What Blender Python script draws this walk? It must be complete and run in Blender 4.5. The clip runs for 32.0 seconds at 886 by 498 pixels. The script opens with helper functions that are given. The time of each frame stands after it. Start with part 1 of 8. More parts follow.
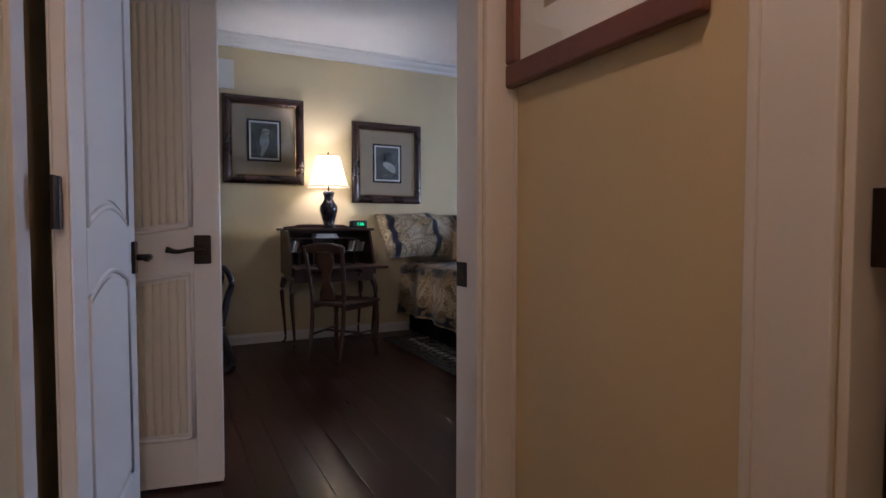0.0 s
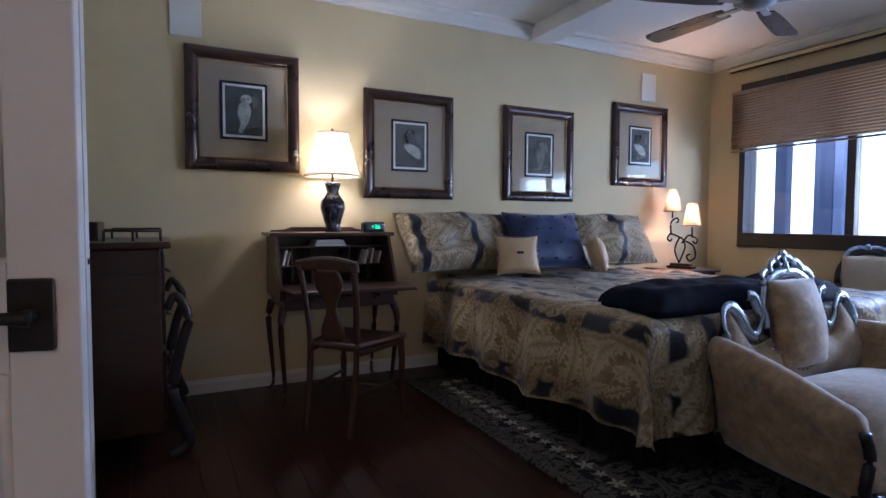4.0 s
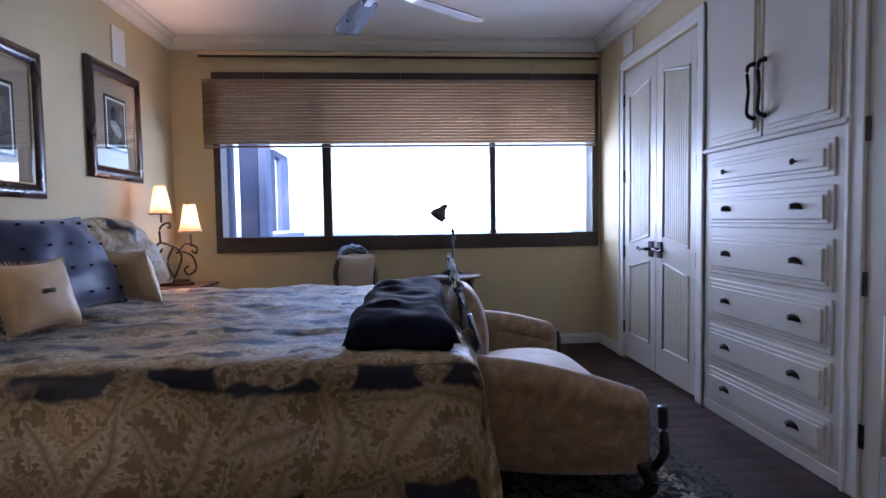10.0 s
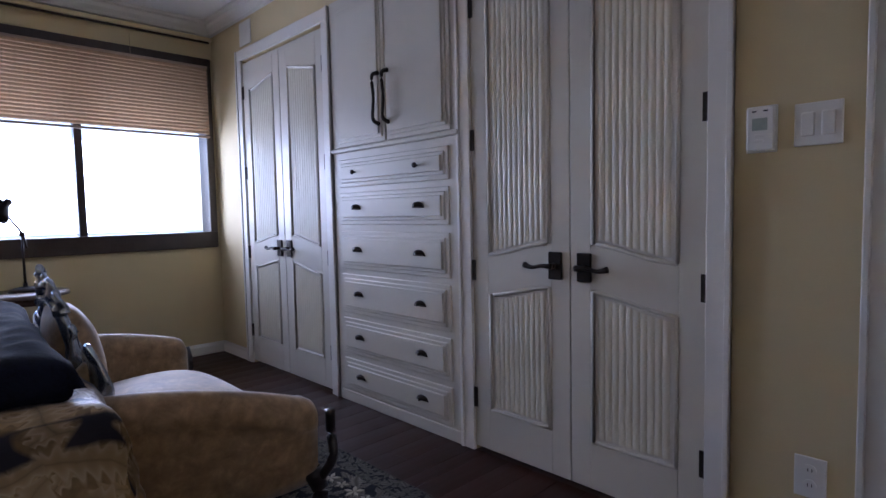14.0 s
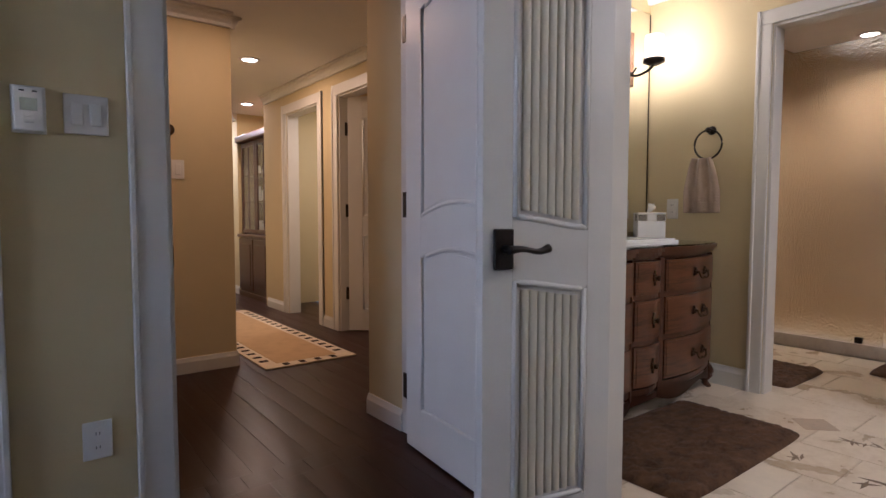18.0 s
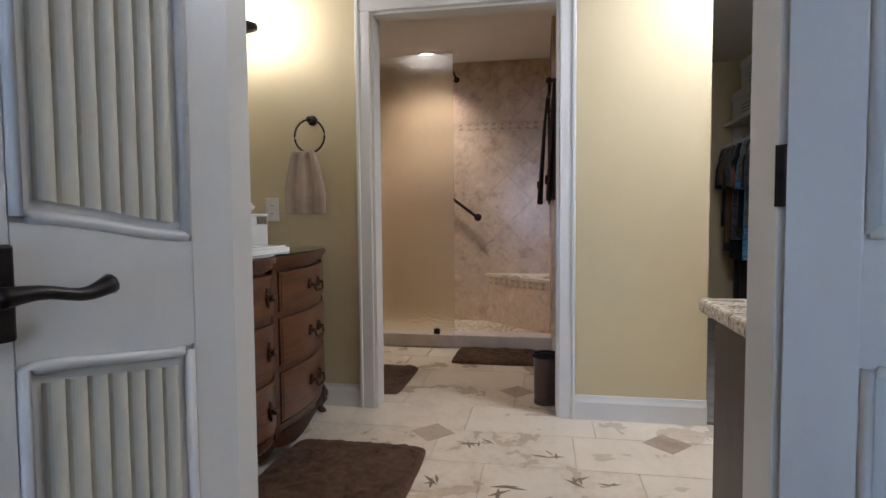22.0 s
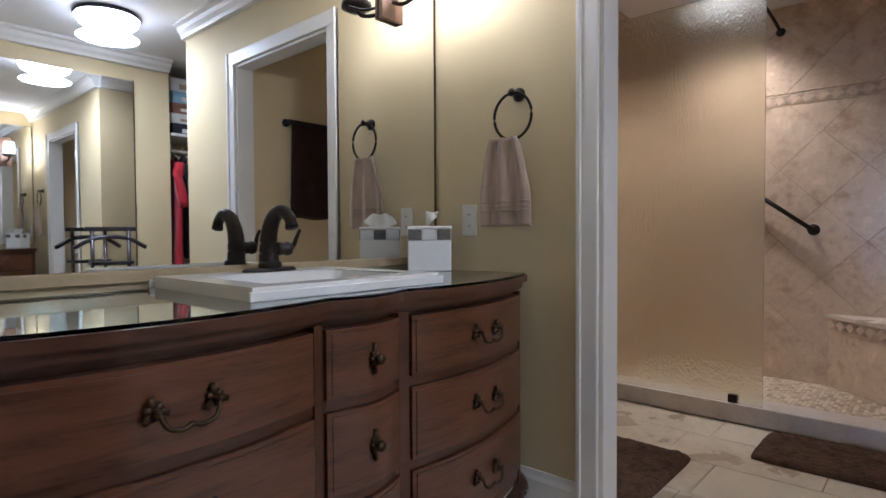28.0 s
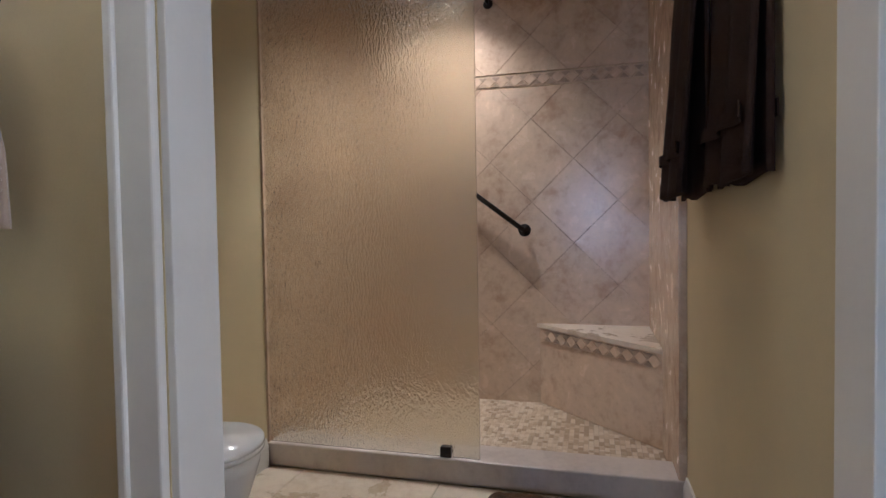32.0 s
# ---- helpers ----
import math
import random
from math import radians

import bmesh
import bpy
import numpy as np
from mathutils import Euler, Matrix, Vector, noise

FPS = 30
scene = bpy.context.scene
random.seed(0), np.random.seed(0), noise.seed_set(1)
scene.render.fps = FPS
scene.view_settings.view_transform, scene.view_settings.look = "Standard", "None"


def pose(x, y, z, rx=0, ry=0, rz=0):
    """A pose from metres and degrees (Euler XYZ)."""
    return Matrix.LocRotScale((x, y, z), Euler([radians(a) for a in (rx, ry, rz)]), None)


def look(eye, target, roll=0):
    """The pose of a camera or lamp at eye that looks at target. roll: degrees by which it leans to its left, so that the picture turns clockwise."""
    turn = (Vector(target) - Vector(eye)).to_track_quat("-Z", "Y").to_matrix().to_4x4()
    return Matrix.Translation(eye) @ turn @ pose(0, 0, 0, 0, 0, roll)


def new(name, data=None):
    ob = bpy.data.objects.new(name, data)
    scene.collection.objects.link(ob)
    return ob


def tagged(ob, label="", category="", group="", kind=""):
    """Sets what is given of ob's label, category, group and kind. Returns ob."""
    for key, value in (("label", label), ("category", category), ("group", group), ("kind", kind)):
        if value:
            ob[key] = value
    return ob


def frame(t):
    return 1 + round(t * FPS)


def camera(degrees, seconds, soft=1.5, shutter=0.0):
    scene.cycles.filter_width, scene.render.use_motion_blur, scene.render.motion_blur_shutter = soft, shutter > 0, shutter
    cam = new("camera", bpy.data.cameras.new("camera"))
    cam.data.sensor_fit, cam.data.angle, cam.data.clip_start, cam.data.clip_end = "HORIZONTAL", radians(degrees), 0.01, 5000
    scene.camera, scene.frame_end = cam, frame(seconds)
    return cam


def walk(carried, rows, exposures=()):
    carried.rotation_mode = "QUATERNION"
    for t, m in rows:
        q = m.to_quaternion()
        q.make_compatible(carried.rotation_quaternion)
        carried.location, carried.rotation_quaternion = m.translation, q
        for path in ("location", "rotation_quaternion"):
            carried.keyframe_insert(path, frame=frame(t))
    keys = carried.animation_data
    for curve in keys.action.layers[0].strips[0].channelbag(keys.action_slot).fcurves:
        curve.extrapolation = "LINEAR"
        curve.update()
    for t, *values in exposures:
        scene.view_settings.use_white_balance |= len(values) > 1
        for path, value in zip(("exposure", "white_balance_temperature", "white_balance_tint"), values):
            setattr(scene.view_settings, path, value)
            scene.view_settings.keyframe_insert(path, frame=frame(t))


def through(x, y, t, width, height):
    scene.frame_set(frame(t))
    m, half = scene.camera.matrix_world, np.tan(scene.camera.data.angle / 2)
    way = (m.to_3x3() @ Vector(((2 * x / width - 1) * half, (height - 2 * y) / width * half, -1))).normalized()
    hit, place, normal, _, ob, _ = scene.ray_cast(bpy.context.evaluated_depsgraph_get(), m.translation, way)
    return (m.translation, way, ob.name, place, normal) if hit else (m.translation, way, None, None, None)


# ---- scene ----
cam = camera(77.12, 32.0)
ROWS = [
    (0, -0.0834, -0.4852, 1.0020, -26.539, -2.369, -0.041),
    (0.5, -0.0542, -0.2948, 1.0055, -20.655, -2.417, -0.093),
    (1, -0.0244, -0.0706, 1.0110, -17.48, -2.337, -0.183),
    (1.5, 0.0044, 0.1527, 1.0185, -16.217, -2.369, -0.186),
    (2, 0.0298, 0.3354, 1.0281, -16.158, -2.508, -0.178),
    (2.5, 0.0618, 0.4399, 1.0417, -16.601, -2.786, -0.245),
    (4.5, 0.2823, 0.9595, 1.0554, -31.942, -2.702, -0.045),
    (5, 0.3571, 1.1192, 1.0619, -36.819, -2.668, 0.233),
    (5.5, 0.4382, 1.2442, 1.0736, -40.860, -2.756, 0.273),
    (6, 0.5138, 1.4307, 1.0836, -46.530, -2.706, 0.515),
    (6.5, 0.5703, 1.6137, 1.0904, -51.298, -2.703, 0.630),
    (7, 0.6147, 1.7960, 1.0978, -54.003, -2.649, 0.727),
    (7.5, 0.5751, 1.9386, 1.1029, -58.321, -2.756, 0.686),
    (8, 0.5168, 2.1150, 1.0992, -65.794, -2.790, 0.801),
    (8.5, 0.4845, 2.3056, 1.0972, -72.219, -2.807, 0.860),
    (9, 0.4303, 2.4746, 1.0947, -78.415, -2.849, 0.964),
    (9.5, 0.3350, 2.5915, 1.0862, -86.209, -2.855, 0.991),
    (10, 0.2495, 2.6202, 1.0827, -94.342, -2.976, 0.884),
    (10.5, 0.2064, 2.6515, 1.0821, -101.095, -3.029, 0.875),
    (11, 0.1960, 2.6645, 1.0858, -106.171, -3.060, 0.984),
    (11.5, 0.1974, 2.6745, 1.0983, -110.235, -3.088, 1.220),
    (12, 0.2025, 2.6866, 1.1018, -114.228, -3.152, 1.257),
    (12.5, 0.2364, 2.6841, 1.0997, -117.747, -3.205, 1.274),
    (13, 0.3151, 2.6674, 1.0934, -120.782, -3.318, 1.287),
    (13.5, 0.3911, 2.6732, 1.0854, -125.785, -3.431, 1.281),
    (15.5, 0.8558, 2.9570, 1.0553, -171.285, -4.410, 0.071),
    (16, 0.8941, 2.9551, 1.0377, -183.387, -4.291, -0.109),
    (16.5, 0.9338, 2.9574, 1.0201, -192.782, -3.915, -0.095),
    (17, 0.9927, 2.9405, 1.0053, -201.872, -3.532, -0.088),
    (17.5, 1.0403, 2.9356, 1.0074, -210.571, -3.505, -0.219),
    (18, 1.0715, 2.9092, 0.9986, -217.713, -3.327, -0.066),
    (18.5, 1.1015, 2.8537, 0.9932, -223.432, -3.271, -0.134),
    (19, 1.1256, 2.7656, 0.9962, -230.623, -3.160, -0.125),
    (19.5, 1.1527, 2.6787, 0.9985, -238.922, -3.141, -0.222),
    (20, 1.1964, 2.6087, 1.0162, -248.010, -3.199, -0.051),
    (20.5, 1.1710, 2.5253, 1.0192, -255.365, -3.115, -0.022),
    (21, 0.9970, 2.4750, 1.0081, -258.645, -3.098, 0.183),
    (21.5, 0.7773, 2.4507, 1.0037, -259.467, -3.091, 0.331),
    (22, 0.5398, 2.4335, 0.9905, -259.811, -3.043, 0.446),
    (22.5, 0.3167, 2.4556, 0.9941, -259.916, -2.967, 0.692),
    (23, 0.0831, 2.4585, 0.9947, -260.027, -2.789, 0.713),
    (23.5, -0.1209, 2.4559, 1.0018, -259.085, -2.760, 0.766),
    (24, -0.2863, 2.4622, 0.9993, -255.775, -2.330, 1.053),
    (24.5, -0.4224, 2.4428, 1.0001, -249.826, -2.041, 1.122),
    (25, -0.4937, 2.4557, 0.9947, -243.332, -1.813, 1.070),
    (25.5, -0.5238, 2.4421, 0.9882, -237.773, -1.564, 0.963),
    (26, -0.5338, 2.4235, 0.9822, -233.033, -1.309, 0.827),
    (26.5, -0.5312, 2.4164, 0.9797, -229.680, -1.183, 0.678),
    (28.5, -0.4671, 2.4125, 1.0013, -228.343, -1.621, 0.303),
    (29, -0.4359, 2.3824, 0.9954, -234.437, -1.517, 0.515),
    (29.5, -0.4170, 2.3919, 1.0012, -242.291, -1.833, 0.480),
    (30, -0.5590, 2.3431, 0.9865, -249.474, -1.930, 0.573),
    (30.5, -0.7808, 2.3015, 0.9966, -252.578, -1.950, 0.698),
    (31, -1.0395, 2.2525, 0.9852, -254.031, -1.896, 0.847),
    (31.5, -1.3046, 2.2193, 0.9884, -254.759, -1.828, 1.017),
    (32, -1.5352, 2.1964, 1.0094, -254.982, -1.835, 0.883),
]
EXPOSURES = [(0, 2.55, 5150, 26), (2, 2.55, 5000, 24), (4, 2.65, 4900, 24), (8, 2.7, 4900, 26), (10, 2.6, 5150, 30), (13, 2.5, 5350, 32), (16, 2.45, 5450, 28), (18, 2.5, 5450, 26), (20, 2.65, 4850, 20), (21, 2.7, 4800, 18), (22, 2.65, 5100, 18), (23, 2.65, 5350, 20), (25, 2.6, 5150, 18), (28, 2.62, 4800, 19), (32, 2.62, 4800, 19)]
walk(cam, [(t, pose(x, y, z, 90 + pitch, roll, yaw)) for t, x, y, z, yaw, pitch, roll in ROWS], EXPOSURES)
# ---------- rooms, in metres ----------
N_Y, S_Y, E_X, W_X = 4.447, 0.905, 4.93, -0.36      # bedroom faces
BED_H, HALL_H, BATH_H = 2.575, 2.30, 2.46
BW_X, BS_Y = -2.245, 0.817                           # bathroom west and south faces

# ---------- world, sun, exposure ----------
world = bpy.data.worlds.new("world")
scene.world = world
world.use_nodes = True
wn = world.node_tree.nodes
sky = wn.new("ShaderNodeTexSky")
sky.sky_type, sky.sun_disc, sky.sun_elevation, sky.sun_rotation = "NISHITA", False, radians(52), radians(250)
world.node_tree.links.new(sky.outputs[0], wn["Background"].inputs[0])
wn["Background"].inputs[1].default_value = 0.11
sun = new("sun", bpy.data.lights.new("sun", "SUN"))
sun.data.energy, sun.data.angle, sun.data.color = 1.0, radians(12), (1.0, 0.95, 0.88)
sun.matrix_world = look((-20, -8, 16), (0, 0, 0))


def lamp(name, kind, energy, colour, place, size=0.03, target=None, spot=100):
    data = bpy.data.lights.new(name, kind)
    data.energy, data.color = energy, colour
    if kind == "AREA":
        data.shape, data.size = "DISK", size
    else:
        data.shadow_soft_size = size
    if kind == "SPOT":
        data.spot_size, data.spot_blend = radians(spot), 1.0
    ob = new(name, data)
    ob.matrix_world = look(place, target) if target else pose(*place)
    return ob


WARM, SOFT = (1.0, 0.68, 0.40), (1.0, 0.88, 0.70)
# the bright hazy sky's light in the window's opening
day = new("window_daylight", bpy.data.lights.new("window_daylight", "AREA"))
day.data.shape, day.data.size, day.data.size_y = "RECTANGLE", 1.80, 0.70
day.data.energy, day.data.color = 8.5, (0.80, 0.90, 1.0)
day.matrix_world = look((E_X + 0.55, 1.92, 1.33), (0, 4.2, 1.75))


# ---------- materials ----------
def ramp_of(nt, fac, stops):
    r = nt.nodes.new("ShaderNodeValToRGB")
    els = r.color_ramp.elements
    while len(els) < len(stops):
        els.new(0.5)
    for e, (p, c) in zip(els, stops):
        e.position, e.color = p, (*c, 1)
    nt.links.new(fac, r.inputs[0])
    return r.outputs[0]


def noise_of(nt, scale, detail=4, rough=0.55, stretch=None, distort=0.0):
    tc = nt.nodes.new("ShaderNodeTexCoord")
    src = tc.outputs["Object"]
    if stretch:
        mp = nt.nodes.new("ShaderNodeMapping")
        mp.inputs["Scale"].default_value = stretch
        nt.links.new(src, mp.inputs[0])
        src = mp.outputs[0]
    n = nt.nodes.new("ShaderNodeTexNoise")
    n.inputs["Scale"].default_value, n.inputs["Detail"].default_value = scale, detail
    n.inputs["Roughness"].default_value, n.inputs["Distortion"].default_value = rough, distort
    nt.links.new(src, n.inputs["Vector"])
    return n.outputs["Fac"]


def shade(c, k):
    return tuple(max(0.0, min(1.0, v * k)) for v in c)


def mat(name, colour, rough=0.5, metal=0.0, vary=0.12, scale=6.0, fine=90.0, bump=0.05, stretch=None, dark=None, sheen=0.0, coat=0.0, piece=0.0):
    """A surface with a coarse and a fine variation of colour, roughness and relief."""
    m = bpy.data.materials.new(name)
    m.use_nodes = True
    nt = m.node_tree
    b = nt.nodes["Principled BSDF"]
    coarse, grain = noise_of(nt, scale, 5, 0.6, stretch, 0.4), noise_of(nt, fine, 3, 0.6, stretch)
    mix = nt.nodes.new("ShaderNodeMath")
    mix.operation = "MULTIPLY_ADD"
    mix.inputs[1].default_value = 0.3
    nt.links.new(grain, mix.inputs[0])
    half = nt.nodes.new("ShaderNodeMath")
    half.operation = "MULTIPLY"
    half.inputs[1].default_value = 0.7
    nt.links.new(coarse, half.inputs[0])
    nt.links.new(half.outputs[0], mix.inputs[2])
    fac = mix.outputs[0]
    if piece:
        info = nt.nodes.new("ShaderNodeObjectInfo")
        add = nt.nodes.new("ShaderNodeMath")
        add.operation = "MULTIPLY_ADD"
        add.inputs[1].default_value = piece
        nt.links.new(info.outputs["Random"], add.inputs[0])
        nt.links.new(fac, add.inputs[2])
        sub = nt.nodes.new("ShaderNodeMath")
        sub.operation = "SUBTRACT"
        sub.inputs[1].default_value = piece / 2
        nt.links.new(add.outputs[0], sub.inputs[0])
        fac = sub.outputs[0]
    low = dark or shade(colour, 1 - vary * 2)
    nt.links.new(ramp_of(nt, fac, [(0.25, low), (0.5, colour), (0.8, shade(colour, 1 + vary))]), b.inputs["Base Color"])
    mr = nt.nodes.new("ShaderNodeMapRange")
    mr.inputs["To Min"].default_value, mr.inputs["To Max"].default_value = max(0.02, rough - 0.08), min(1, rough + 0.1)
    nt.links.new(coarse, mr.inputs["Value"])
    nt.links.new(mr.outputs[0], b.inputs["Roughness"])
    b.inputs["Metallic"].default_value = metal
    if rough >= 0.8:
        b.inputs["Specular IOR Level"].default_value = 0.15
    if sheen:
        b.inputs["Sheen Weight"].default_value, b.inputs["Sheen Roughness"].default_value = sheen, 0.4
    if coat:
        b.inputs["Coat Weight"].default_value, b.inputs["Coat Roughness"].default_value = coat, 0.12
    if bump:
        bp = nt.nodes.new("ShaderNodeBump")
        bp.inputs["Strength"].default_value, bp.inputs["Distance"].default_value = bump, 0.01
        nt.links.new(fac, bp.inputs["Height"])
        nt.links.new(bp.outputs[0], b.inputs["Normal"])
    return m


def glow(name, colour, strength):
    m = bpy.data.materials.new(name)
    m.use_nodes = True
    b = m.node_tree.nodes["Principled BSDF"]
    b.inputs["Base Color"].default_value = (*colour, 1)
    b.inputs["Emission Color"].default_value, b.inputs["Emission Strength"].default_value = (*colour, 1), strength
    return m


def glass_mat(name, colour=(0.95, 0.97, 0.96), rough=0.0, bump=0.0, scale=60.0):
    m = bpy.data.materials.new(name)
    m.use_nodes = True
    nt = m.node_tree
    b = nt.nodes["Principled BSDF"]
    b.inputs["Base Color"].default_value, b.inputs["Roughness"].default_value = (*colour, 1), rough
    b.inputs["Transmission Weight"].default_value, b.inputs["IOR"].default_value = 1.0, 1.45
    if bump:
        bp = nt.nodes.new("ShaderNodeBump")
        bp.inputs["Strength"].default_value, bp.inputs["Distance"].default_value = bump, 0.01
        nt.links.new(noise_of(nt, scale, 2, 0.5, (1, 1, 0.45)), bp.inputs["Height"])
        nt.links.new(bp.outputs[0], b.inputs["Normal"])
    return m


def shade_mat(name, colour, through=0.6):
    """A lampshade's cloth, that lets light through."""
    m = bpy.data.materials.new(name)
    m.use_nodes = True
    nt = m.node_tree
    nt.nodes.remove(nt.nodes["Principled BSDF"])
    d, t, x = nt.nodes.new("ShaderNodeBsdfDiffuse"), nt.nodes.new("ShaderNodeBsdfTranslucent"), nt.nodes.new("ShaderNodeMixShader")
    for q in (d, t):
        nt.links.new(ramp_of(nt, noise_of(nt, 60, 3, 0.6, (1, 1, 0.1)), [(0.3, shade(colour, 0.85)), (0.7, colour)]), q.inputs[0])
    x.inputs[0].default_value = through
    nt.links.new(d.outputs[0], x.inputs[1])
    nt.links.new(t.outputs[0], x.inputs[2])
    nt.links.new(x.outputs[0], nt.nodes["Material Output"].inputs[0])
    return m


def ornate_mat(name, base, light, dark, scale=9.0, rough=0.6, sheen=0.3, bands=None):
    """Woven cloth with scrolling leaves, and dark bands between the rows where bands gives (axis, period, width)."""
    m = bpy.data.materials.new(name)
    m.use_nodes = True
    nt = m.node_tree
    b = nt.nodes["Principled BSDF"]
    tc = nt.nodes.new("ShaderNodeTexCoord")
    warp = nt.nodes.new("ShaderNodeTexNoise")
    warp.inputs["Scale"].default_value, warp.inputs["Detail"].default_value = scale * 0.9, 2
    nt.links.new(tc.outputs["Object"], warp.inputs["Vector"])
    add = nt.nodes.new("ShaderNodeVectorMath")
    add.operation = "MULTIPLY_ADD"
    add.inputs[1].default_value = (1.3 / scale,) * 3
    nt.links.new(warp.outputs["Color"], add.inputs[0])
    nt.links.new(tc.outputs["Object"], add.inputs[2])
    vor = nt.nodes.new("ShaderNodeTexVoronoi")
    vor.feature = "SMOOTH_F1"
    vor.inputs["Scale"].default_value = scale
    nt.links.new(add.outputs[0], vor.inputs["Vector"])
    wav = nt.nodes.new("ShaderNodeTexWave")
    wav.wave_type, wav.rings_direction = "RINGS", "SPHERICAL"
    wav.inputs["Scale"].default_value, wav.inputs["Distortion"].default_value = scale * 0.55, 14
    wav.inputs["Detail"].default_value, wav.inputs["Detail Scale"].default_value = 2.5, 1.4
    nt.links.new(add.outputs[0], wav.inputs["Vector"])
    mul = nt.nodes.new("ShaderNodeMath")
    mul.operation = "MULTIPLY_ADD"
    mul.inputs[1].default_value = 0.6
    nt.links.new(wav.outputs["Fac"], mul.inputs[0])
    nt.links.new(vor.outputs["Distance"], mul.inputs[2])
    col = ramp_of(nt, mul.outputs[0], [(0.2, shade(base, 0.55)), (0.42, base), (0.62, shade(base, 1.25)), (0.82, light)])
    if bands:
        axis, period, width, phase = bands
        sep = nt.nodes.new("ShaderNodeSeparateXYZ")
        nt.links.new(add.outputs[0], sep.inputs[0])
        w2 = nt.nodes.new("ShaderNodeMath")
        w2.operation = "MULTIPLY_ADD"
        w2.inputs[1].default_value, w2.inputs[2].default_value = 1 / period, phase
        if axis == "OVER":
            ab = nt.nodes.new("ShaderNodeMath")
            ab.operation = "ABSOLUTE"
            nt.links.new(sep.outputs["X"], ab.inputs[0])
            over = nt.nodes.new("ShaderNodeMath")
            over.operation = "SUBTRACT"
            nt.links.new(ab.outputs[0], over.inputs[0])
            nt.links.new(sep.outputs["Z"], over.inputs[1])
            nt.links.new(over.outputs[0], w2.inputs[0])
        else:
            nt.links.new(sep.outputs[axis], w2.inputs[0])
        fr = nt.nodes.new("ShaderNodeMath")
        fr.operation = "FRACT"
        nt.links.new(w2.outputs[0], fr.inputs[0])
        big = noise_of(nt, 4.5, 2, 0.5, (1.6, 1.6, 1.6))
        th = nt.nodes.new("ShaderNodeMath")
        th.operation = "MULTIPLY_ADD"
        th.inputs[1].default_value, th.inputs[2].default_value = -0.9, 0.45
        nt.links.new(big, th.inputs[0])
        sm = nt.nodes.new("ShaderNodeMath")
        sm.operation = "ADD"
        nt.links.new(fr.outputs[0], sm.inputs[0])
        nt.links.new(th.outputs[0], sm.inputs[1])
        msk = ramp_of(nt, sm.outputs[0], [(width, (1, 1, 1)), (width + 0.06, (0, 0, 0))])
        mx = nt.nodes.new("ShaderNodeMixRGB")
        nt.links.new(msk, mx.inputs[0])
        nt.links.new(col, mx.inputs[1])
        mx.inputs[2].default_value = (*dark, 1)
        col = mx.outputs[0]
    nt.links.new(col, b.inputs["Base Color"])
    b.inputs["Roughness"].default_value = rough
    b.inputs["Sheen Weight"].default_value = sheen
    bp = nt.nodes.new("ShaderNodeBump")
    bp.inputs["Strength"].default_value, bp.inputs["Distance"].default_value = 0.25, 0.01
    nt.links.new(mul.outputs[0], bp.inputs["Height"])
    nt.links.new(bp.outputs[0], b.inputs["Normal"])
    return m


def calc(nt, op, a, b=None, c=None, clamp=False):
    n = nt.nodes.new("ShaderNodeMath")
    n.operation, n.use_clamp = op, clamp
    for i, v in enumerate((a, b, c)):
        if v is None:
            continue
        if isinstance(v, (int, float)):
            n.inputs[i].default_value = v
        else:
            nt.links.new(v, n.inputs[i])
    return n.outputs[0]


def blend(nt, fac, a, b):
    n = nt.nodes.new("ShaderNodeMixRGB")
    for i, v in enumerate((fac, a, b)):
        if isinstance(v, tuple):
            n.inputs[i].default_value = (*v, 1)
        else:
            nt.links.new(v, n.inputs[i])
    return n.outputs[0]


def leaf_layer(nt, place, scale, length, width, lobes):
    """Lobed leaves strewn on a cloth: where they lie, and how far out from the rib a spot is."""
    vor = nt.nodes.new("ShaderNodeTexVoronoi")
    vor.voronoi_dimensions = "2D"
    vor.inputs["Scale"].default_value, vor.inputs["Randomness"].default_value = scale, 0.75
    nt.links.new(place, vor.inputs["Vector"])
    off = nt.nodes.new("ShaderNodeVectorMath")
    off.operation = "SUBTRACT"
    nt.links.new(place, off.inputs[0])
    nt.links.new(vor.outputs["Position"], off.inputs[1])
    sep = nt.nodes.new("ShaderNodeSeparateXYZ")
    nt.links.new(vor.outputs["Color"], sep.inputs[0])
    rot = nt.nodes.new("ShaderNodeVectorRotate")
    rot.rotation_type = "Z_AXIS"
    nt.links.new(off.outputs[0], rot.inputs["Vector"])
    nt.links.new(calc(nt, "MULTIPLY", sep.outputs[0], 6.28), rot.inputs["Angle"])
    loc = nt.nodes.new("ShaderNodeSeparateXYZ")
    nt.links.new(rot.outputs[0], loc.inputs[0])
    u = calc(nt, "MULTIPLY_ADD", loc.outputs[0], scale / length, 0.5, True)
    bow = calc(nt, "MULTIPLY", calc(nt, "SINE", calc(nt, "MULTIPLY", u, 5.0)), 0.06 / scale)
    y = calc(nt, "ABSOLUTE", calc(nt, "ADD", loc.outputs[1], bow))
    lobe = calc(nt, "MULTIPLY_ADD", calc(nt, "SINE", calc(nt, "MULTIPLY_ADD", y, scale * 9.0, calc(nt, "MULTIPLY", u, lobes * 6.28))), 0.26, 0.74)
    w = calc(nt, "MULTIPLY", calc(nt, "MULTIPLY_ADD", calc(nt, "SINE", calc(nt, "MULTIPLY", u, 3.1416)), width / scale, 0.0005), lobe)
    d = calc(nt, "DIVIDE", y, w)
    inside = calc(nt, "MULTIPLY_ADD", d, -3.0, 3.4, True)
    return inside, d, sep.outputs[1]


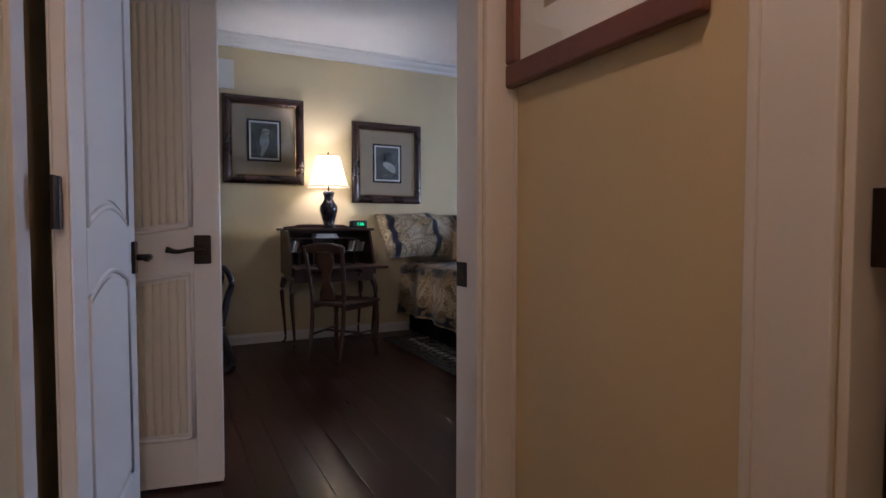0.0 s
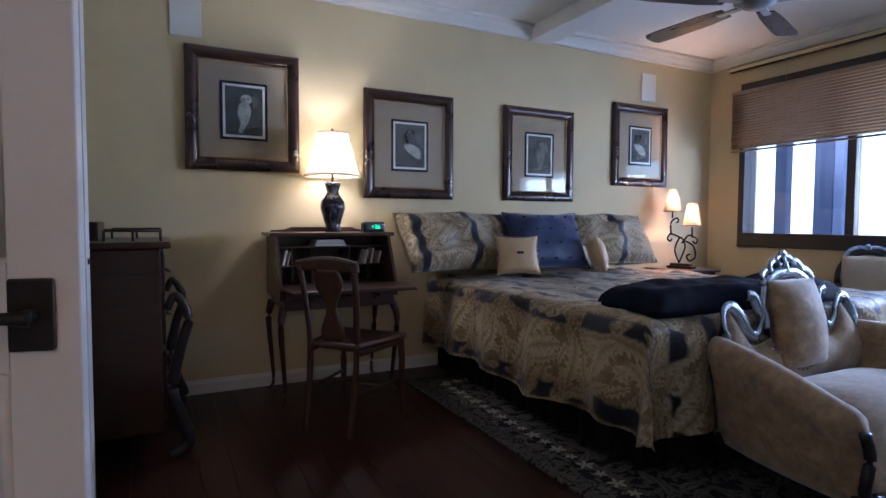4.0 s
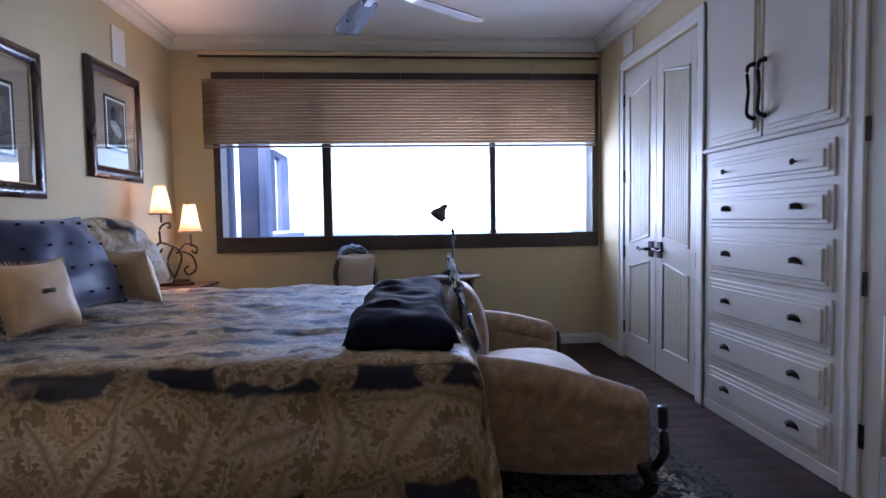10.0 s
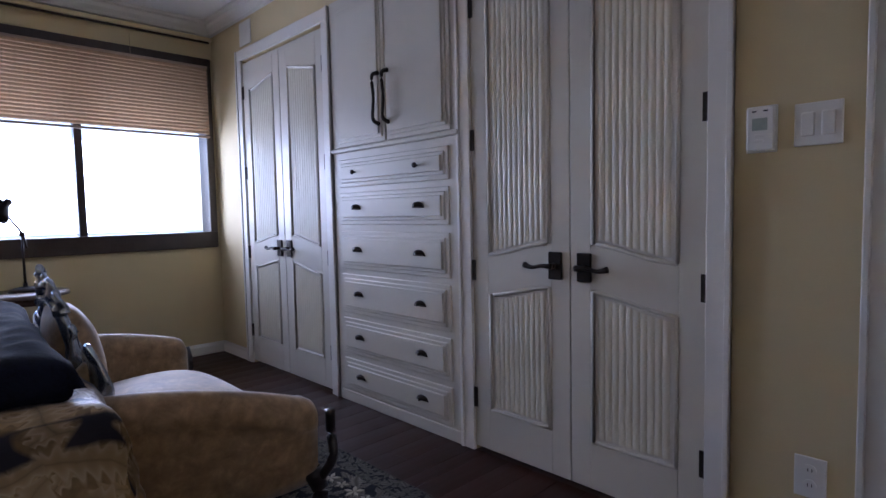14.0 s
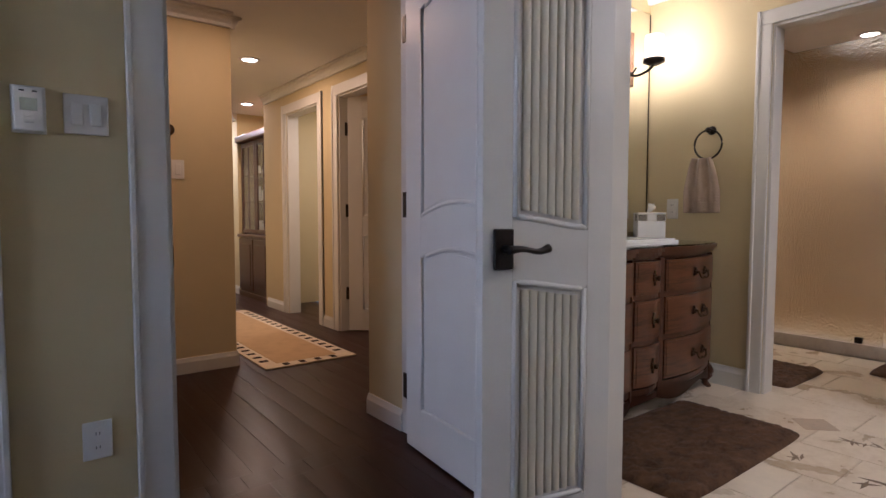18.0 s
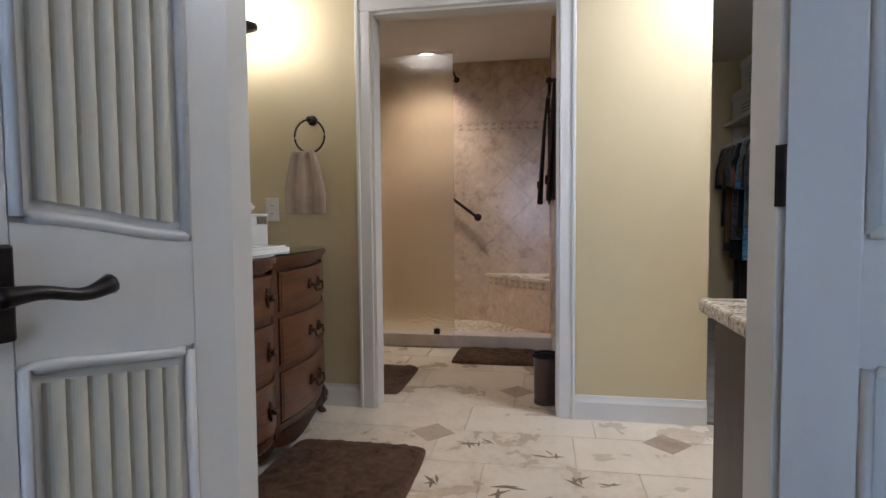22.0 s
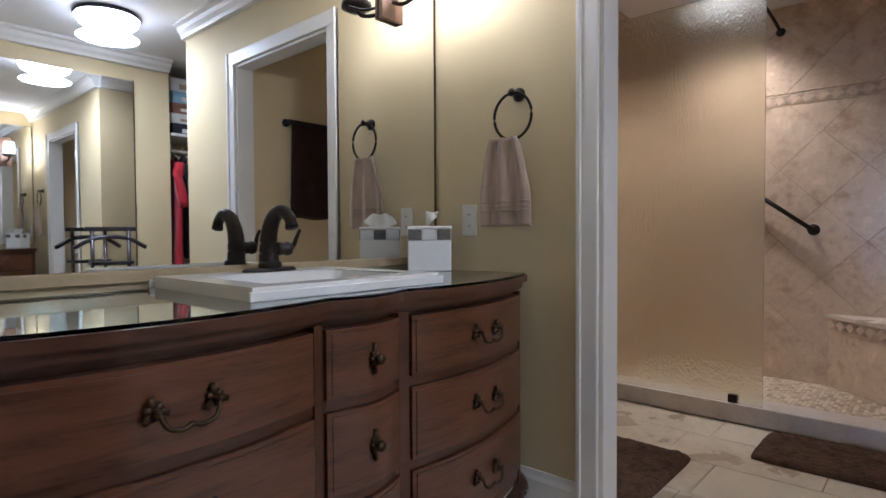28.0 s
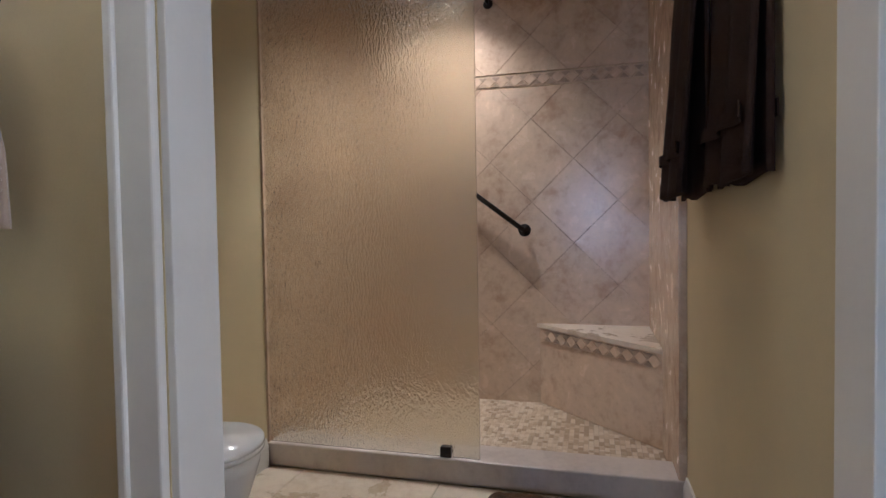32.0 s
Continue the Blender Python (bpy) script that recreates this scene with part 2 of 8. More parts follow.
def damask(name, ground, leaf, light, coords, scale, bands=None, rough=0.62, thin=1.0, rows=True):
    """Woven leaves on a plain ground, with broken dark bars in rows where bands gives (period, phase, width, colour)."""
    m = bpy.data.materials.new(name)
    m.use_nodes = True
    nt = m.node_tree
    b = nt.nodes["Principled BSDF"]
    tc = nt.nodes.new("ShaderNodeTexCoord")
    src = tc.outputs[coords]
    wn_ = nt.nodes.new("ShaderNodeTexNoise")
    wn_.inputs["Scale"].default_value, wn_.inputs["Detail"].default_value = scale * 1.2, 2
    nt.links.new(src, wn_.inputs["Vector"])
    add = nt.nodes.new("ShaderNodeVectorMath")
    add.operation = "MULTIPLY_ADD"
    add.inputs[1].default_value = (0.35 / scale,) * 3
    nt.links.new(wn_.outputs["Color"], add.inputs[0])
    nt.links.new(src, add.inputs[2])
    fine = nt.nodes.new("ShaderNodeTexNoise")
    fine.inputs["Scale"].default_value, fine.inputs["Detail"].default_value = 34, 4
    nt.links.new(src, fine.inputs["Vector"])
    col = ramp_of(nt, fine.outputs["Fac"], [(0.3, shade(ground, 0.72)), (0.7, shade(ground, 1.22))])
    height = fine.outputs["Fac"]
    for k, (sc_, ln_, wd_, lb_) in enumerate(((scale * 2.4, 1.5, 0.30, 6.0), (scale * 1.7, 1.55, 0.26, 8.0), (scale * 1.15, 1.6, 0.30, 10.0))):
        inside, d, pick = leaf_layer(nt, add.outputs[0], sc_, ln_ * thin, wd_ * thin, lb_)
        tone = ramp_of(nt, d, [(0.0, shade(leaf, 0.50)), (0.12, shade(leaf, 0.80)), (0.35, leaf), (0.75, light if k != 1 else shade(leaf, 1.2)), (1.0, shade(leaf, 0.9))])
        tone = blend(nt, calc(nt, "MULTIPLY", pick, 0.55), tone, shade(leaf, 0.75))
        col = blend(nt, inside, col, tone)
        height = calc(nt, "MULTIPLY_ADD", inside, 0.5, height)
    if bands:
        period, phase, width, dark = bands
        sp = nt.nodes.new("ShaderNodeSeparateXYZ")
        nt.links.new(add.outputs[0], sp.inputs[0])
        dash = nt.nodes.new("ShaderNodeTexNoise")
        dash.inputs["Scale"].default_value, dash.inputs["Detail"].default_value = 5.5, 1.5
        nt.links.new(src, dash.inputs["Vector"])
        flat_ = calc(nt, "LESS_THAN", calc(nt, "ABSOLUTE", sp.outputs[0]), 0.98)
        mid = calc(nt, "ABSOLUTE", calc(nt, "SUBTRACT", calc(nt, "FRACT", calc(nt, "MULTIPLY_ADD", sp.outputs[0], 1 / period, phase)), 0.5))
        tone_ = nt.nodes.new("ShaderNodeVectorMath")
        tone_.operation = "MULTIPLY"
        nt.links.new(col, tone_.inputs[0])
        nt.links.new(ramp_of(nt, mid, [(0.05, (0.62, 0.59, 0.57)), (0.22, (0.95, 0.92, 0.87)), (0.45, (1.22, 1.24, 1.30))]), tone_.inputs[1])
        col = tone_.outputs[0] if rows else col
        for q, cut_ in ((0.0, 0.455), (0.5, 0.50)) if rows else ((0.0, 0.36),):
            f = calc(nt, "FRACT", calc(nt, "MULTIPLY_ADD", sp.outputs[0], 1 / period, phase + q))
            near = calc(nt, "SUBTRACT", width, calc(nt, "ABSOLUTE", calc(nt, "SUBTRACT", f, 0.5)))
            on = calc(nt, "MULTIPLY", calc(nt, "SUBTRACT", dash.outputs["Fac"], cut_), 1.1)
            msk = calc(nt, "MULTIPLY", calc(nt, "MINIMUM", near, on), 26.0, None, True)
            col = blend(nt, calc(nt, "MULTIPLY", msk, flat_) if q else msk, col, dark)
    nt.links.new(col, b.inputs["Base Color"])
    b.inputs["Roughness"].default_value, b.inputs["Specular IOR Level"].default_value = rough, 0.25
    b.inputs["Sheen Weight"].default_value = 0.15 if bands else 0.0
    bp = nt.nodes.new("ShaderNodeBump")
    bp.inputs["Strength"].default_value, bp.inputs["Distance"].default_value = 0.2, 0.006
    nt.links.new(height, bp.inputs["Height"])
    nt.links.new(bp.outputs[0], b.inputs["Normal"])
    return m


PAINT = mat("gold_wall_paint", (0.60, 0.50, 0.29), 0.75, vary=0.04, scale=2.5, fine=260, bump=0.12)
IVORY = mat("ivory_panel_paint", (0.62, 0.585, 0.47), 0.42, vary=0.03, scale=4, fine=120, bump=0.03)
WHITE = mat("white_trim_paint", (0.68, 0.665, 0.62), 0.38, vary=0.03, scale=4, fine=120, bump=0.03)
CEIL = mat("ceiling_white", (0.80, 0.79, 0.77), 0.85, vary=0.03, scale=3, fine=180, bump=0.15)
PLANK = mat("dark_oak_planks", (0.032, 0.0105, 0.0068), 0.30, vary=0.16, scale=3, fine=26, bump=0.03, stretch=(7, 0.5, 1), piece=0.25)
PLANK.node_tree.nodes["Principled BSDF"].inputs["Specular IOR Level"].default_value = 0.22
TRAV = mat("travertine", (0.66, 0.57, 0.44), 0.28, vary=0.16, scale=4, fine=30, bump=0.05, dark=(0.47, 0.36, 0.23), piece=0.16)
TRAV_WALL = mat("travertine_wall", (0.60, 0.460, 0.320), 0.24, vary=0.24, scale=9, fine=30, bump=0.03, dark=(0.37, 0.235, 0.150), piece=0.07)
TRAV_DARK = mat("dark_travertine", (0.40, 0.30, 0.205), 0.4, vary=0.2, scale=9, fine=60, piece=0.25)
GROUT_WALL = mat("wall_grout", (0.60, 0.460, 0.320), 0.6, vary=0.12, scale=9)
GROUT = mat("grout", (0.50, 0.42, 0.32), 0.9, vary=0.1)
BRONZE = mat("oiled_bronze", (0.030, 0.024, 0.020), 0.38, 0.75, vary=0.3, scale=20, fine=120, bump=0.03)
BRASS = mat("aged_brass", (0.085, 0.058, 0.034), 0.46, 0.9, vary=0.4, scale=40, fine=200, bump=0.1)
MAHOG = mat("dark_mahogany", (0.045, 0.018, 0.011), 0.33, vary=0.35, scale=4, fine=50, bump=0.05, stretch=(1, 1, 7), coat=0.2)
MAHOG_H = mat("dark_mahogany_flat", (0.052, 0.022, 0.014), 0.30, vary=0.35, scale=4, fine=50, bump=0.05, stretch=(1, 7, 7), coat=0.2)
FRAMEW = mat("dark_frame_wood", (0.040, 0.017, 0.011), 0.28, vary=0.4, scale=6, fine=50, bump=0.04, coat=0.4)
OAK = mat("brown_oak_chair", (0.058, 0.024, 0.012), 0.36, vary=0.3, scale=5, fine=60, bump=0.05, stretch=(4, 4, 0.6), coat=0.15)
BLACKW = mat("ebonised_wood", (0.020, 0.016, 0.018), 0.3, vary=0.4, scale=6, fine=70, bump=0.04, coat=0.3)
SILVERW = mat("silvered_carving", (0.42, 0.48, 0.57), 0.2, 0.85, vary=0.4, scale=12, fine=60, bump=0.06, coat=0.4)
CHERRY = mat("cherry_vanity_wood", (0.112, 0.041, 0.018), 0.30, vary=0.60, scale=6, fine=34, bump=0.05, stretch=(0.8, 1, 8), coat=0.35)
CHERRY_D = mat("cherry_vanity_dark", (0.074, 0.026, 0.012), 0.33, vary=0.3, scale=4, fine=40, bump=0.05, stretch=(1.2, 1, 6), coat=0.2)
VELVET = mat("tan_velvet", (0.36, 0.245, 0.130), 0.62, vary=0.85, scale=17, fine=40, bump=0.12, dark=(0.17, 0.108, 0.052), sheen=0.8)
NAVY = mat("navy_velvet", (0.006, 0.008, 0.020), 0.85, vary=0.5, scale=14, fine=120, bump=0.3, sheen=0.02)
NAVYP = mat("navy_satin", (0.022, 0.034, 0.100), 0.5, vary=0.25, scale=7, fine=140, bump=0.1, sheen=0.4)
GOLDP = mat("gold_satin", (0.55, 0.38, 0.20), 0.45, vary=0.14, scale=7, fine=160, bump=0.08, sheen=0.4)
BLACKC = mat("black_cloth", (0.012, 0.012, 0.015), 0.85, vary=0.3, scale=8, fine=140, bump=0.15)
COMF = damask("damask_comforter", (0.235, 0.170, 0.085), (0.395, 0.305, 0.172), (0.56, 0.47, 0.32), "UV", 4.6, (0.36, 0.361, 0.125, (0.012, 0.013, 0.024)), 0.42, 1.05)
SHAM = damask("damask_sham", (0.22, 0.162, 0.088), (0.33, 0.26, 0.155), (0.50, 0.43, 0.31), "Object", 5.0, (0.40, 0.24, 0.085, (0.014, 0.017, 0.032)), 0.5, 1.05, False)
RUGM = damask("navy_floral_rug", (0.009, 0.009, 0.014), (0.10, 0.09, 0.07), (0.24, 0.22, 0.18), "Object", 7.5, None, 0.95, 0.82)
RUGB = damask("navy_rug_border", (0.009, 0.009, 0.013), (0.08, 0.075, 0.06), (0.18, 0.165, 0.135), "Object", 17.0, None, 0.95, 0.9)
SHADE = shade_mat("cream_lampshade", (0.85, 0.78, 0.62), 0.38)
SHADE2 = shade_mat("gold_lampshade", (0.60, 0.40, 0.24), 0.15)
GLASS = glass_mat("clear_glass")
FROST = glass_mat("rain_glass", (0.90, 0.885, 0.76), 0.20, 0.6, 130)
MIRROR = bpy.data.materials.new("mirror_silver")
MIRROR.use_nodes = True
MIRROR.node_tree.nodes["Principled BSDF"].inputs["Base Color"].default_value = (0.9, 0.91, 0.9, 1)
MIRROR.node_tree.nodes["Principled BSDF"].inputs["Metallic"].default_value = 1.0
MIRROR.node_tree.nodes["Principled BSDF"].inputs["Roughness"].default_value = 0.015
CREAM = mat("cream_door_paint", (0.56, 0.53, 0.455), 0.40, vary=0.03, scale=4, fine=120, bump=0.03)
PORCEL = mat("white_porcelain", (0.82, 0.82, 0.80), 0.12, vary=0.02, bump=0.0)
PLASTIC = mat("white_plastic", (0.74, 0.73, 0.69), 0.35, vary=0.03, bump=0.0)
BLIND = mat("tan_blind_cloth", (0.36, 0.27, 0.20), 0.85, vary=0.08, scale=4, fine=200, bump=0.1)
BLINDC = shade_mat("pleated_blind_cloth", (0.46, 0.32, 0.20), 0.24)
WFRAME = mat("brown_window_frame", (0.045, 0.030, 0.024), 0.45, vary=0.25, scale=6, fine=80)
MATBOARD = mat("tan_mat_board", (0.36, 0.28, 0.19), 0.85, vary=0.05, scale=5, fine=220)
GILT = mat("gilt_lip", (0.30, 0.20, 0.09), 0.4, 0.5, vary=0.2, scale=20)
PAPER = mat("white_paper", (0.72, 0.71, 0.66), 0.8, vary=0.03)
TERRY = mat("tan_terry", (0.46, 0.36, 0.28), 0.95, vary=0.12, scale=10, fine=220, bump=0.5, sheen=0.4)
BROWNT = mat("dark_brown_terry", (0.040, 0.023, 0.016), 0.95, vary=0.3, scale=10, fine=220, bump=0.5)
SHAG = mat("brown_plush", (0.095, 0.052, 0.028), 0.95, vary=1.0, scale=13, fine=150, bump=1.0, stretch=(1, 1.6, 1), dark=(0.012, 0.006, 0.004), sheen=0.06)
CARPET = mat("grey_carpet", (0.22, 0.20, 0.18), 0.95, vary=0.25, scale=8, fine=240, bump=0.6)
WICK = mat("bin_brown_metal", (0.085, 0.055, 0.042), 0.35, 0.4, vary=0.2, scale=10)
RUNB = mat("runner_border", (0.60, 0.50, 0.36), 0.95, vary=0.1, scale=10, fine=240, bump=0.4)
RUNC = mat("runner_centre", (0.45, 0.30, 0.15), 0.95, vary=0.1, scale=10, fine=240, bump=0.4)
RUND = mat("runner_dark_squares", (0.035, 0.022, 0.016), 0.95, vary=0.2)
GRANITE = ornate_mat("granite", (0.52, 0.42, 0.30), (0.72, 0.66, 0.55), (0.07, 0.035, 0.02), 42.0, 0.15, 0.0, bands=("X", 0.10, 0.02, 0.2))


# ---------- shape helpers ----------
def finish(bm, name, material, smooth=False):
    me = bpy.data.meshes.new(name)
    bmesh.ops.recalc_face_normals(bm, faces=bm.faces)
    bm.to_mesh(me)
    bm.free()
    me.materials.append(material)
    if smooth:
        for p in me.polygons:
            p.use_smooth = True
    return me


def part(name, bm, material, parent, label="", smooth=False, at=None):
    """Links a bmesh (or a mesh) as one mesh object under a thing or a part."""
    me = bm if isinstance(bm, bpy.types.Mesh) else finish(bm, name, material, smooth)
    ob = new(name, me)
    ob.parent = parent
    if at is not None:
        ob.matrix_basis = at if isinstance(at, Matrix) else pose(*at)
    if label:
        ob["label"] = label
    return ob


def thing(name, place, label, category, rz=0.0, group="", kind=""):
    ob = new(name)
    ob.empty_display_size = 0.1
    ob.matrix_basis = pose(*place, 0, 0, rz)
    return tagged(ob, label, category, group, kind)


def solid(name, bm, material, label, category, kind="", group="", at=None, smooth=False):
    """A thing that is one mesh."""
    ob = new(name, finish(bm, name, material, smooth))
    if at is not None:
        ob.matrix_basis = at if isinstance(at, Matrix) else pose(*at)
    return tagged(ob, label, category, group, kind)


def box(x0, y0, z0, x1, y1, z1, bevel=0.0, seg=2, bm=None):
    own = bmesh.new()
    bmesh.ops.create_cube(own, size=1)
    for v in own.verts:
        v.co = ((x0 + x1) / 2 + v.co.x * (x1 - x0), (y0 + y1) / 2 + v.co.y * (y1 - y0), (z0 + z1) / 2 + v.co.z * (z1 - z0))
    if bevel:
        bmesh.ops.bevel(own, geom=own.edges[:], offset=min(bevel, 0.49 * min(abs(x1 - x0), abs(y1 - y0), abs(z1 - z0))), segments=seg, profile=0.5, affect="EDGES")
    return join(bm, own)


def join(bm, own):
    if bm is None:
        return own
    me = bpy.data.meshes.new("tmp")
    own.to_mesh(me)
    own.free()
    bm.from_mesh(me)
    bpy.data.meshes.remove(me)
    return bm


def lathe(profile, seg=24, bm=None, centre=(0, 0, 0), sx=1.0, sy=1.0, lobes=0, depth=0.0):
    """Turns (radius, height) pairs round z."""
    bm = bm or bmesh.new()
    rings = []
    for r, z in profile:
        ring = []
        for k in range(seg):
            a = 2 * math.pi * k / seg
            q = r * (1 + depth * math.cos(lobes * a)) if lobes else r
            ring.append(bm.verts.new((centre[0] + sx * q * math.cos(a), centre[1] + sy * q * math.sin(a), centre[2] + z)))
        rings.append(ring)
    for a, b in zip(rings, rings[1:]):
        for k in range(seg):
            bm.faces.new((a[k], a[(k + 1) % seg], b[(k + 1) % seg], b[k]))
    for ring, (r, z) in ((rings[0], profile[0]), (rings[-1], profile[-1])):
        if r > 1e-4:
            bm.faces.new(ring)
    return bm


def tube(points, radius, seg=8, bm=None, taper=None, flat=1.0):
    """A rod along points; taper gives a radius for each point."""
    bm = bm or bmesh.new()
    pts = [Vector(p) for p in points]
    rings, up = [], Vector((0.013, 0.021, 1))
    for i, p in enumerate(pts):
        d = (pts[min(i + 1, len(pts) - 1)] - pts[max(i - 1, 0)]).normalized()
        side = d.cross(up)
        if side.length < 0.05:
            side = d.cross(Vector((1, 0, 0)))
        side.normalize()
        nor = side.cross(d).normalized()
        r = taper[i] if taper else radius
        rings.append([bm.verts.new(p + side * (r * math.cos(2 * math.pi * k / seg)) + nor * (r * flat * math.sin(2 * math.pi * k / seg))) for k in range(seg)])
    for a, b in zip(rings, rings[1:]):
        for k in range(seg):
            bm.faces.new((a[k], a[(k + 1) % seg], b[(k + 1) % seg], b[k]))
    bm.faces.new(rings[0])
    bm.faces.new(rings[-1])
    return bm


def curve_points(ctrl, n=10):
    """A smooth line through control points."""
    c = [Vector(p) for p in ctrl]
    c = [2 * c[0] - c[1]] + c + [2 * c[-1] - c[-2]]
    out = []
    for i in range(1, len(c) - 2):
        for k in range(n):
            t = k / n
            out.append(0.5 * (2 * c[i] + (c[i + 1] - c[i - 1]) * t + (2 * c[i - 1] - 5 * c[i] + 4 * c[i + 1] - c[i + 2]) * t * t + (3 * c[i] - c[i - 1] - 3 * c[i + 1] + c[i + 2]) * t ** 3))
    return out + [c[-2]]


def plate(outline, y0, y1, bm=None, bevel=0.0):
    """An outline of (x, z) pairs, drawn out from y0 to y1."""
    own = bmesh.new()
    f = own.faces.new([own.verts.new((x, y0, z)) for x, z in outline])
    ext = bmesh.ops.extrude_face_region(own, geom=[f])
    bmesh.ops.translate(own, vec=(0, y1 - y0, 0), verts=[v for v in ext["geom"] if isinstance(v, bmesh.types.BMVert)])
    bmesh.ops.recalc_face_normals(own, faces=own.faces)
    if bevel:
        caps = [e for e in own.edges if abs(e.verts[0].co.y - e.verts[1].co.y) < 1e-6]
        bmesh.ops.bevel(own, geom=caps, offset=bevel, segments=2, profile=0.5, affect="EDGES")
    return join(bm, own)


def strip(x0, x1, low, high, y0, y1, n=14, bm=None):
    """A board between two curves z = low(u), high(u), u from 0 to 1."""
    us = [k / n for k in range(n + 1)]
    return plate([(x0 + (x1 - x0) * u, low(u)) for u in us] + [(x0 + (x1 - x0) * u, high(u)) for u in reversed(us)], y0, y1, bm)


def sheet(nx, ny, fn, thick=0.0, bm=None, closed=False, spread=None):
    """A grid of points fn(u, v), with a second skin at thick below it; spread: the cloth's size, laid out as its map."""
    own = bmesh.new()
    g = [[own.verts.new(fn(i / nx, j / ny)) for j in range(ny + 1)] for i in range(nx + 1)]
    for i in range(nx):
        for j in range(ny):
            f = own.faces.new((g[i][j], g[i + 1][j], g[i + 1][j + 1], g[i][j + 1]))
            if spread:
                lay = own.loops.layers.uv.verify()
                for lp, (a, b) in zip(f.loops, ((i, j), (i + 1, j), (i + 1, j + 1), (i, j + 1))):
                    lp[lay].uv = ((a / nx - 0.5) * spread[0], b / ny * spread[1])
    if closed:
        bmesh.ops.remove_doubles(own, verts=own.verts[:], dist=1e-5)
    if thick:
        bmesh.ops.recalc_face_normals(own, faces=own.faces)
        bmesh.ops.solidify(own, geom=own.faces[:], thickness=thick)
    return join(bm, own)


def cushion(w, d, h, pinch=0.12, n=18, wob=0.02, seed=0.0, bm=None, power=2.6):
    """A stuffed pillow lying flat, centred, with drawn-in sides and soft dents."""
    own = bmesh.new()
    for side in (1, -1):
        def fn(u, v):
            a, b = 2 * u - 1, 2 * v - 1
            k = max(0.0, (1 - abs(a) ** power)) ** 0.5 * max(0.0, (1 - abs(b) ** power)) ** 0.5
            x = a * w / 2 * (1 - pinch * (1 - b * b) * abs(a) ** 3)
            y = b * d / 2 * (1 - pinch * (1 - a * a) * abs(b) ** 3)
            dent = wob * noise.noise(Vector((a * 2 + seed, b * 2, side * 3.1)))
            return (x, y, side * (h / 2 * k + dent * k))
        sheet(n, n, fn, 0, own)
    bmesh.ops.remove_doubles(own, verts=own.verts[:], dist=1e-4)
    return join(bm, own)


# ---------- walls, with openings through them ----------
def wall(name, axis, f0, f1, a0, a1, z0, z1, holes=(), material=None, label="painted plaster wall"):
    """axis 'x': the wall runs along x, between y = f0 and f1. holes: (from, to, bottom, top)."""
    bm = bmesh.new()
    cuts = sorted({a0, a1, *(h[0] for h in holes), *(h[1] for h in holes)})
    for p, q in zip(cuts, cuts[1:]):
        spans, here = [], sorted((h for h in holes if h[0] <= p + 1e-6 and h[1] >= q - 1e-6), key=lambda h: h[2])
        low = z0
        for h in here:
            if h[2] > low + 1e-4:
                spans.append((low, h[2]))
            low = h[3]
        if low < z1 - 1e-4:
            spans.append((low, z1))
        for s, e in spans:
            box(p, f0, s, q, f1, e, bm=bm) if axis == "x" else box(f0, p, s, f1, q, e, bm=bm)
    bmesh.ops.remove_doubles(bm, verts=bm.verts[:], dist=1e-5)
    return solid(name, bm, material or PAINT, label, "wall", "structure")


# ---------- the shell ----------
wall("wall_north", "x", N_Y, N_Y + 0.15, W_X - 0.12, E_X + 0.2, 0, BED_H)
wall("wall_east", "y", E_X, E_X + 0.18, S_Y - 0.7, N_Y, 0, BED_H, [(0.97, 4.08, 0.90, 2.28)])
wall("wall_south", "x", S_Y - 0.12, S_Y, W_X - 0.12, E_X, 0, BED_H, [(-0.345, 0.668, 0, 2.06), (1.175, 2.18, 0, 2.19), (2.235, 3.25, 0.05, 2.23), (3.34, 4.40, 0, 2.19)])
wall("wall_west", "y", W_X - 0.12, W_X, S_Y, N_Y, 0, BED_H, [(1.85, 2.79, 0, 2.06)])
wall("wall_closet_back", "x", S_Y - 0.75, S_Y - 0.65, 0.88, E_X, 0, BED_H)
solid("ceiling", box(W_X - 0.12, S_Y - 0.12, BED_H, E_X + 0.2, N_Y + 0.15, BED_H + 0.1), CEIL, "white painted bedroom ceiling", "ceiling", "structure")
solid("ceiling_beam", box(2.80, S_Y + 0.002, BED_H - 0.11, 3.00, N_Y - 0.002, BED_H - 0.001, 0.004), CEIL, "white boxed ceiling beam", "beam", "structure")
# vestibule and hall
wall("wall_vestibule_east", "y", 0.76, 0.88, -0.97, S_Y - 0.12, 0, HALL_H, [(-0.85, -0.04, 0, 2.05)])
wall("wall_hall_end", "x", -0.97, -0.85, -0.087, 0.76, 0, HALL_H)
wall("wall_hall_east", "y", -0.087, 0.03, -6.0, -0.97, 0, HALL_H)
wall("wall_hall_near_west", "y", -0.46, -0.34, 0.47, S_Y - 0.12, 0, HALL_H)
wall("wall_hall_return", "x", 0.47, 0.59, -1.24, -0.46, 0, HALL_H)
wall("wall_hall_west", "y", -1.28, -1.16, -3.15, 0.59, 0, HALL_H, [(-2.57, -1.83, 0, 2.03), (-1.44, -0.63, 0, 2.03)])
wall("wall_hall_far", "x", -6.1, -6.0, -1.34, 0.03, 0, HALL_H)
wall("wall_hall_far_west", "y", -1.34, -1.22, -6.0, -4.33, 0, HALL_H)
wall("wall_hall_niche", "y", -1.80, -1.68, -4.33, -3.22, 0, HALL_H)
wall("wall_hall_niche_side", "x", -4.45, -4.33, -1.80, -1.34, 0, HALL_H)
wall("wall_hall_jog", "x", -3.22, -3.15, -1.80, -1.16, 0, HALL_H)
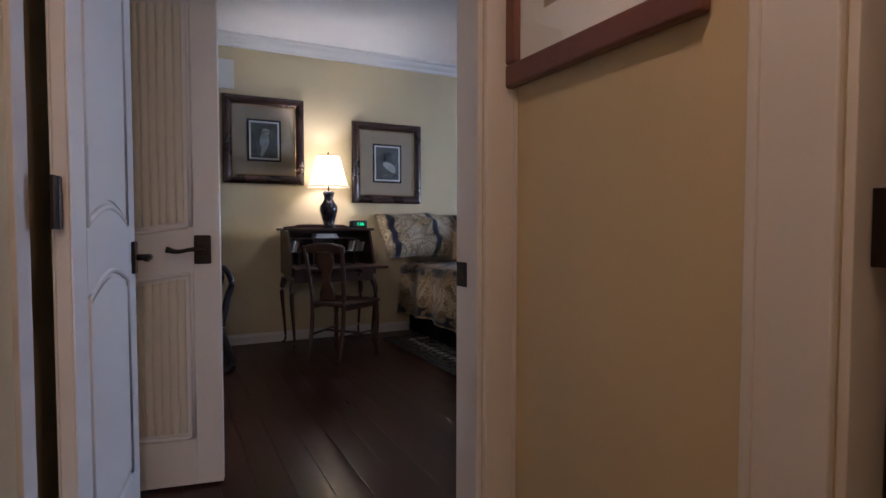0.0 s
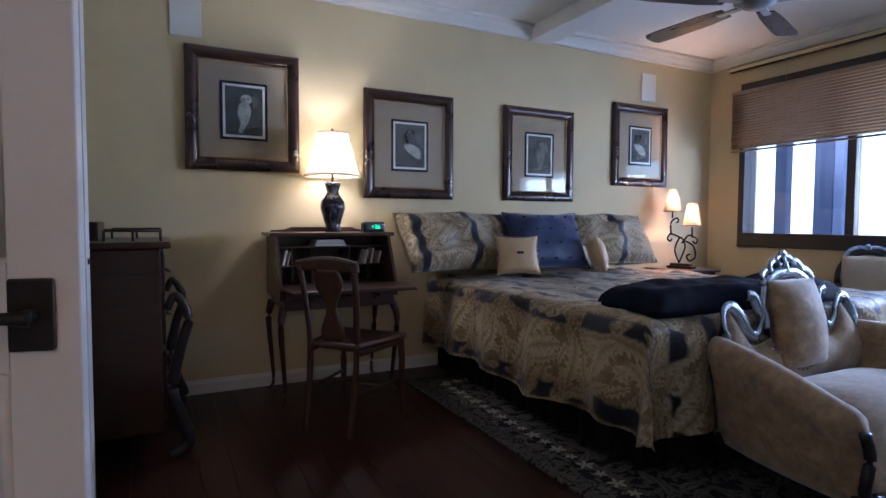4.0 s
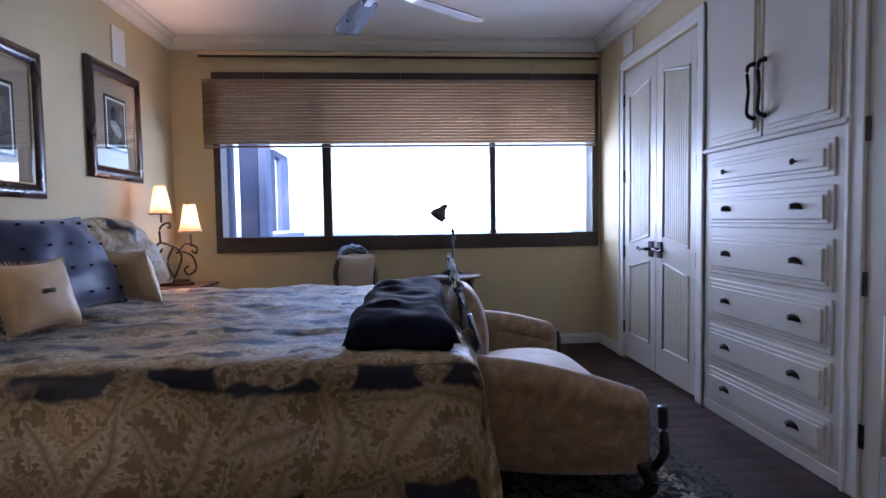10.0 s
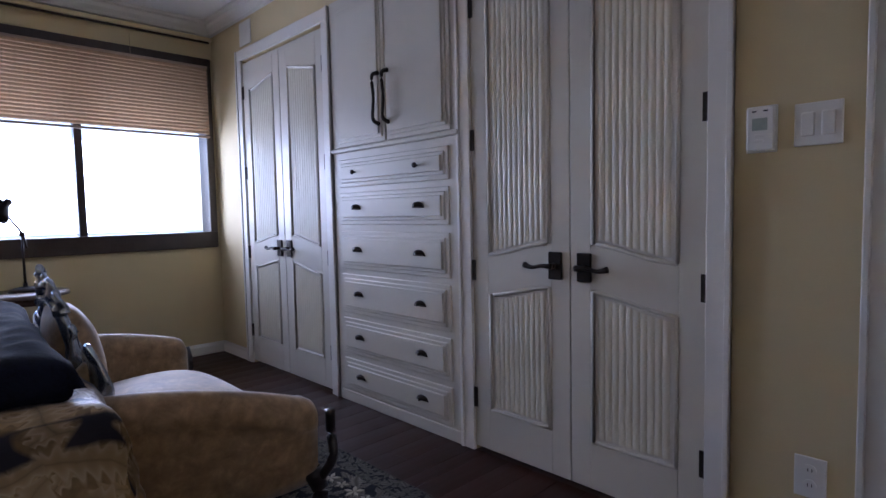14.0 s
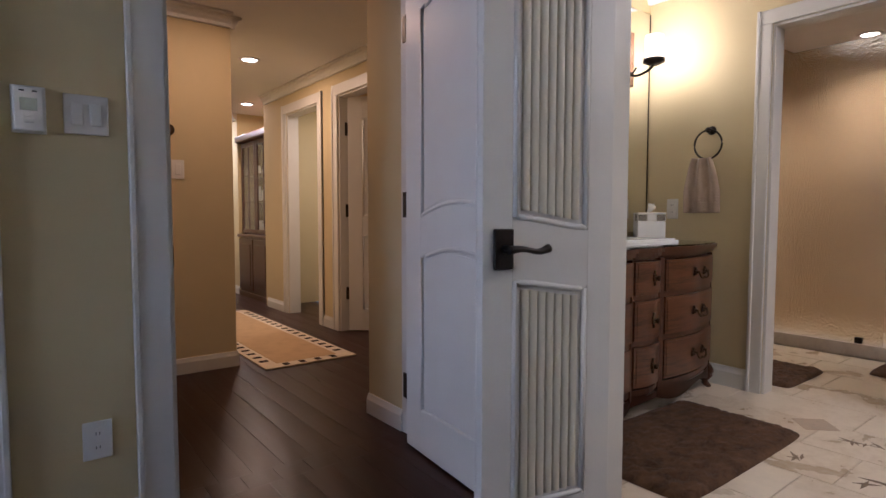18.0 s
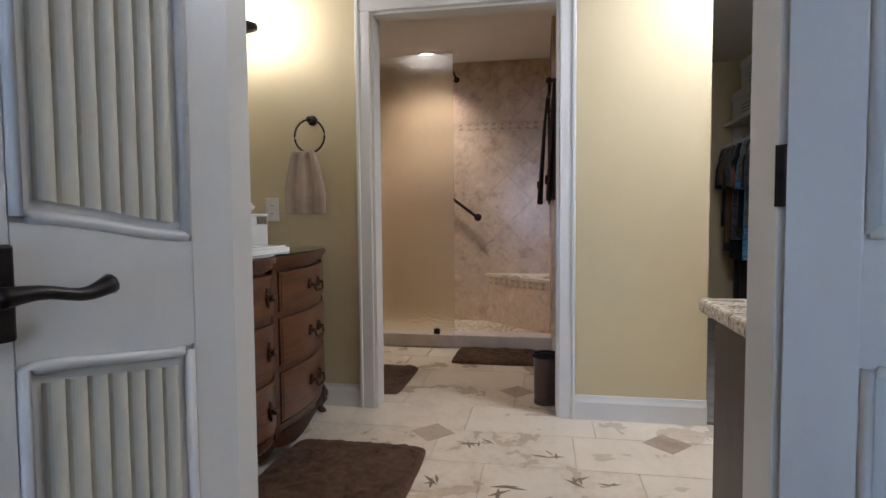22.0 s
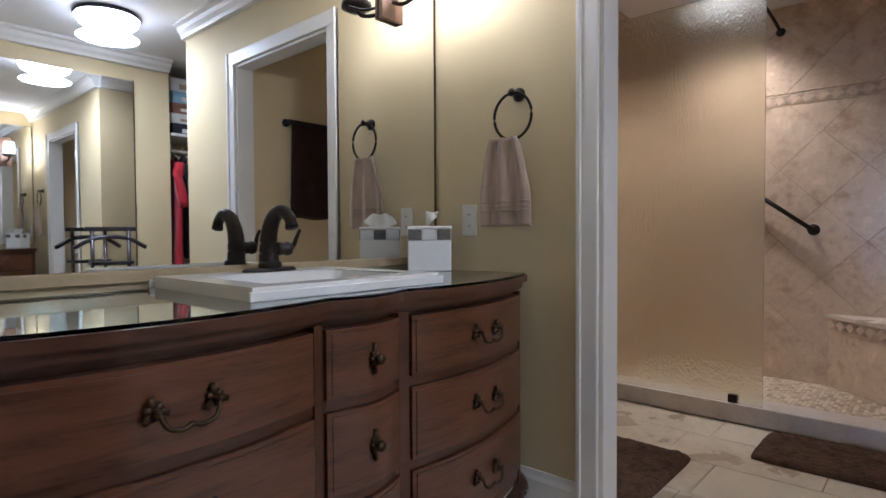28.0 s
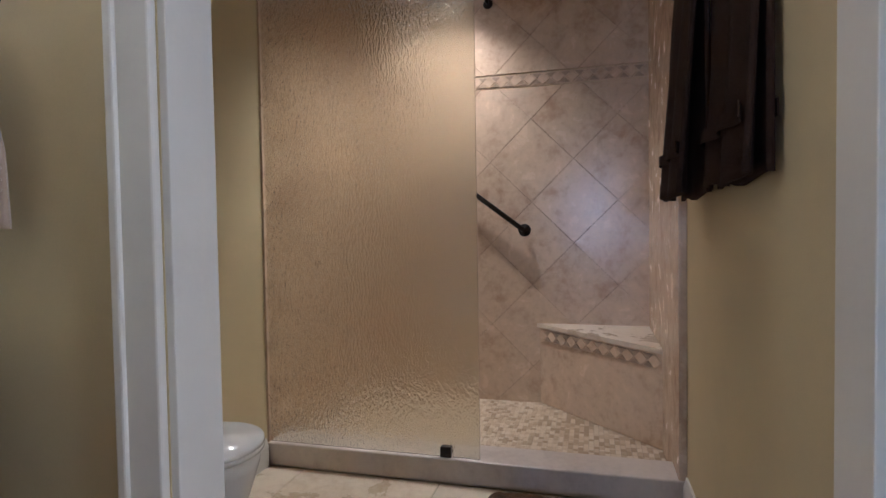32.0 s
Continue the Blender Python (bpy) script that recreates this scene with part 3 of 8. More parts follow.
wall("wall_side_room", "x", -3.27, -3.15, -2.9, -1.80, 0, HALL_H)
wall("wall_side_room_back", "y", -2.9, -2.78, -3.15, 0.59, 0, HALL_H)
wall("wall_side_room_end", "x", 0.47, 0.59, -2.78, -1.28, 0, HALL_H)
wall("wall_side_room_mid", "x", -1.69, -1.59, -2.78, -1.28, 0, HALL_H)
solid("ceiling_hall", box(-2.9, -6.1, HALL_H, 0.88, S_Y - 0.12, HALL_H + 0.1), CEIL, "white hall ceiling", "ceiling", "structure")
wall("wall_hall_room_east", "y", 1.4, 1.5, -0.97, S_Y - 0.75, 0, HALL_H)
wall("wall_hall_room_south", "x", -1.07, -0.97, 0.76, 1.5, 0, HALL_H)
solid("ceiling_side", box(0.88, -1.07, HALL_H, 1.5, S_Y - 0.75, HALL_H + 0.1), CEIL, "white ceiling of a side room", "ceiling", "structure")
# bathroom, shower room and walk-in closet
wall("wall_bath_south", "x", BS_Y - 0.12, BS_Y, -4.84, W_X - 0.12, 0, BATH_H)
wall("wall_bath_west", "y", BW_X - 0.11, BW_X, BS_Y, 3.20, 0, BATH_H, [(1.563, 2.512, 0, 2.05)])
wall("wall_shower_back", "y", -4.84, -4.72, BS_Y, 2.62, 0, BATH_H, material=PAINT)
wall("wall_shower_north", "x", 2.52, 2.62, -4.72, BW_X - 0.11, 0, BATH_H)
wall("wall_closet_south", "x", 3.10, 3.20, -5.2, BW_X - 0.11, 0, BATH_H)
wall("wall_closet_west", "y", -5.32, -5.2, 3.10, 4.75, 0, BATH_H)
wall("wall_closet_north", "x", 4.63, 4.75, -5.2, W_X - 0.12, 0, BATH_H)
wall("wall_bath_north", "x", 4.12, 4.62, -2.50, W_X - 0.12, 0, BATH_H)
solid("ceiling_bath", box(-5.32, BS_Y - 0.12, BATH_H, W_X - 0.12, 4.75, BATH_H + 0.1), CEIL, "white bathroom ceiling", "ceiling", "structure")
solid("floor", box(-2.9, -6.1, -0.12, E_X + 0.18, N_Y, -0.012), mat("dark_floor_base", (0.03, 0.016, 0.012), 0.35, vary=0.3, stretch=(6, 0.7, 1)), "dark oak plank floor", "floor", "structure")
solid("floor_bath", box(-5.32, BS_Y - 0.12, -0.012, W_X - 0.06, 4.63, -0.004), GROUT, "cream travertine tile floor", "floor", "structure")


def casing(name, axis, face, out, a0, a1, top, wid=0.09, thick=0.018, sides="lr", jamb=None):
    """The trim round an opening, with its jambs. out: +1 or -1, the way it faces; jamb: depth of the wall."""
    bm = bmesh.new()
    def put(p, q, z0, z1, f0, f1, bv=0.004):
        box(p, min(f0, f1), z0, q, max(f0, f1), z1, bv, bm=bm) if axis == "x" else box(min(f0, f1), p, z0, max(f0, f1), q, z1, bv, bm=bm)
    for s in sides:
        lo, hi = (a0 - wid, a0) if s == "l" else (a1, a1 + wid)
        put(lo, hi, 0, top, face, face + out * thick)
        edge = (lo, lo + 0.018) if s == "l" else (hi - 0.018, hi)
        put(*edge, 0, top + wid, face, face + out * (thick + 0.008))
    put(a0 - (wid if "l" in sides else 0), a1 + (wid if "r" in sides else 0), top, top + wid, face, face + out * thick)
    if jamb:
        for lo, hi in ((a0, a0 + 0.015), (a1 - 0.015, a1)):
            put(lo, hi, 0, top - 0.015, face - out * 0.001, face - out * (jamb - 0.001), 0.002)
        put(a0, a1, top - 0.015, top, face - out * 0.001, face - out * (jamb - 0.001), 0.002)
    return solid(name, bm, WHITE, "white painted door casing with jambs", "trim", "structure")


casing("trim_entry_bedroom", "x", S_Y, 1, -0.345, 0.668, 2.06, sides="r", jamb=0.12, wid=0.11)
casing("trim_entry_hall", "x", S_Y - 0.12, -1, -0.345, 0.668, 2.06, sides="r", wid=0.10)
casing("trim_bath_bedroom", "y", W_X, 1, 1.85, 2.79, 2.06, jamb=0.12, sides="lr", wid=0.08)
casing("trim_bath_inside", "y", W_X - 0.12, -1, 1.85, 2.79, 2.06)
casing("trim_shower", "y", BW_X, 1, 1.563, 2.512, 2.05, jamb=0.11, wid=0.077)
casing("trim_vestibule_door", "y", 0.76, -1, -0.85, -0.04, 2.05, wid=0.13, jamb=0.1)
casing("trim_closet_a", "x", S_Y, 1, 3.34, 4.40, 2.19, wid=0.075)
casing("trim_closet_b", "x", S_Y, 1, 1.175, 2.18, 2.19, wid=0.075)
casing("trim_hall_door", "y", -1.16, 1, -1.44, -0.63, 2.03, jamb=0.12)
casing("trim_hall_opening", "y", -1.16, 1, -2.57, -1.83, 2.03, jamb=0.12)


def mould(name, runs, height, depth, z, label, category, up=True):
    """Crown or base moulding: runs of (x0, y0, x1, y1, nx, ny), n pointing into the room."""
    bm = bmesh.new()
    prof = ([(0, 0), (0.35, 0.0), (0.42, 0.22), (0.62, 0.45), (0.70, 0.72), (1, 0.8), (1, 1), (0, 1)] if up else [(0, 0), (1, 0), (1, 0.72), (0.65, 0.86), (0.45, 1), (0, 1)])
    for x0, y0, x1, y1, nx, ny in runs:
        rings = []
        for x, y in ((x0, y0), (x1, y1)):
            rings.append([bm.verts.new((x + nx * (a * depth + 0.0005), y + ny * (a * depth + 0.0005), z + b * height)) for a, b in prof])
        k = len(prof)
        for i in range(k):
            bm.faces.new((rings[0][i], rings[0][(i + 1) % k], rings[1][(i + 1) % k], rings[1][i]))
        bm.faces.new(rings[0])
        bm.faces.new(rings[1])
    return solid(name, bm, WHITE, label, category, "structure")


C = 0.10
mould("trim_crown_bedroom", [(W_X, N_Y, 2.80, N_Y, 0, -1), (3.00, N_Y, E_X, N_Y, 0, -1), (E_X, S_Y, E_X, N_Y, -1, 0), (3.00, S_Y, E_X, S_Y, 0, 1), (W_X, S_Y, 2.80, S_Y, 0, 1), (W_X, S_Y, W_X, N_Y, 1, 0)], C, 0.085, BED_H - C, "white crown moulding", "moulding")
mould("trim_crown_hall", [(0.76, -0.85, 0.76, 0.785, -1, 0), (-0.087, -0.85, 0.76, -0.85, 0, 1), (-0.087, -6, -0.087, -0.85, -1, 0), (-1.16, -3.15, -1.16, 0.47, 1, 0), (-0.34, 0.47, -0.34, 0.785, 1, 0), (-0.36, 0.785, 0.76, 0.785, 0, -1), (-1.16, 0.47, -0.34, 0.47, 0, -1), (-1.22, -6, -1.22, -4.33, 1, 0)], 0.085, 0.075, HALL_H - 0.085, "white hall crown moulding", "moulding")
mould("trim_crown_bath", [(BW_X, BS_Y, BW_X, 3.20, 1, 0), (-0.48, BS_Y, -0.48, 4.12, -1, 0), (-2.50, 4.12, -0.48, 4.12, 0, -1), (-5.2, 4.63, -2.50, 4.63, 0, -1), (-5.2, 3.2, BW_X, 3.2, 0, 1)], 0.1, 0.09, BATH_H - 0.1, "white bathroom crown moulding", "moulding")
mould("baseboard", [(W_X, N_Y, E_X, N_Y, 0, -1), (E_X, S_Y, E_X, N_Y, -1, 0), (4.48, S_Y, E_X, S_Y, 0, 1), (0.765, S_Y, 1.095, S_Y, 0, 1), (W_X, 2.87, W_X, N_Y, 1, 0), (W_X, S_Y + 0.1, W_X, 1.765, 1, 0)], 0.085, 0.014, 0, "white bedroom baseboard", "baseboard", False)
mould("baseboard_hall", [(-0.087, -0.85, 0.76, -0.85, 0, 1), (-0.087, -6, -0.087, -0.85, -1, 0), (-1.16, -3.15, -1.16, -2.66, 1, 0), (-0.34, 0.47, -0.34, 0.785, 1, 0), (-1.16, -1.74, -1.16, -1.53, 1, 0), (-1.16, -0.54, -1.16, 0.47, 1, 0), (-1.16, 0.47, -0.34, 0.47, 0, -1), (0.76, 0.10, 0.76, 0.785, -1, 0), (-1.22, -6, -1.22, -4.33, 1, 0)], 0.10, 0.016, 0, "white hall baseboard", "baseboard", False)
mould("baseboard_bath", [(BW_X, BS_Y, BW_X, 1.487, 1, 0), (BW_X, 2.590, BW_X, 3.2, 1, 0), (-3.64, 2.52, BW_X - 0.11, 2.52, 0, -1), (-0.48, BS_Y, -0.48, 1.755, -1, 0), (-3.64, BS_Y, BW_X - 0.11, BS_Y, 0, 1)], 0.12, 0.016, 0, "white bathroom baseboard", "baseboard", False)


# ---------- doors ----------
def lever(parent, x, z, face, way, plate_h=0.054, long=1.0):
    """A square rose with a lever on one face of a leaf. face: y of the surface with its sign; way: +1 or -1 along x."""
    s = 1 if face > 0 else -1
    h = part("door_handle", box(x - 0.030, min(face, face + s * 0.012), z - plate_h, x + 0.030, max(face, face + s * 0.012), z + plate_h, 0.004), BRONZE, parent, "oil-rubbed bronze lever handle")
    part("spindle", tube([(x, face + s * 0.010, z), (x, face + s * 0.050, z)], 0.011, 12), BRONZE, h, smooth=True)
    pts = curve_points([(x - way * 0.012, face + s * 0.048, z), (x + way * 0.03, face + s * 0.052, z + 0.002), (x + way * 0.08 * long, face + s * 0.050, z - 0.006), (x + way * 0.118 * long, face + s * 0.046, z + 0.002)], 5)
    part("lever", tube(pts, 0.01, 10, taper=[0.0125 - 0.005 * math.sin(math.pi * i / (len(pts) - 1)) for i in range(len(pts))]), BRONZE, h, smooth=True)


def hinge(parent, x, y, z, h=0.09, w=0.018):
    part("hinge", tube([(x, y, z - h / 2), (x, y, z + h / 2)], 0.007, 8, bm=box(x - w, y - 0.003, z - h / 2, x + w, y + 0.003, z + h / 2)), BRONZE, parent, "black hinge")


def smooth_step(u):
    return u * u * (3 - 2 * u)


def door_leaf(name, w, h, ribs, label, place, rz, arch=False, sides=(1, -1), group="", levers=(1, -1), hinges=(), stile=0.105, hinge_y=0.0, lz=0.895, up=0.0, bow=0.055, leafw=0.018, long=1.0, paint=None, pitch=0.030, deep=0.0085):
    """Hinge at the origin, the leaf along +x. Two panels with curved rails; ribs: fluted panels."""
    t = thing(name, place, label, "door", rz, group)
    T, paint = 0.019, paint or WHITE
    part("core", box(0.002, -T + 0.006, 0.012, w - 0.002, T - 0.006, h - 0.012, 0.002), paint, t)
    a, b = stile, w - stile
    if arch:
        wave = lambda u: 0.05 * math.sin(math.pi * u)
    else:
        wave = lambda u: bow * smooth_step(u)
    z1, z2, z3, z4 = 0.185, 0.715 + up, 0.875 + up, h - 0.20
    for s in sides:
        y0, y1 = (T - 0.006, T) if s > 0 else (-T, -T + 0.006)
        for x0, x1 in ((0, a), (b, w)):
            part("stile", box(x0, y0, 0.01, x1, y1, h - 0.01, 0.003), paint, t)
        part("rail", box(a, y0, 0.01, b, y1, z1, 0.002), paint, t)
        part("rail", strip(a, b, lambda u: z2 + wave(u), lambda u: z3 + wave(u), y0, y1), paint, t)
        part("rail", strip(a, b, lambda u: z4 + wave(u), lambda u: h - 0.01, y0, y1), paint, t)
        for lo, hi in ((lambda u: z1, lambda u: z2 + wave(u)), (lambda u: z3 + wave(u), lambda u: z4 + wave(u))):
            n = 12
            us = [0.0 + k / n for k in range(n + 1)]
            e = 0.008 / (b - a)
            loop = [(a + (b - a) * min(max(u, e), 1 - e), s * (T - 0.004), lo(u) + 0.008) for u in us] + [(a + (b - a) * min(max(u, e), 1 - e), s * (T - 0.004), hi(u) - 0.008) for u in reversed(us)]
            part("bead", tube(loop + loop[:1], 0.009, 8), paint, t, smooth=True)
            if ribs:
                m = 0.030
                count = max(3, round((b - a - 2 * m) / pitch))
                def flute(p, q, s=s, lo=lo, hi=hi, m=m, count=count):
                    x = a + m + (b - a - 2 * m) * p
                    u = (x - a) / (b - a)
                    d = deep * abs(math.sin(math.pi * p * count)) ** 0.6
                    return (x, s * (T - 0.0062 + d), lo(u) + 0.028 + (hi(u) - lo(u) - 0.056) * q)
                bm = sheet(count * 8, 1, flute)
                part("fluted_panel", bm, IVORY, t, "ivory fluted panel")
            else:
                x0, x1 = a + 0.028, b - 0.028
                part("panel", strip(x0, x1, lambda u: lo(u) + 0.028, lambda u: hi(u) - 0.028, min(s * (T - 0.007), s * (T - 0.001)), max(s * (T - 0.007), s * (T - 0.001))), paint, t)
    for s in levers:
        lever(t, w - (0.062 if leafw < 0.03 else 0.05), lz, s * T, -1, long=long)
    for z in hinges:
        hinge(t, -0.004 if leafw < 0.03 else -0.026, hinge_y, z, 0.09 if leafw < 0.03 else 0.11, leafw)
    return t


HZ = (0.235, 0.81, 1.38, 1.95)
door_leaf("door_entry", 0.79, 2.03, False, "white panelled bedroom door standing open, black lever", (-0.280, 0.93, 0), 84.0, arch=True, hinges=(0.25, 1.05, 1.80), stile=0.125, up=0.12, leafw=0.036, long=0.5)
door_leaf("door_bath_left", 0.452, 2.03, True, "ivory fluted door leaf standing open at the bathroom", (W_X + 0.022, 1.893, 0), -10, lz=0.913, hinges=(0.25, 1.05, 1.80), stile=0.095, up=0.085, bow=0.03, group="bathroom double door", hinge_y=-0.02)
door_leaf("door_bath_right", 0.445, 2.03, True, "ivory fluted door leaf standing open at the bathroom", (W_X + 0.022, 2.785, 0), 45, lz=0.913, long=0.6, hinges=(0.25, 1.05, 1.80), stile=0.095, up=0.085, bow=0.03, group="bathroom double door")
for x0, x1, gname in ((3.343, 4.397, "far closet doors"), (1.178, 2.177, "near closet doors")):
    w = (x1 - x0) / 2 - 0.002
    door_leaf("closet_door", w, 2.165, True, "ivory fluted closet door, closed, black lever", (x1, S_Y - 0.014, 0.012), 180, sides=(-1,), levers=(-1,), hinges=HZ, lz=0.852, stile=0.085, group=gname, hinge_y=-0.021, paint=CREAM, pitch=0.026, deep=0.0042)
    L = door_leaf("closet_door", w, 2.165, True, "ivory fluted closet door, closed, black lever", (x0, S_Y - 0.014, 0.012), 0, sides=(1,), levers=(1,), hinges=HZ, lz=0.852, stile=0.085, group=gname, hinge_y=0.021, paint=CREAM, pitch=0.026, deep=0.0042)
door_leaf("door_vestibule", 0.722, 2.03, False, "white panelled door, closed, in the vestibule", (0.85, -0.118, 0), -88, arch=True, sides=(-1,), levers=(-1,), hinges=(0.25, 1.00, 1.80), stile=0.12, hinge_y=-0.045, up=0.12, leafw=0.036)
door_leaf("door_hall", 0.79, 2.03, False, "white panelled hall door standing ajar", (-1.228, -1.395, 0), 143, arch=True, hinges=(0.33, 1.05, 1.75), stile=0.12, levers=(), up=0.12, leafw=0.036, hinge_y=0.02)


# ---------- built-in drawers between the closets ----------
def raised_front(parent, name, x0, x1, z0, z1, label=""):
    bm = box(x0, S_Y - 0.004, z0, x1, S_Y + 0.018, z1, 0.004)
    ob = part(name, bm, CREAM, parent, label)
    i, o = 0.022, 0.040
    f, k = S_Y + 0.018, bmesh.new()
    box(x0 + i, f - 0.006, z0 + i, x1 - i, f + 0.006, z1 - i, 0.005, bm=k)
    part("moulding", k, CREAM, ob)
    part("raised_panel", box(x0 + o, f + 0.004, z0 + o, x1 - o, f + 0.014, z1 - o, 0.009, 3), CREAM, ob)
    return ob


def cup_pull(parent, x, z, y):
    def fn(u, v):
        a, b = math.pi * u, math.pi / 2 * v
        return (x + 0.042 * math.cos(a) * math.cos(b) ** 0.7, y + 0.026 * math.sin(b) * math.sin(a) ** 0.4 + 0.001, z + 0.028 * math.sin(a) * math.cos(b) ** 0.5)
    part("cup_pull", sheet(12, 6, fn, 0.002, box(x - 0.044, y - 0.001, z - 0.003, x + 0.044, y + 0.002, z + 0.004)), BRONZE, parent, "dark bronze cup pull", True)


unit = thing("built_in_cabinet", (0, 0, 0), "ivory built-in cabinet with drawers between two closets", "cabinet")
part("body", box(2.235, S_Y - 0.5, 0.055, 3.245, S_Y - 0.006, 2.245), CREAM, unit)
face = bmesh.new()
box(2.262, S_Y + 0.0005, 0.0, 3.258, S_Y + 0.010, 2.27, 0.003, bm=face)
part("face_frame", face, CREAM, unit)
part("plinth", box(2.24, S_Y + 0.0005, 0.0, 3.25, S_Y + 0.016, 0.06, 0.004), CREAM, unit)
part("shelf_moulding", box(2.24, S_Y, 1.425, 3.25, S_Y + 0.034, 1.450, 0.008), CREAM, unit)
for x0, x1, hx in ((2.765, 3.205, 2.80), (2.295, 2.752, 2.72)):
    d = raised_front(unit, "cabinet_door", x0, x1, 1.455, 2.215)
    pull = curve_points([(hx, S_Y + 0.030, 1.80), (hx, S_Y + 0.068, 1.775), (hx, S_Y + 0.062, 1.67), (hx, S_Y + 0.068, 1.565), (hx, S_Y + 0.030, 1.54)], 6)
    part("pull", tube(pull, 0.009, 8, taper=[0.012 - 0.004 * math.sin(math.pi * i / (len(pull) - 1)) for i in range(len(pull))]), BRONZE, d, "long bronze pull", True)
zs = [(1.232, 1.385), (1.022, 1.200), (0.772, 0.985), (0.520, 0.742), (0.285, 0.490), (0.070, 0.255)]
for i, (z0, z1) in enumerate(zs):
    d = raised_front(unit, "drawer", 2.315, 3.195, z0, z1)
    for x in (2.51, 3.02):
        if i == 0:
            part("knob", lathe([(0.005, 0), (0.005, 0.012), (0.014, 0.020), (0.012, 0.028), (0.001, 0.030)], 12), BRONZE, d, "bronze knob", True, pose(x, S_Y + 0.030, (z0 + z1) / 2, -90))
        else:
            cup_pull(d, x, (z0 + z1) / 2 - 0.004, S_Y + 0.031)


# ---------- window, blind and what is outside ----------
win = thing("window_1", (E_X, 0, 0), "wide brown-framed window with three panes", "window", kind="structure")
fr = bmesh.new()
for a0, a1, z0, z1 in ((0.93, 4.12, 0.842, 0.965), (0.93, 4.12, 2.235, 2.30), (0.93, 0.985, 0.965, 2.235), (4.065, 4.12, 0.965, 2.235)):
    box(-0.028, a0, z0, 0.14, a1, z1, 0.004, bm=fr)
part("window_frame", fr, WFRAME, win)
for y in (1.83, 3.215):
    part("mullion", box(0.03, y - 0.024, 0.965, 0.11, y + 0.024, 2.24, 0.003), WFRAME, win)
part("sash", box(0.05, 3.24, 0.965, 0.085, 3.265, 2.24, 0.002), WFRAME, win)
for a, b in ((0.985, 1.805), (1.855, 3.19), (3.24, 4.065)):
    g = part("pane", box(0.065, a, 0.965, 0.071, b, 2.24), GLASS, win)
    g.visible_shadow = False
blind = thing("roman_blind", (E_X - 0.05, 0, 0), "tan pleated blind, half lowered before the window", "blind")
pl = bmesh.new()
z, k, pts = 2.215, 0, []
while z > 1.705:
    pts.append((0.012 if k % 2 else -0.012, z))
    z, k = z - 0.0125, k + 1
for (d0, za), (d1, zb) in zip(pts, pts[1:]):
    v = [pl.verts.new((d0, 0.97, za)), pl.verts.new((d0, 4.185, za)), pl.verts.new((d1, 4.185, zb)), pl.verts.new((d1, 0.97, zb))]
    pl.faces.new(v)
part("pleated_cloth", pl, BLINDC, blind)
part("head_rail", box(-0.015, 0.97, 2.215, 0.02, 4.185, 2.235, 0.003), BLIND, blind)
part("bottom_rail", box(-0.014, 0.97, 1.690, 0.014, 4.185, 1.706, 0.004), BLIND, blind)
for y in (1.5, 2.6, 3.7):
    part("cord", tube([(0.0, y, 2.235), (0.0, y, 2.38)], 0.0015, 5), BLIND, blind)
rail = thing("curtain_rail", (E_X - 0.055, 0, 2.42), "tan painted curtain rail under the crown moulding", "curtain rail")
part("rail", box(-0.03, 0.93, 0.0, 0.055, 4.22, 0.03, 0.006), PAINT, rail)
part("track", box(-0.02, 0.95, -0.014, 0.0, 4.2, 0.0, 0.003), BRONZE, rail)
out = thing("neighbour_wing", (5.6, 4.0, -12.0), "blue-grey rendered wing of the building with dark window frames", "building")
REND = mat("grey_render", (0.16, 0.185, 0.26), 0.8, vary=0.06)
REND_D = mat("dark_blue_render", (0.045, 0.055, 0.095), 0.7, vary=0.1)
part("pillar", box(0.22, 0.25, 0, 0.33, 0.37, 15.5, 0.01), REND_D, out, "dark blue pillar")
part("pillar", box(0.90, 0.17, 0, 1.10, 0.37, 15.5, 0.01), REND_D, out, "dark blue pillar")
part("pillar", box(0.89, 0.07, 0, 1.10, 0.165, 15.5, 0.01), REND, out)
part("window_frame", box(3.35, 0.54, 12.95, 3.47, 0.64, 14.12, 0.005), REND_D, out)
part("window_frame", box(3.80, 0.52, 12.95, 4.40, 0.60, 14.12, 0.005), REND, out)
part("window_head", box(3.35, 0.53, 14.10, 4.42, 0.65, 14.20, 0.005), REND_D, out)
part("balcony_ledge", box(0.1, 0.38, 12.0, 5.0, 0.62, 12.90, 0.02), REND, out)
wall_out = solid("ground", box(-400, -400, -12.2, 600, 600, -12), mat("ground_haze", (0.30, 0.33, 0.34), 0.9, vary=0.2, scale=0.02, fine=0.5), "pale distant ground seen below the window", "ground", "structure")


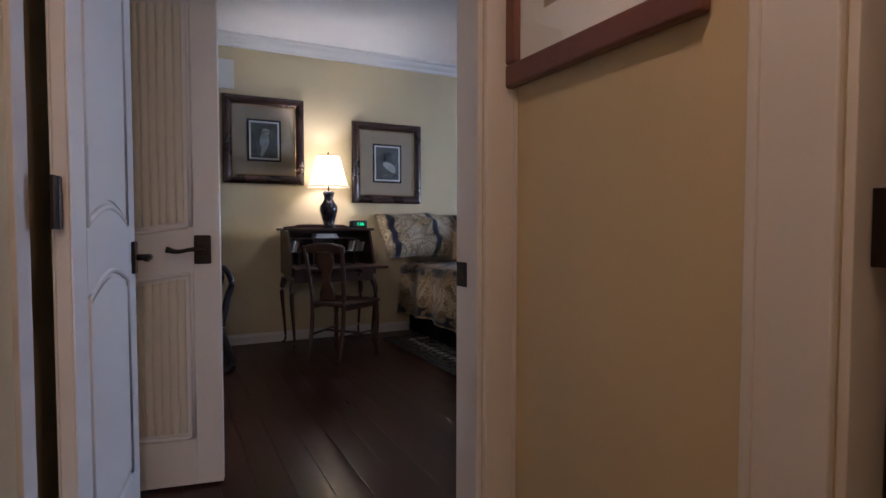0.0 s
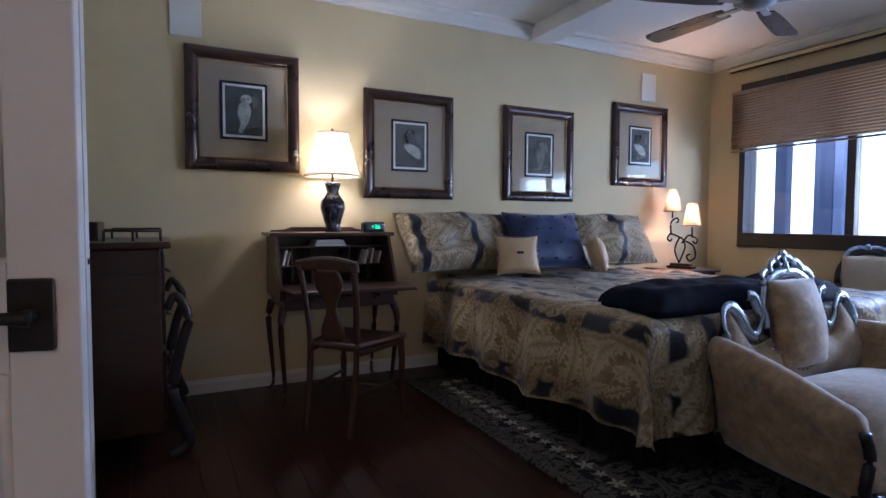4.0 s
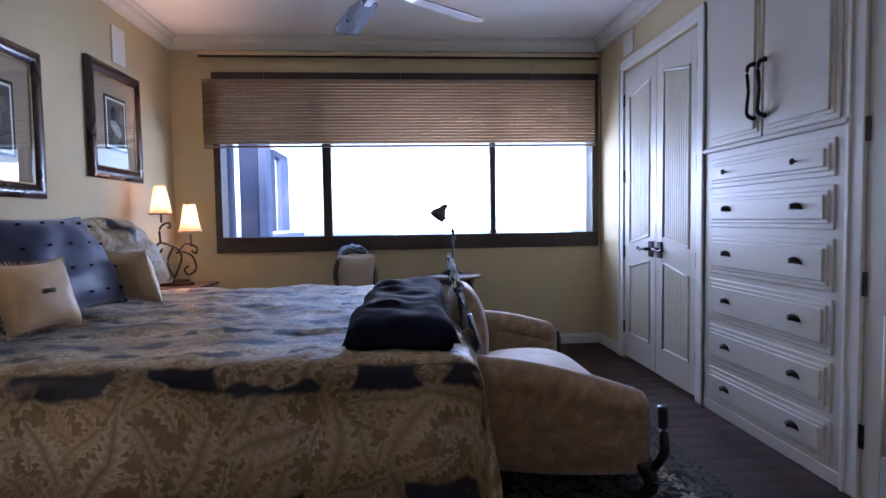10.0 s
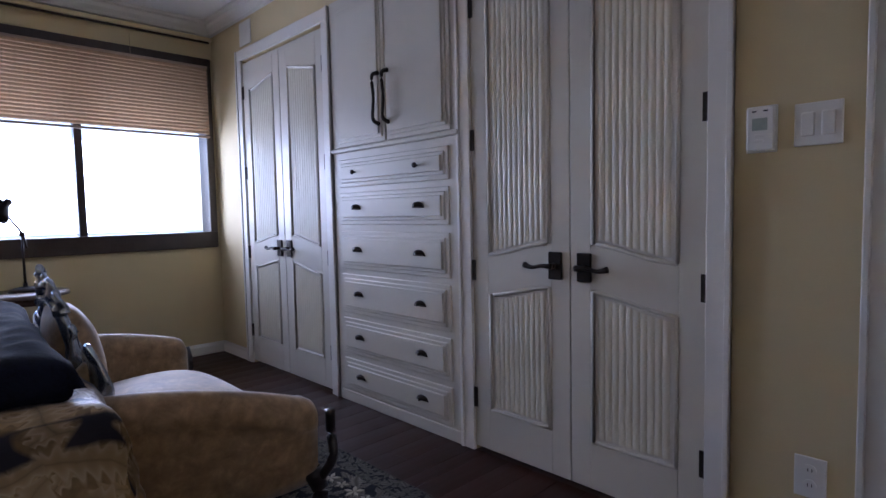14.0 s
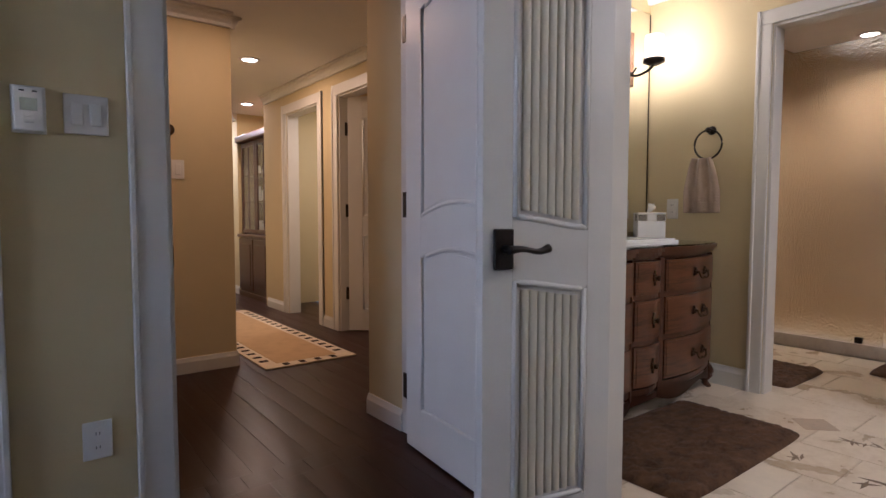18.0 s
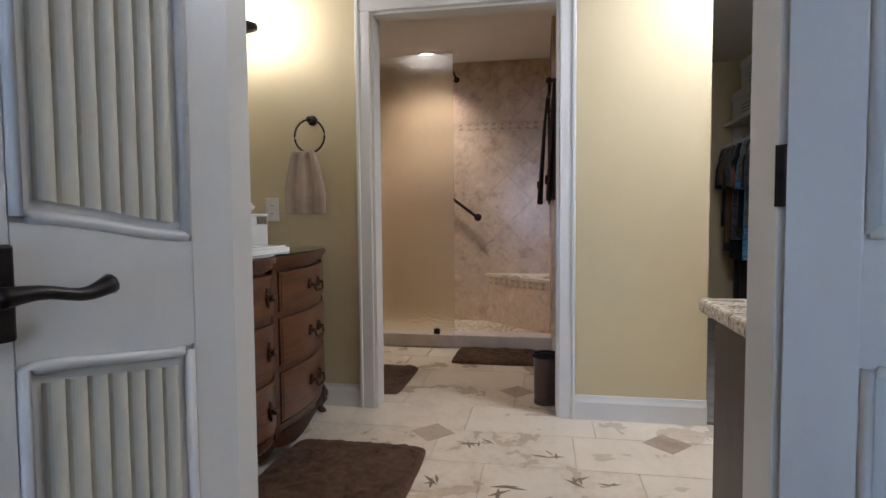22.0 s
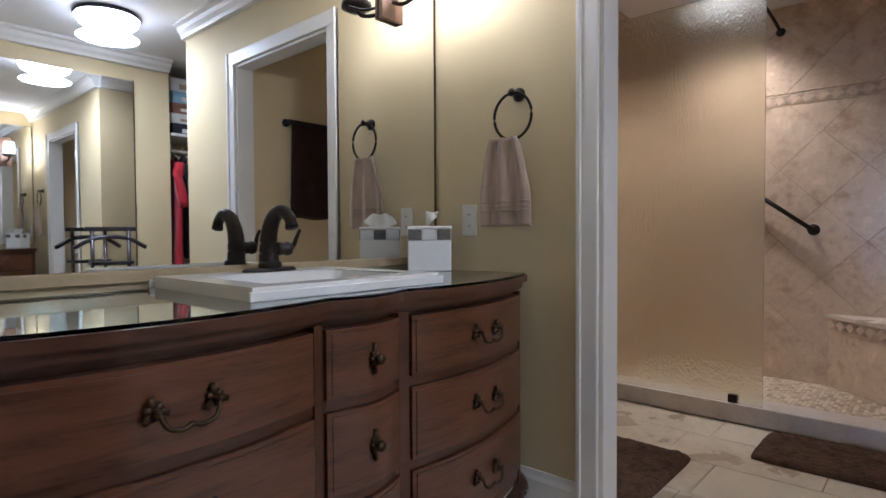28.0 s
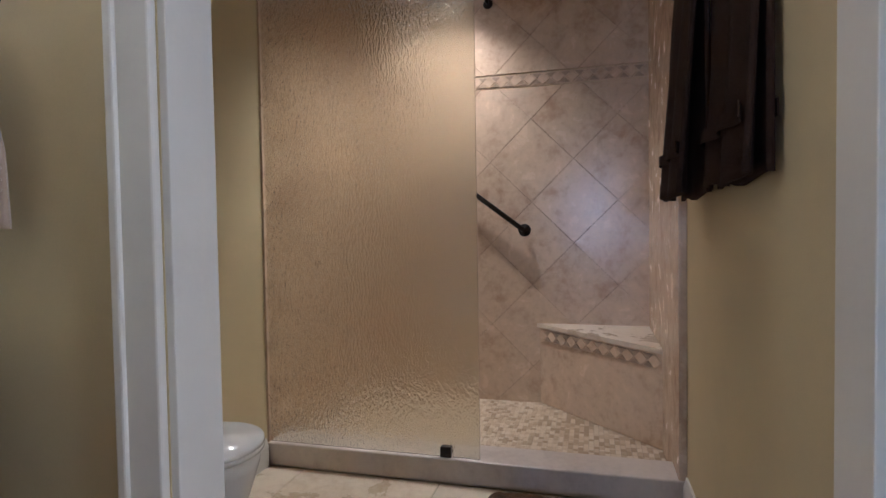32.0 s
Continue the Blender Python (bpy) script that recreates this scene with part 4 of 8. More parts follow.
# ---------- pictures ----------
def bird_print(parent, w, h, y, seed):
    rnd = random.Random(seed)
    part("print", box(-w / 2, y, -h / 2, w / 2, y + 0.001, h / 2), PAPER, parent, "old bird engraving")
    dark = mat("engraving_ink", (0.10, 0.105, 0.10), 0.85, vary=0.5, scale=14, fine=60)
    part("ink_ground", box(-w / 2 + 0.014, y - 0.0015, -h / 2 + 0.014, w / 2 - 0.014, y, h / 2 - 0.014), dark, parent)
    pale = mat("engraving_pale", (0.40, 0.39, 0.34), 0.85, vary=0.4, scale=20, fine=80)
    kind = seed % 4
    tint = pale if kind != 2 else mat("engraving_mid", (0.20, 0.19, 0.165), 0.85, vary=0.5, scale=20, fine=80)
    cx = (0.0, 0.02, 0.01, -0.01)[kind]
    if kind in (0, 2):
        body = [(cx + (0.038 + 0.012 * math.sin(a)) * math.cos(a), -0.02 + 0.075 * math.sin(a)) for a in [2 * math.pi * k / 18 for k in range(18)]]
        part("bird_body", plate(body, y - 0.003, y - 0.0015), tint, parent)
        head = [(cx + 0.012 + 0.034 * math.cos(a), 0.072 + 0.030 * math.sin(a)) for a in [2 * math.pi * k / 14 for k in range(14)]]
        part("bird_head", plate(head, y - 0.0032, y - 0.0016), tint, parent)
        for ex in (-0.002, 0.024):
            part("eye", plate([(cx + ex + 0.006 * math.cos(a), 0.076 + 0.006 * math.sin(a)) for a in [2 * math.pi * k / 8 for k in range(8)]], y - 0.0036, y - 0.003), dark, parent)
        part("tail", plate([(cx - 0.022, -0.08), (cx + 0.010, -0.085), (cx - 0.010, -h * 0.42), (cx - 0.034, -h * 0.41)], y - 0.003, y - 0.0015), tint, parent)
    else:
        neck = curve_points([(cx - 0.030, y - 0.0022, 0.020), (cx - 0.052, y - 0.0022, 0.060), (cx - 0.030, y - 0.0022, 0.100), (cx + 0.004, y - 0.0022, 0.090), (cx + 0.002, y - 0.0022, 0.070)], 5)
        part("bird_neck", tube(neck, 0.010, 6, flat=0.2, taper=[0.016 - 0.007 * i / (len(neck) - 1) for i in range(len(neck))]), tint, parent)
        body = [(cx + 0.068 * math.cos(a), -0.03 + (0.040 + 0.010 * math.cos(a)) * math.sin(a) - 0.45 * 0.068 * math.cos(a)) for a in [2 * math.pi * k / 20 for k in range(20)]]
        part("bird_body", plate(body, y - 0.003, y - 0.0015), tint, parent)
        for lx in (-0.012, 0.014):
            part("leg", tube([(cx + lx, y - 0.002, -0.06), (cx + lx * 1.6, y - 0.002, -h * 0.40)], 0.003, 5, flat=0.3), tint, parent)
    part("branch", tube(curve_points([(-w * 0.38, y - 0.002, -h * 0.38), (0, y - 0.002, -h * 0.33), (w * 0.38, y - 0.002, -h * 0.24)], 5), 0.006, 5, flat=0.2), pale, parent)
    part("leaf", plate([(w * 0.16, h * 0.10), (w * 0.28, h * 0.06), (w * 0.36, h * 0.18), (w * 0.30, h * 0.32), (w * 0.20, h * 0.26)], y - 0.0028, y - 0.0016), mat("engraving_leaf", (0.17, 0.165, 0.14), 0.85, vary=0.5, scale=30), parent)


def mitred(w, h, profile):
    """A picture frame: the profile of (inward, y) pairs led round a rectangle."""
    bm = bmesh.new()
    rings = []
    for d, y in profile:
        a, b = w / 2 - d, h / 2 - d
        rings.append([bm.verts.new((x, y, z)) for x, z in ((-a, -b), (a, -b), (a, b), (-a, b))])
    for p, q in zip(rings, rings[1:]):
        for k in range(4):
            bm.faces.new((p[k], p[(k + 1) % 4], q[(k + 1) % 4], q[k]))
    bmesh.ops.split_edges(bm, edges=[e for e in bm.edges if len({v.index for v in e.verts}) and abs(e.verts[0].co.x - e.verts[1].co.x) > 1e-5 and abs(e.verts[0].co.z - e.verts[1].co.z) > 1e-5])
    return bm


def picture(x0, x1, z0, z1, seed):
    cx, cz, w, h = (x0 + x1) / 2, (z0 + z1) / 2, x1 - x0, z1 - z0
    t = thing("framed_picture", (cx, N_Y, cz), "bird engraving with tan mat in a dark wood frame", "picture", group="bird pictures over the bed")
    f, lip = 0.072, 0.012
    part("frame", mitred(w, h, [(0, -0.003), (0, -0.026), (0.008, -0.034), (0.030, -0.037), (0.052, -0.030), (0.058, -0.022), (f, -0.018), (f, -0.006)]), FRAMEW, t, "dark wood frame", True)
    part("lip", mitred(w - 2 * f + 0.004, h - 2 * f + 0.004, [(0, -0.008), (0, -0.021), (0.006, -0.023), (lip, -0.016), (lip, -0.008)]), GILT, t, "gilt inner lip", True)
    part("mat_board", box(-w / 2 + f, -0.012, -h / 2 + f, w / 2 - f, -0.006, h / 2 - f), MATBOARD, t)
    pw, ph = w * 0.37, h * 0.44
    part("inner_mat", box(-pw / 2 - 0.016, -0.0145, -ph / 2 - 0.016, pw / 2 + 0.016, -0.0125, ph / 2 + 0.016), BLACKC, t)
    bird_print(t, pw, ph, -0.0165, seed)
    g = part("glazing", box(-w / 2 + f + 0.004, -0.0225, -h / 2 + f + 0.004, w / 2 - f - 0.004, -0.0205, h / 2 - f - 0.004), GLASS, t)
    g.visible_shadow = False


for i, (x0, x1, z0, z1) in enumerate(((0.348, 1.012, 1.360, 2.088), (1.448, 2.128, 1.214, 1.955), (2.572, 3.245, 1.220, 1.950), (3.677, 4.325, 1.372, 2.083))):
    picture(x0, x1, z0, z1, i)
for x, z in ((0.36, 2.25), (4.10, 2.25)):
    sp = thing("wall_speaker", (x, N_Y, z), "flat white in-wall speaker grille, painted", "speaker", group="wall speakers")
    part("grille", box(-0.085, -0.010, -0.12, 0.085, 0.0, 0.12, 0.004), PAPER, sp)
sp = thing("wall_speaker", (4.33, S_Y, 2.36), "flat white in-wall speaker grille, painted", "speaker", group="wall speakers")
part("grille", box(-0.085, 0.0, -0.07, 0.085, 0.010, 0.09, 0.004), PAPER, sp)


# ---------- wall plates ----------
def wall_plate(name, place, rz, w, h, label, kind):
    t = thing(name, place, label, "switch" if kind != "outlet" else "outlet", rz)
    part("plate", box(-w / 2, 0, -h / 2, w / 2, 0.007, h / 2, 0.003), PLASTIC, t)
    if kind == "outlet":
        for z in (-0.022, 0.022):
            s = part("socket", lathe([(0.0165, 0), (0.0165, 0.003)], 16), PLASTIC, t, at=pose(0, 0.006, z, -90))
            for x in (-0.005, 0.005):
                part("slot", box(x - 0.001, 0.009, z - 0.004, x + 0.001, 0.0098, z + 0.005), BLACKC, t)
    elif kind == "double":
        for x in (-0.024, 0.024):
            part("rocker", box(x - 0.016, 0.006, -0.033, x + 0.016, 0.012, 0.033, 0.003), PLASTIC, t)
    elif kind == "switch":
        part("rocker", box(-0.016, 0.006, -0.033, 0.016, 0.012, 0.033, 0.003), PLASTIC, t)
    elif kind == "thermostat":
        part("cover", box(-w / 2 + 0.004, 0.006, -h / 2 + 0.004, w / 2 - 0.004, 0.026, h / 2 - 0.004, 0.006), PLASTIC, t)
        part("screen", box(-0.02, 0.0255, -0.005, 0.02, 0.027, 0.03), mat("lcd_grey", (0.35, 0.40, 0.36), 0.3), t)
        for z in (-0.02, -0.035):
            part("button", box(-0.012, 0.0255, z - 0.004, 0.012, 0.029, z + 0.004, 0.001), PLASTIC, t)
        for x in (-0.015, 0.015):
            part("arrow", box(x - 0.006, 0.0255, 0.048, x + 0.006, 0.0265, 0.052), BLACKC, t)
    return t


wall_plate("thermostat", (1.025, S_Y, 1.303), 0, 0.082, 0.135, "white wall thermostat with a grey screen", "thermostat")
wall_plate("light_switch", (0.885, S_Y, 1.303), 0, 0.115, 0.118, "white double rocker switch plate", "double")
wall_plate("wall_outlet", (0.885, S_Y, 0.302), 0, 0.08, 0.12, "white double outlet low on the wall", "outlet")
wall_plate("light_switch", (0.25, -0.85, 1.29), 0, 0.075, 0.118, "ivory switch plate in the hall", "switch")
wall_plate("wall_outlet", (BW_X, 1.004, 1.05), -90, 0.075, 0.125, "white outlet on the bathroom wall beside the vanity", "outlet")
dial = thing("round_dial", (0.30, -0.85, 1.53), "small round bronze dial on the hall wall", "dial")
part("dial", lathe([(0.036, 0), (0.036, 0.012), (0.028, 0.026), (0.001, 0.030)], 24), BRASS, dial, smooth=True, at=pose(0, 0, 0, -90))


# ---------- the bed and what lies on it ----------
def wob(x, y, z=0.0, k=1.0):
    return noise.noise(Vector((x * k, y * k, z)))


bed = thing("bed", (3.0, 3.42, 0), "king bed with damask comforter and black skirt", "bed")
HW, HD = 1.03, 1.0
part("base", box(-HW + 0.06, -HD + 0.08, 0.02, HW - 0.06, HD - 0.02, 0.30, 0.01), BLACKC, bed)
part("mattress", box(-HW + 0.03, -HD + 0.05, 0.30, HW - 0.03, HD - 0.02, 0.61, 0.06, 3), PAPER, bed)


def skirt(u, v):
    a = u * 3
    if a < 1:
        x, y = -HW + 0.03, HD - 0.02 - a * (2 * HD - 0.06)
        nx, ny = -1, 0
    elif a < 2:
        x, y = -HW + 0.03 + (a - 1) * (2 * HW - 0.06), -HD + 0.04
        nx, ny = 0, -1
    else:
        x, y = HW - 0.03, -HD + 0.04 + (a - 2) * (2 * HD - 0.06)
        nx, ny = 1, 0
    f = 0.014 * math.sin(u * 330) * (1 - v * 0.6)
    return (x + nx * f, y + ny * f, 0.015 + 0.36 * v)


part("skirt", sheet(240, 3, skirt), BLACKC, bed, "black pleated bed skirt")


def drape(u, v):
    """The comforter: across from the west hem over the top to the east hem, along from the pillows to the foot."""
    wide, long_, drop = HW + 0.055, 2 * HD + 0.05, 0.43
    s = (u - 0.5) * 2 * (wide + drop)
    w = v * (long_ + drop)
    sign = 1 if s > 0 else -1
    a = abs(s)
    r = 0.07
    if a < wide - r:
        x, dz = a, 0.0
    elif a < wide + r * 0.57:
        t = (a - wide + r) / (r * 1.57)
        x, dz = wide - r + r * math.sin(t * math.pi / 2), -r * (1 - math.cos(t * math.pi / 2))
    else:
        d = a - wide - r * 0.57
        x, dz = wide + d * 0.10, -r - d
    if w < long_ - r:
        y, ez = HD - w, 0.0
    elif w < long_ + r * 0.57:
        t = (w - long_ + r) / (r * 1.57)
        y, ez = HD - (long_ - r + r * math.sin(t * math.pi / 2)), -r * (1 - math.cos(t * math.pi / 2))
    else:
        d = w - long_ - r * 0.57
        y, ez = HD - long_ - d * 0.08, -r - d
    z = 0.655 + max(dz + ez, -0.475)
    fall = min(1.0, max(0.0, -(dz + ez) / 0.15))
    fold = 0.030 * math.sin(w * 15 + 2 * wob(w, s, 1.0, 2)) * fall if dz < ez else 0.030 * math.sin(s * 14) * fall
    out_ = fold + 0.012 * wob(s, w, 4.0, 7)
    puff = 0.018 * wob(s, w, 0.3, 4) + 0.011 * wob(s, w, 2.3, 11) + 0.006 * wob(s, w, 5.0, 24)
    hem = 0.03 * wob(s, w, 8, 3) * fall
    if dz < ez:
        x += out_
    elif ez < 0:
        y -= out_
    return (sign * x, y, z + puff * (1 - 0.5 * fall) + hem)


part("comforter", sheet(110, 110, drape, spread=(2.97, 2.45)), COMF, bed, "tan and black damask comforter", True)


def standing(name, place, w, h, d, tilt, rz, material, label, category, seed, pinch=0.1, group="", wobble=0.025):
    t = thing(name, place, label, category, rz, group)
    part("cover", cushion(w, h, d, pinch, 20, wobble, seed), material, t, "", True, pose(0, 0, h / 2 * math.sin(radians(90 - tilt)) + d * 0.30, 90 - tilt))
    if w > 0.5:
        seam = []
        for k in range(81):
            a = k / 80 * 4 % 4
            side, q = int(a), (a % 1) * 2 - 1
            ex, ey = ((q, -1), (1, q), (-q, 1), (-1, -q))[side]
            seam.append((ex * w / 2 * (1 - pinch * (1 - ey * ey) * abs(ex) ** 3), ey * h / 2 * (1 - pinch * (1 - ex * ex) * abs(ey) ** 3), 0))
        part("piping", tube(seam, 0.006, 6), material, t, "corded edge", True, pose(0, 0, h / 2 * math.sin(radians(90 - tilt)) + d * 0.30, 90 - tilt))
    return t


PZ = 0.655
for i, (x, rz) in enumerate(((2.06, 7), (2.78, 0), (3.42, -6))):
    t = standing("pillow_sham", (x, 4.25 - 0.01 * i, PZ - 0.01), 0.86, 0.46, 0.27, 34, rz, SHAM, "tan and black damask pillow sham against the wall", "pillow", i * 3.3, 0.05, "pillow shams", 0.09)
nv = standing("navy_pillow", (2.72, 4.08, PZ), 0.62, 0.46, 0.20, 28, -6, NAVYP, "large navy pillow with small dark tufts", "pillow", 5.1, 0.10)
for i in range(5):
    for j in range(4):
        x, y = -0.23 + 0.115 * i + (0.05 if j % 2 else 0), -0.17 + 0.11 * j
        z = 0.10 * max(0, (1 - abs(x / 0.31) ** 2.6)) ** 0.5 * max(0, (1 - abs(y / 0.23) ** 2.6)) ** 0.5
        p = pose(0, 0, 0.23 * math.sin(radians(62)) + 0.06, 62) @ Vector((x, y, z + 0.002))
        part("tuft", lathe([(0.001, -0.006), (0.009, -0.003), (0.009, 0.003), (0.001, 0.006)], 8), BLACKC, nv, at=pose(*p))
for x, y, rz, tilt in ((2.39, 3.96, -18, 20), (3.07, 3.93, 58, 18)):
    t = standing("gold_pillow", (x, y, PZ + 0.01), 0.30, 0.27, 0.12, tilt, rz, GOLDP, "small gold satin pillow with fringed edge and toggle", "pillow", x, 0.12, "gold pillows", 0.008)
    m = pose(0, 0, 0.135 * math.sin(radians(90 - tilt)) + 0.036, 90 - tilt)
    edge = bmesh.new()
    rnd = random.Random(7)
    for k in range(150):
        a = k / 150 * 4
        s, q = int(a), (a % 1) * 2 - 1
        ex, ey = ((q, -1), (1, q), (-q, 1), (-1, -q))[s]
        px_, py_ = ex * 0.15 * (1 - 0.12 * (1 - ey * ey) * abs(ex) ** 3), ey * 0.135 * (1 - 0.12 * (1 - ex * ex) * abs(ey) ** 3)
        n = Vector((ex, ey, 0)).normalized() * 0.012
        tube([(px_, py_, 0), (px_ + n.x + rnd.uniform(-0.004, 0.004), py_ + n.y + rnd.uniform(-0.004, 0.004), rnd.uniform(-0.006, 0.006))], 0.0022, 4, edge)
    part("fringe", edge, GOLDP, t, at=m)
    part("toggle", lathe([(0.001, -0.026), (0.010, -0.018), (0.008, 0), (0.010, 0.018), (0.001, 0.026)], 10), BLACKW, t, "dark toggle", True, m @ pose(0, 0, 0.062, 0, 90))


def fold_throw(u, v):
    a, b = 2 * u - 1, 2 * v - 1
    x = a * 0.66 + 0.02 * wob(b, a, 1, 2)
    y = b * 0.19 + 0.025 * wob(a * 2, b, 3, 1.5)
    edge = max(0.0, 1 - abs(a) ** 8) ** 0.4 * max(0.0, 1 - abs(b) ** 5) ** 0.4
    return (x, y, 0.025 + edge * (0.105 + 0.022 * wob(a * 3, b, 0, 1.3) + 0.012 * wob(a * 8, b * 2, 2, 1)) + (1 - edge) * 0.01)


thr = thing("folded_blanket", (2.70, 2.61, 0.645), "dark navy velvet blanket folded on the bed's foot", "blanket", -2)
part("top_fold", sheet(60, 26, fold_throw), NAVY, thr, "", True)
part("lower_fold", box(-0.64, -0.18, 0.0, 0.64, 0.18, 0.05, 0.024, 3), NAVY, thr, "", True)

# ---------- the carved settee ----------
st = thing("settee", (2.80, 2.07, 0), "small tan velvet settee with silvered carved crest at the bed's foot", "settee")


def pad(u, v, x0, x1, y0, y1, z0, h):
    a, b = 2 * u - 1, 2 * v - 1
    k = max(0.0, 1 - abs(a) ** 6) ** 0.5 * max(0.0, 1 - abs(b) ** 5) ** 0.5
    return (x0 + (x1 - x0) * u, y0 + (y1 - y0) * v, z0 + h * k + 0.006 * wob(a * 3, b * 2, 1, 1))


def seat_pad(u, v):
    a, b = 2 * u - 1, 2 * v - 1
    k = max(0.0, 1 - abs(a) ** 4) ** 0.5 * max(0.0, 1 - abs(b) ** 4) ** 0.5
    wide = 0.50 + 0.11 * (1 - v)
    return (a * wide, -0.35 - 0.03 * math.cos(a * 1.5) + 0.62 * v, 0.20 + k * (0.185 + 0.045 * math.cos(a * 1.5) * math.cos(b * 1.4)) + 0.005 * wob(a * 3, b * 2, 1, 1))


part("seat_frame", sheet(20, 4, lambda u, v: ((2 * u - 1) * (0.585 - 0.03 * (1 - v)), -0.34 - 0.03 * math.cos((2 * u - 1) * 1.5), 0.11 + 0.13 * v), 0.03), VELVET, st, "", True)
part("seat_base", box(-0.50, -0.33, 0.12, 0.50, 0.26, 0.22, 0.02), VELVET, st)
part("seat", sheet(40, 26, seat_pad), VELVET, st, "plump tan velvet seat", True)
rail_ = curve_points([(-0.60, -0.345, 0.17), (-0.40, -0.375, 0.125), (0, -0.39, 0.165), (0.40, -0.375, 0.125), (0.60, -0.345, 0.17)], 8)
part("apron", tube(rail_, 0.026, 8, flat=1.2), BLACKW, st, "dark carved apron", True)
for x, y in ((-0.60, -0.33), (0.60, -0.33), (-0.48, 0.24), (0.48, 0.24)):
    leg = curve_points([(x, y, 0.18), (x * 1.03, y * 1.06, 0.10), (x * 0.99, y * 1.0, 0.04), (x * 1.03, y * 1.08, 0.0)], 4)
    part("leg", tube(leg, 0.02, 8, taper=[0.036 - 0.022 * i / (len(leg) - 1) for i in range(len(leg))]), BLACKW, st, "", True)
for s in (-1, 1):
    def arm(u, v, s=s):
        """Swept from the back (u = 0) to the front along the arm; v runs round its section."""
        cx = 0.505 + 0.110 * u + 0.03 * math.sin(math.pi * u)
        y = 0.285 - 0.60 * u
        top = 0.575 - (0.125 if s < 0 else 0.10) * u ** 1.5 + 0.012 * math.sin(math.pi * u)
        r = 0.068
        th = math.radians(215 - 260 * min(1.0, v / 0.62))
        if v < 0.62:
            ox, z = -r * math.cos(math.pi - th), top - r + r * math.sin(th)
            ox = r * math.cos(th)
        else:
            q = (v - 0.62) / 0.38
            ring_ = ((0.048, top - r - 0.045), (0.030, 0.30), (-0.015, 0.135), (-0.075, 0.135), (-0.070, 0.30), (-0.056, top - r - 0.039))
            k = q * 5
            i = min(4, int(k))
            ox = ring_[i][0] + (ring_[i + 1][0] - ring_[i][0]) * (k - i)
            z = ring_[i][1] + (ring_[i + 1][1] - ring_[i][1]) * (k - i)
        e = 1 - 0.9 * max(0.0, (u - 0.93) / 0.07) ** 3
        zc = top - r
        return (s * (cx + ox * e), y - 0.03 * max(0.0, (u - 0.93) / 0.07) ** 0.7, zc + (z - zc) * (e if z > zc else 1 - (1 - e) * 0.3))
    part("arm", sheet(34, 44, arm, 0, None, True), VELVET, st, "rolled velvet arm sloping to the front", True)
    post = curve_points([(s * 0.615, -0.35, 0.15), (s * 0.675, -0.368, 0.24), (s * 0.660, -0.372, 0.33), (s * 0.675, -0.362, 0.41)], 5)
    part("arm_post", tube(post, 0.018, 8), BLACKW, st, "dark carved arm post", True)


def back_y(z):
    return 0.225 + 0.19 * (z - 0.38)


def back_shape(u, v):
    x = -0.52 + 1.04 * u
    c = abs(x)
    top = 0.50 + 0.165 * math.exp(-((c - 0.415) / 0.075) ** 2) + 0.06 * math.exp(-(c / 0.22) ** 2)
    z = 0.34 + (top - 0.34) * v
    bul = 0.05 * max(0.0, math.sin(math.pi * min(1.0, v * 1.02))) ** 0.6
    return (x, back_y(z) + 0.02 - bul, z)


part("back", sheet(60, 16, back_shape, 0.045), VELVET, st, "velvet back with two shoulders", True)


def carve(name, ctrl, r0, r1, label="", wide=2.3):
    """A flat carved band along (x, z) points on the back."""
    p = curve_points([(x, back_y(z) + 0.004, z) for x, z in ctrl], 8)
    part(name, tube(p, r0, 10, taper=[r0 + (r1 - r0) * i / (len(p) - 1) for i in range(len(p))], flat=wide), SILVERW, st, label, True)
    part("groove", tube([(q[0], q[1] - r0 * 0.93, q[2]) for q in p], 0.0025, 5), BLACKW, st, "", True)


part("medallion", cushion(0.335, 0.40, 0.17, 0.0, 22, 0.004, 2.0, power=2.0), VELVET, st, "oval velvet medallion", True, pose(0, back_y(0.60) - 0.02, 0.60, 79))
for s in (-1, 1):
    carve("horn_scroll", [(s * 0.475, 0.52), (s * 0.478, 0.60), (s * 0.455, 0.675), (s * 0.405, 0.690), (s * 0.360, 0.650), (s * 0.325, 0.585), (s * 0.275, 0.560), (s * 0.235, 0.590), (s * 0.225, 0.66), (s * 0.250, 0.725), (s * 0.285, 0.735)], 0.013, 0.011, "silvered scroll with dark groove")
    carve("medallion_band", [(s * 0.205, 0.585), (s * 0.198, 0.68), (s * 0.150, 0.77), (s * 0.08, 0.815), (0.0, 0.825)], 0.014, 0.016, "silvered arch over the medallion", 2.0)
    carve("crest_leaf", [(s * 0.175, 0.775), (s * 0.165, 0.82), (s * 0.120, 0.835), (s * 0.105, 0.81)], 0.012, 0.007)
    carve("crest_leaf", [(s * 0.110, 0.82), (s * 0.095, 0.865), (s * 0.050, 0.87), (s * 0.045, 0.84)], 0.012, 0.007)
    carve("crest_leaf", [(s * 0.050, 0.85), (s * 0.045, 0.885), (s * 0.015, 0.895)], 0.011, 0.007)
    carve("swag", [(s * 0.195, 0.50), (s * 0.165, 0.435), (s * 0.10, 0.405), (s * 0.04, 0.415), (0, 0.395)], 0.013, 0.012, "silvered swag under the medallion", 2.0)
carve("crest_plume", [(0, 0.83), (0.0, 0.875), (0.006, 0.905), (-0.008, 0.918)], 0.015, 0.013, "silvered plume on the crest", 1.5)
nails = finish(lathe([(0.005, 0), (0.003, 0.003), (0.0005, 0.004)], 6), "nail_head", BRASS)
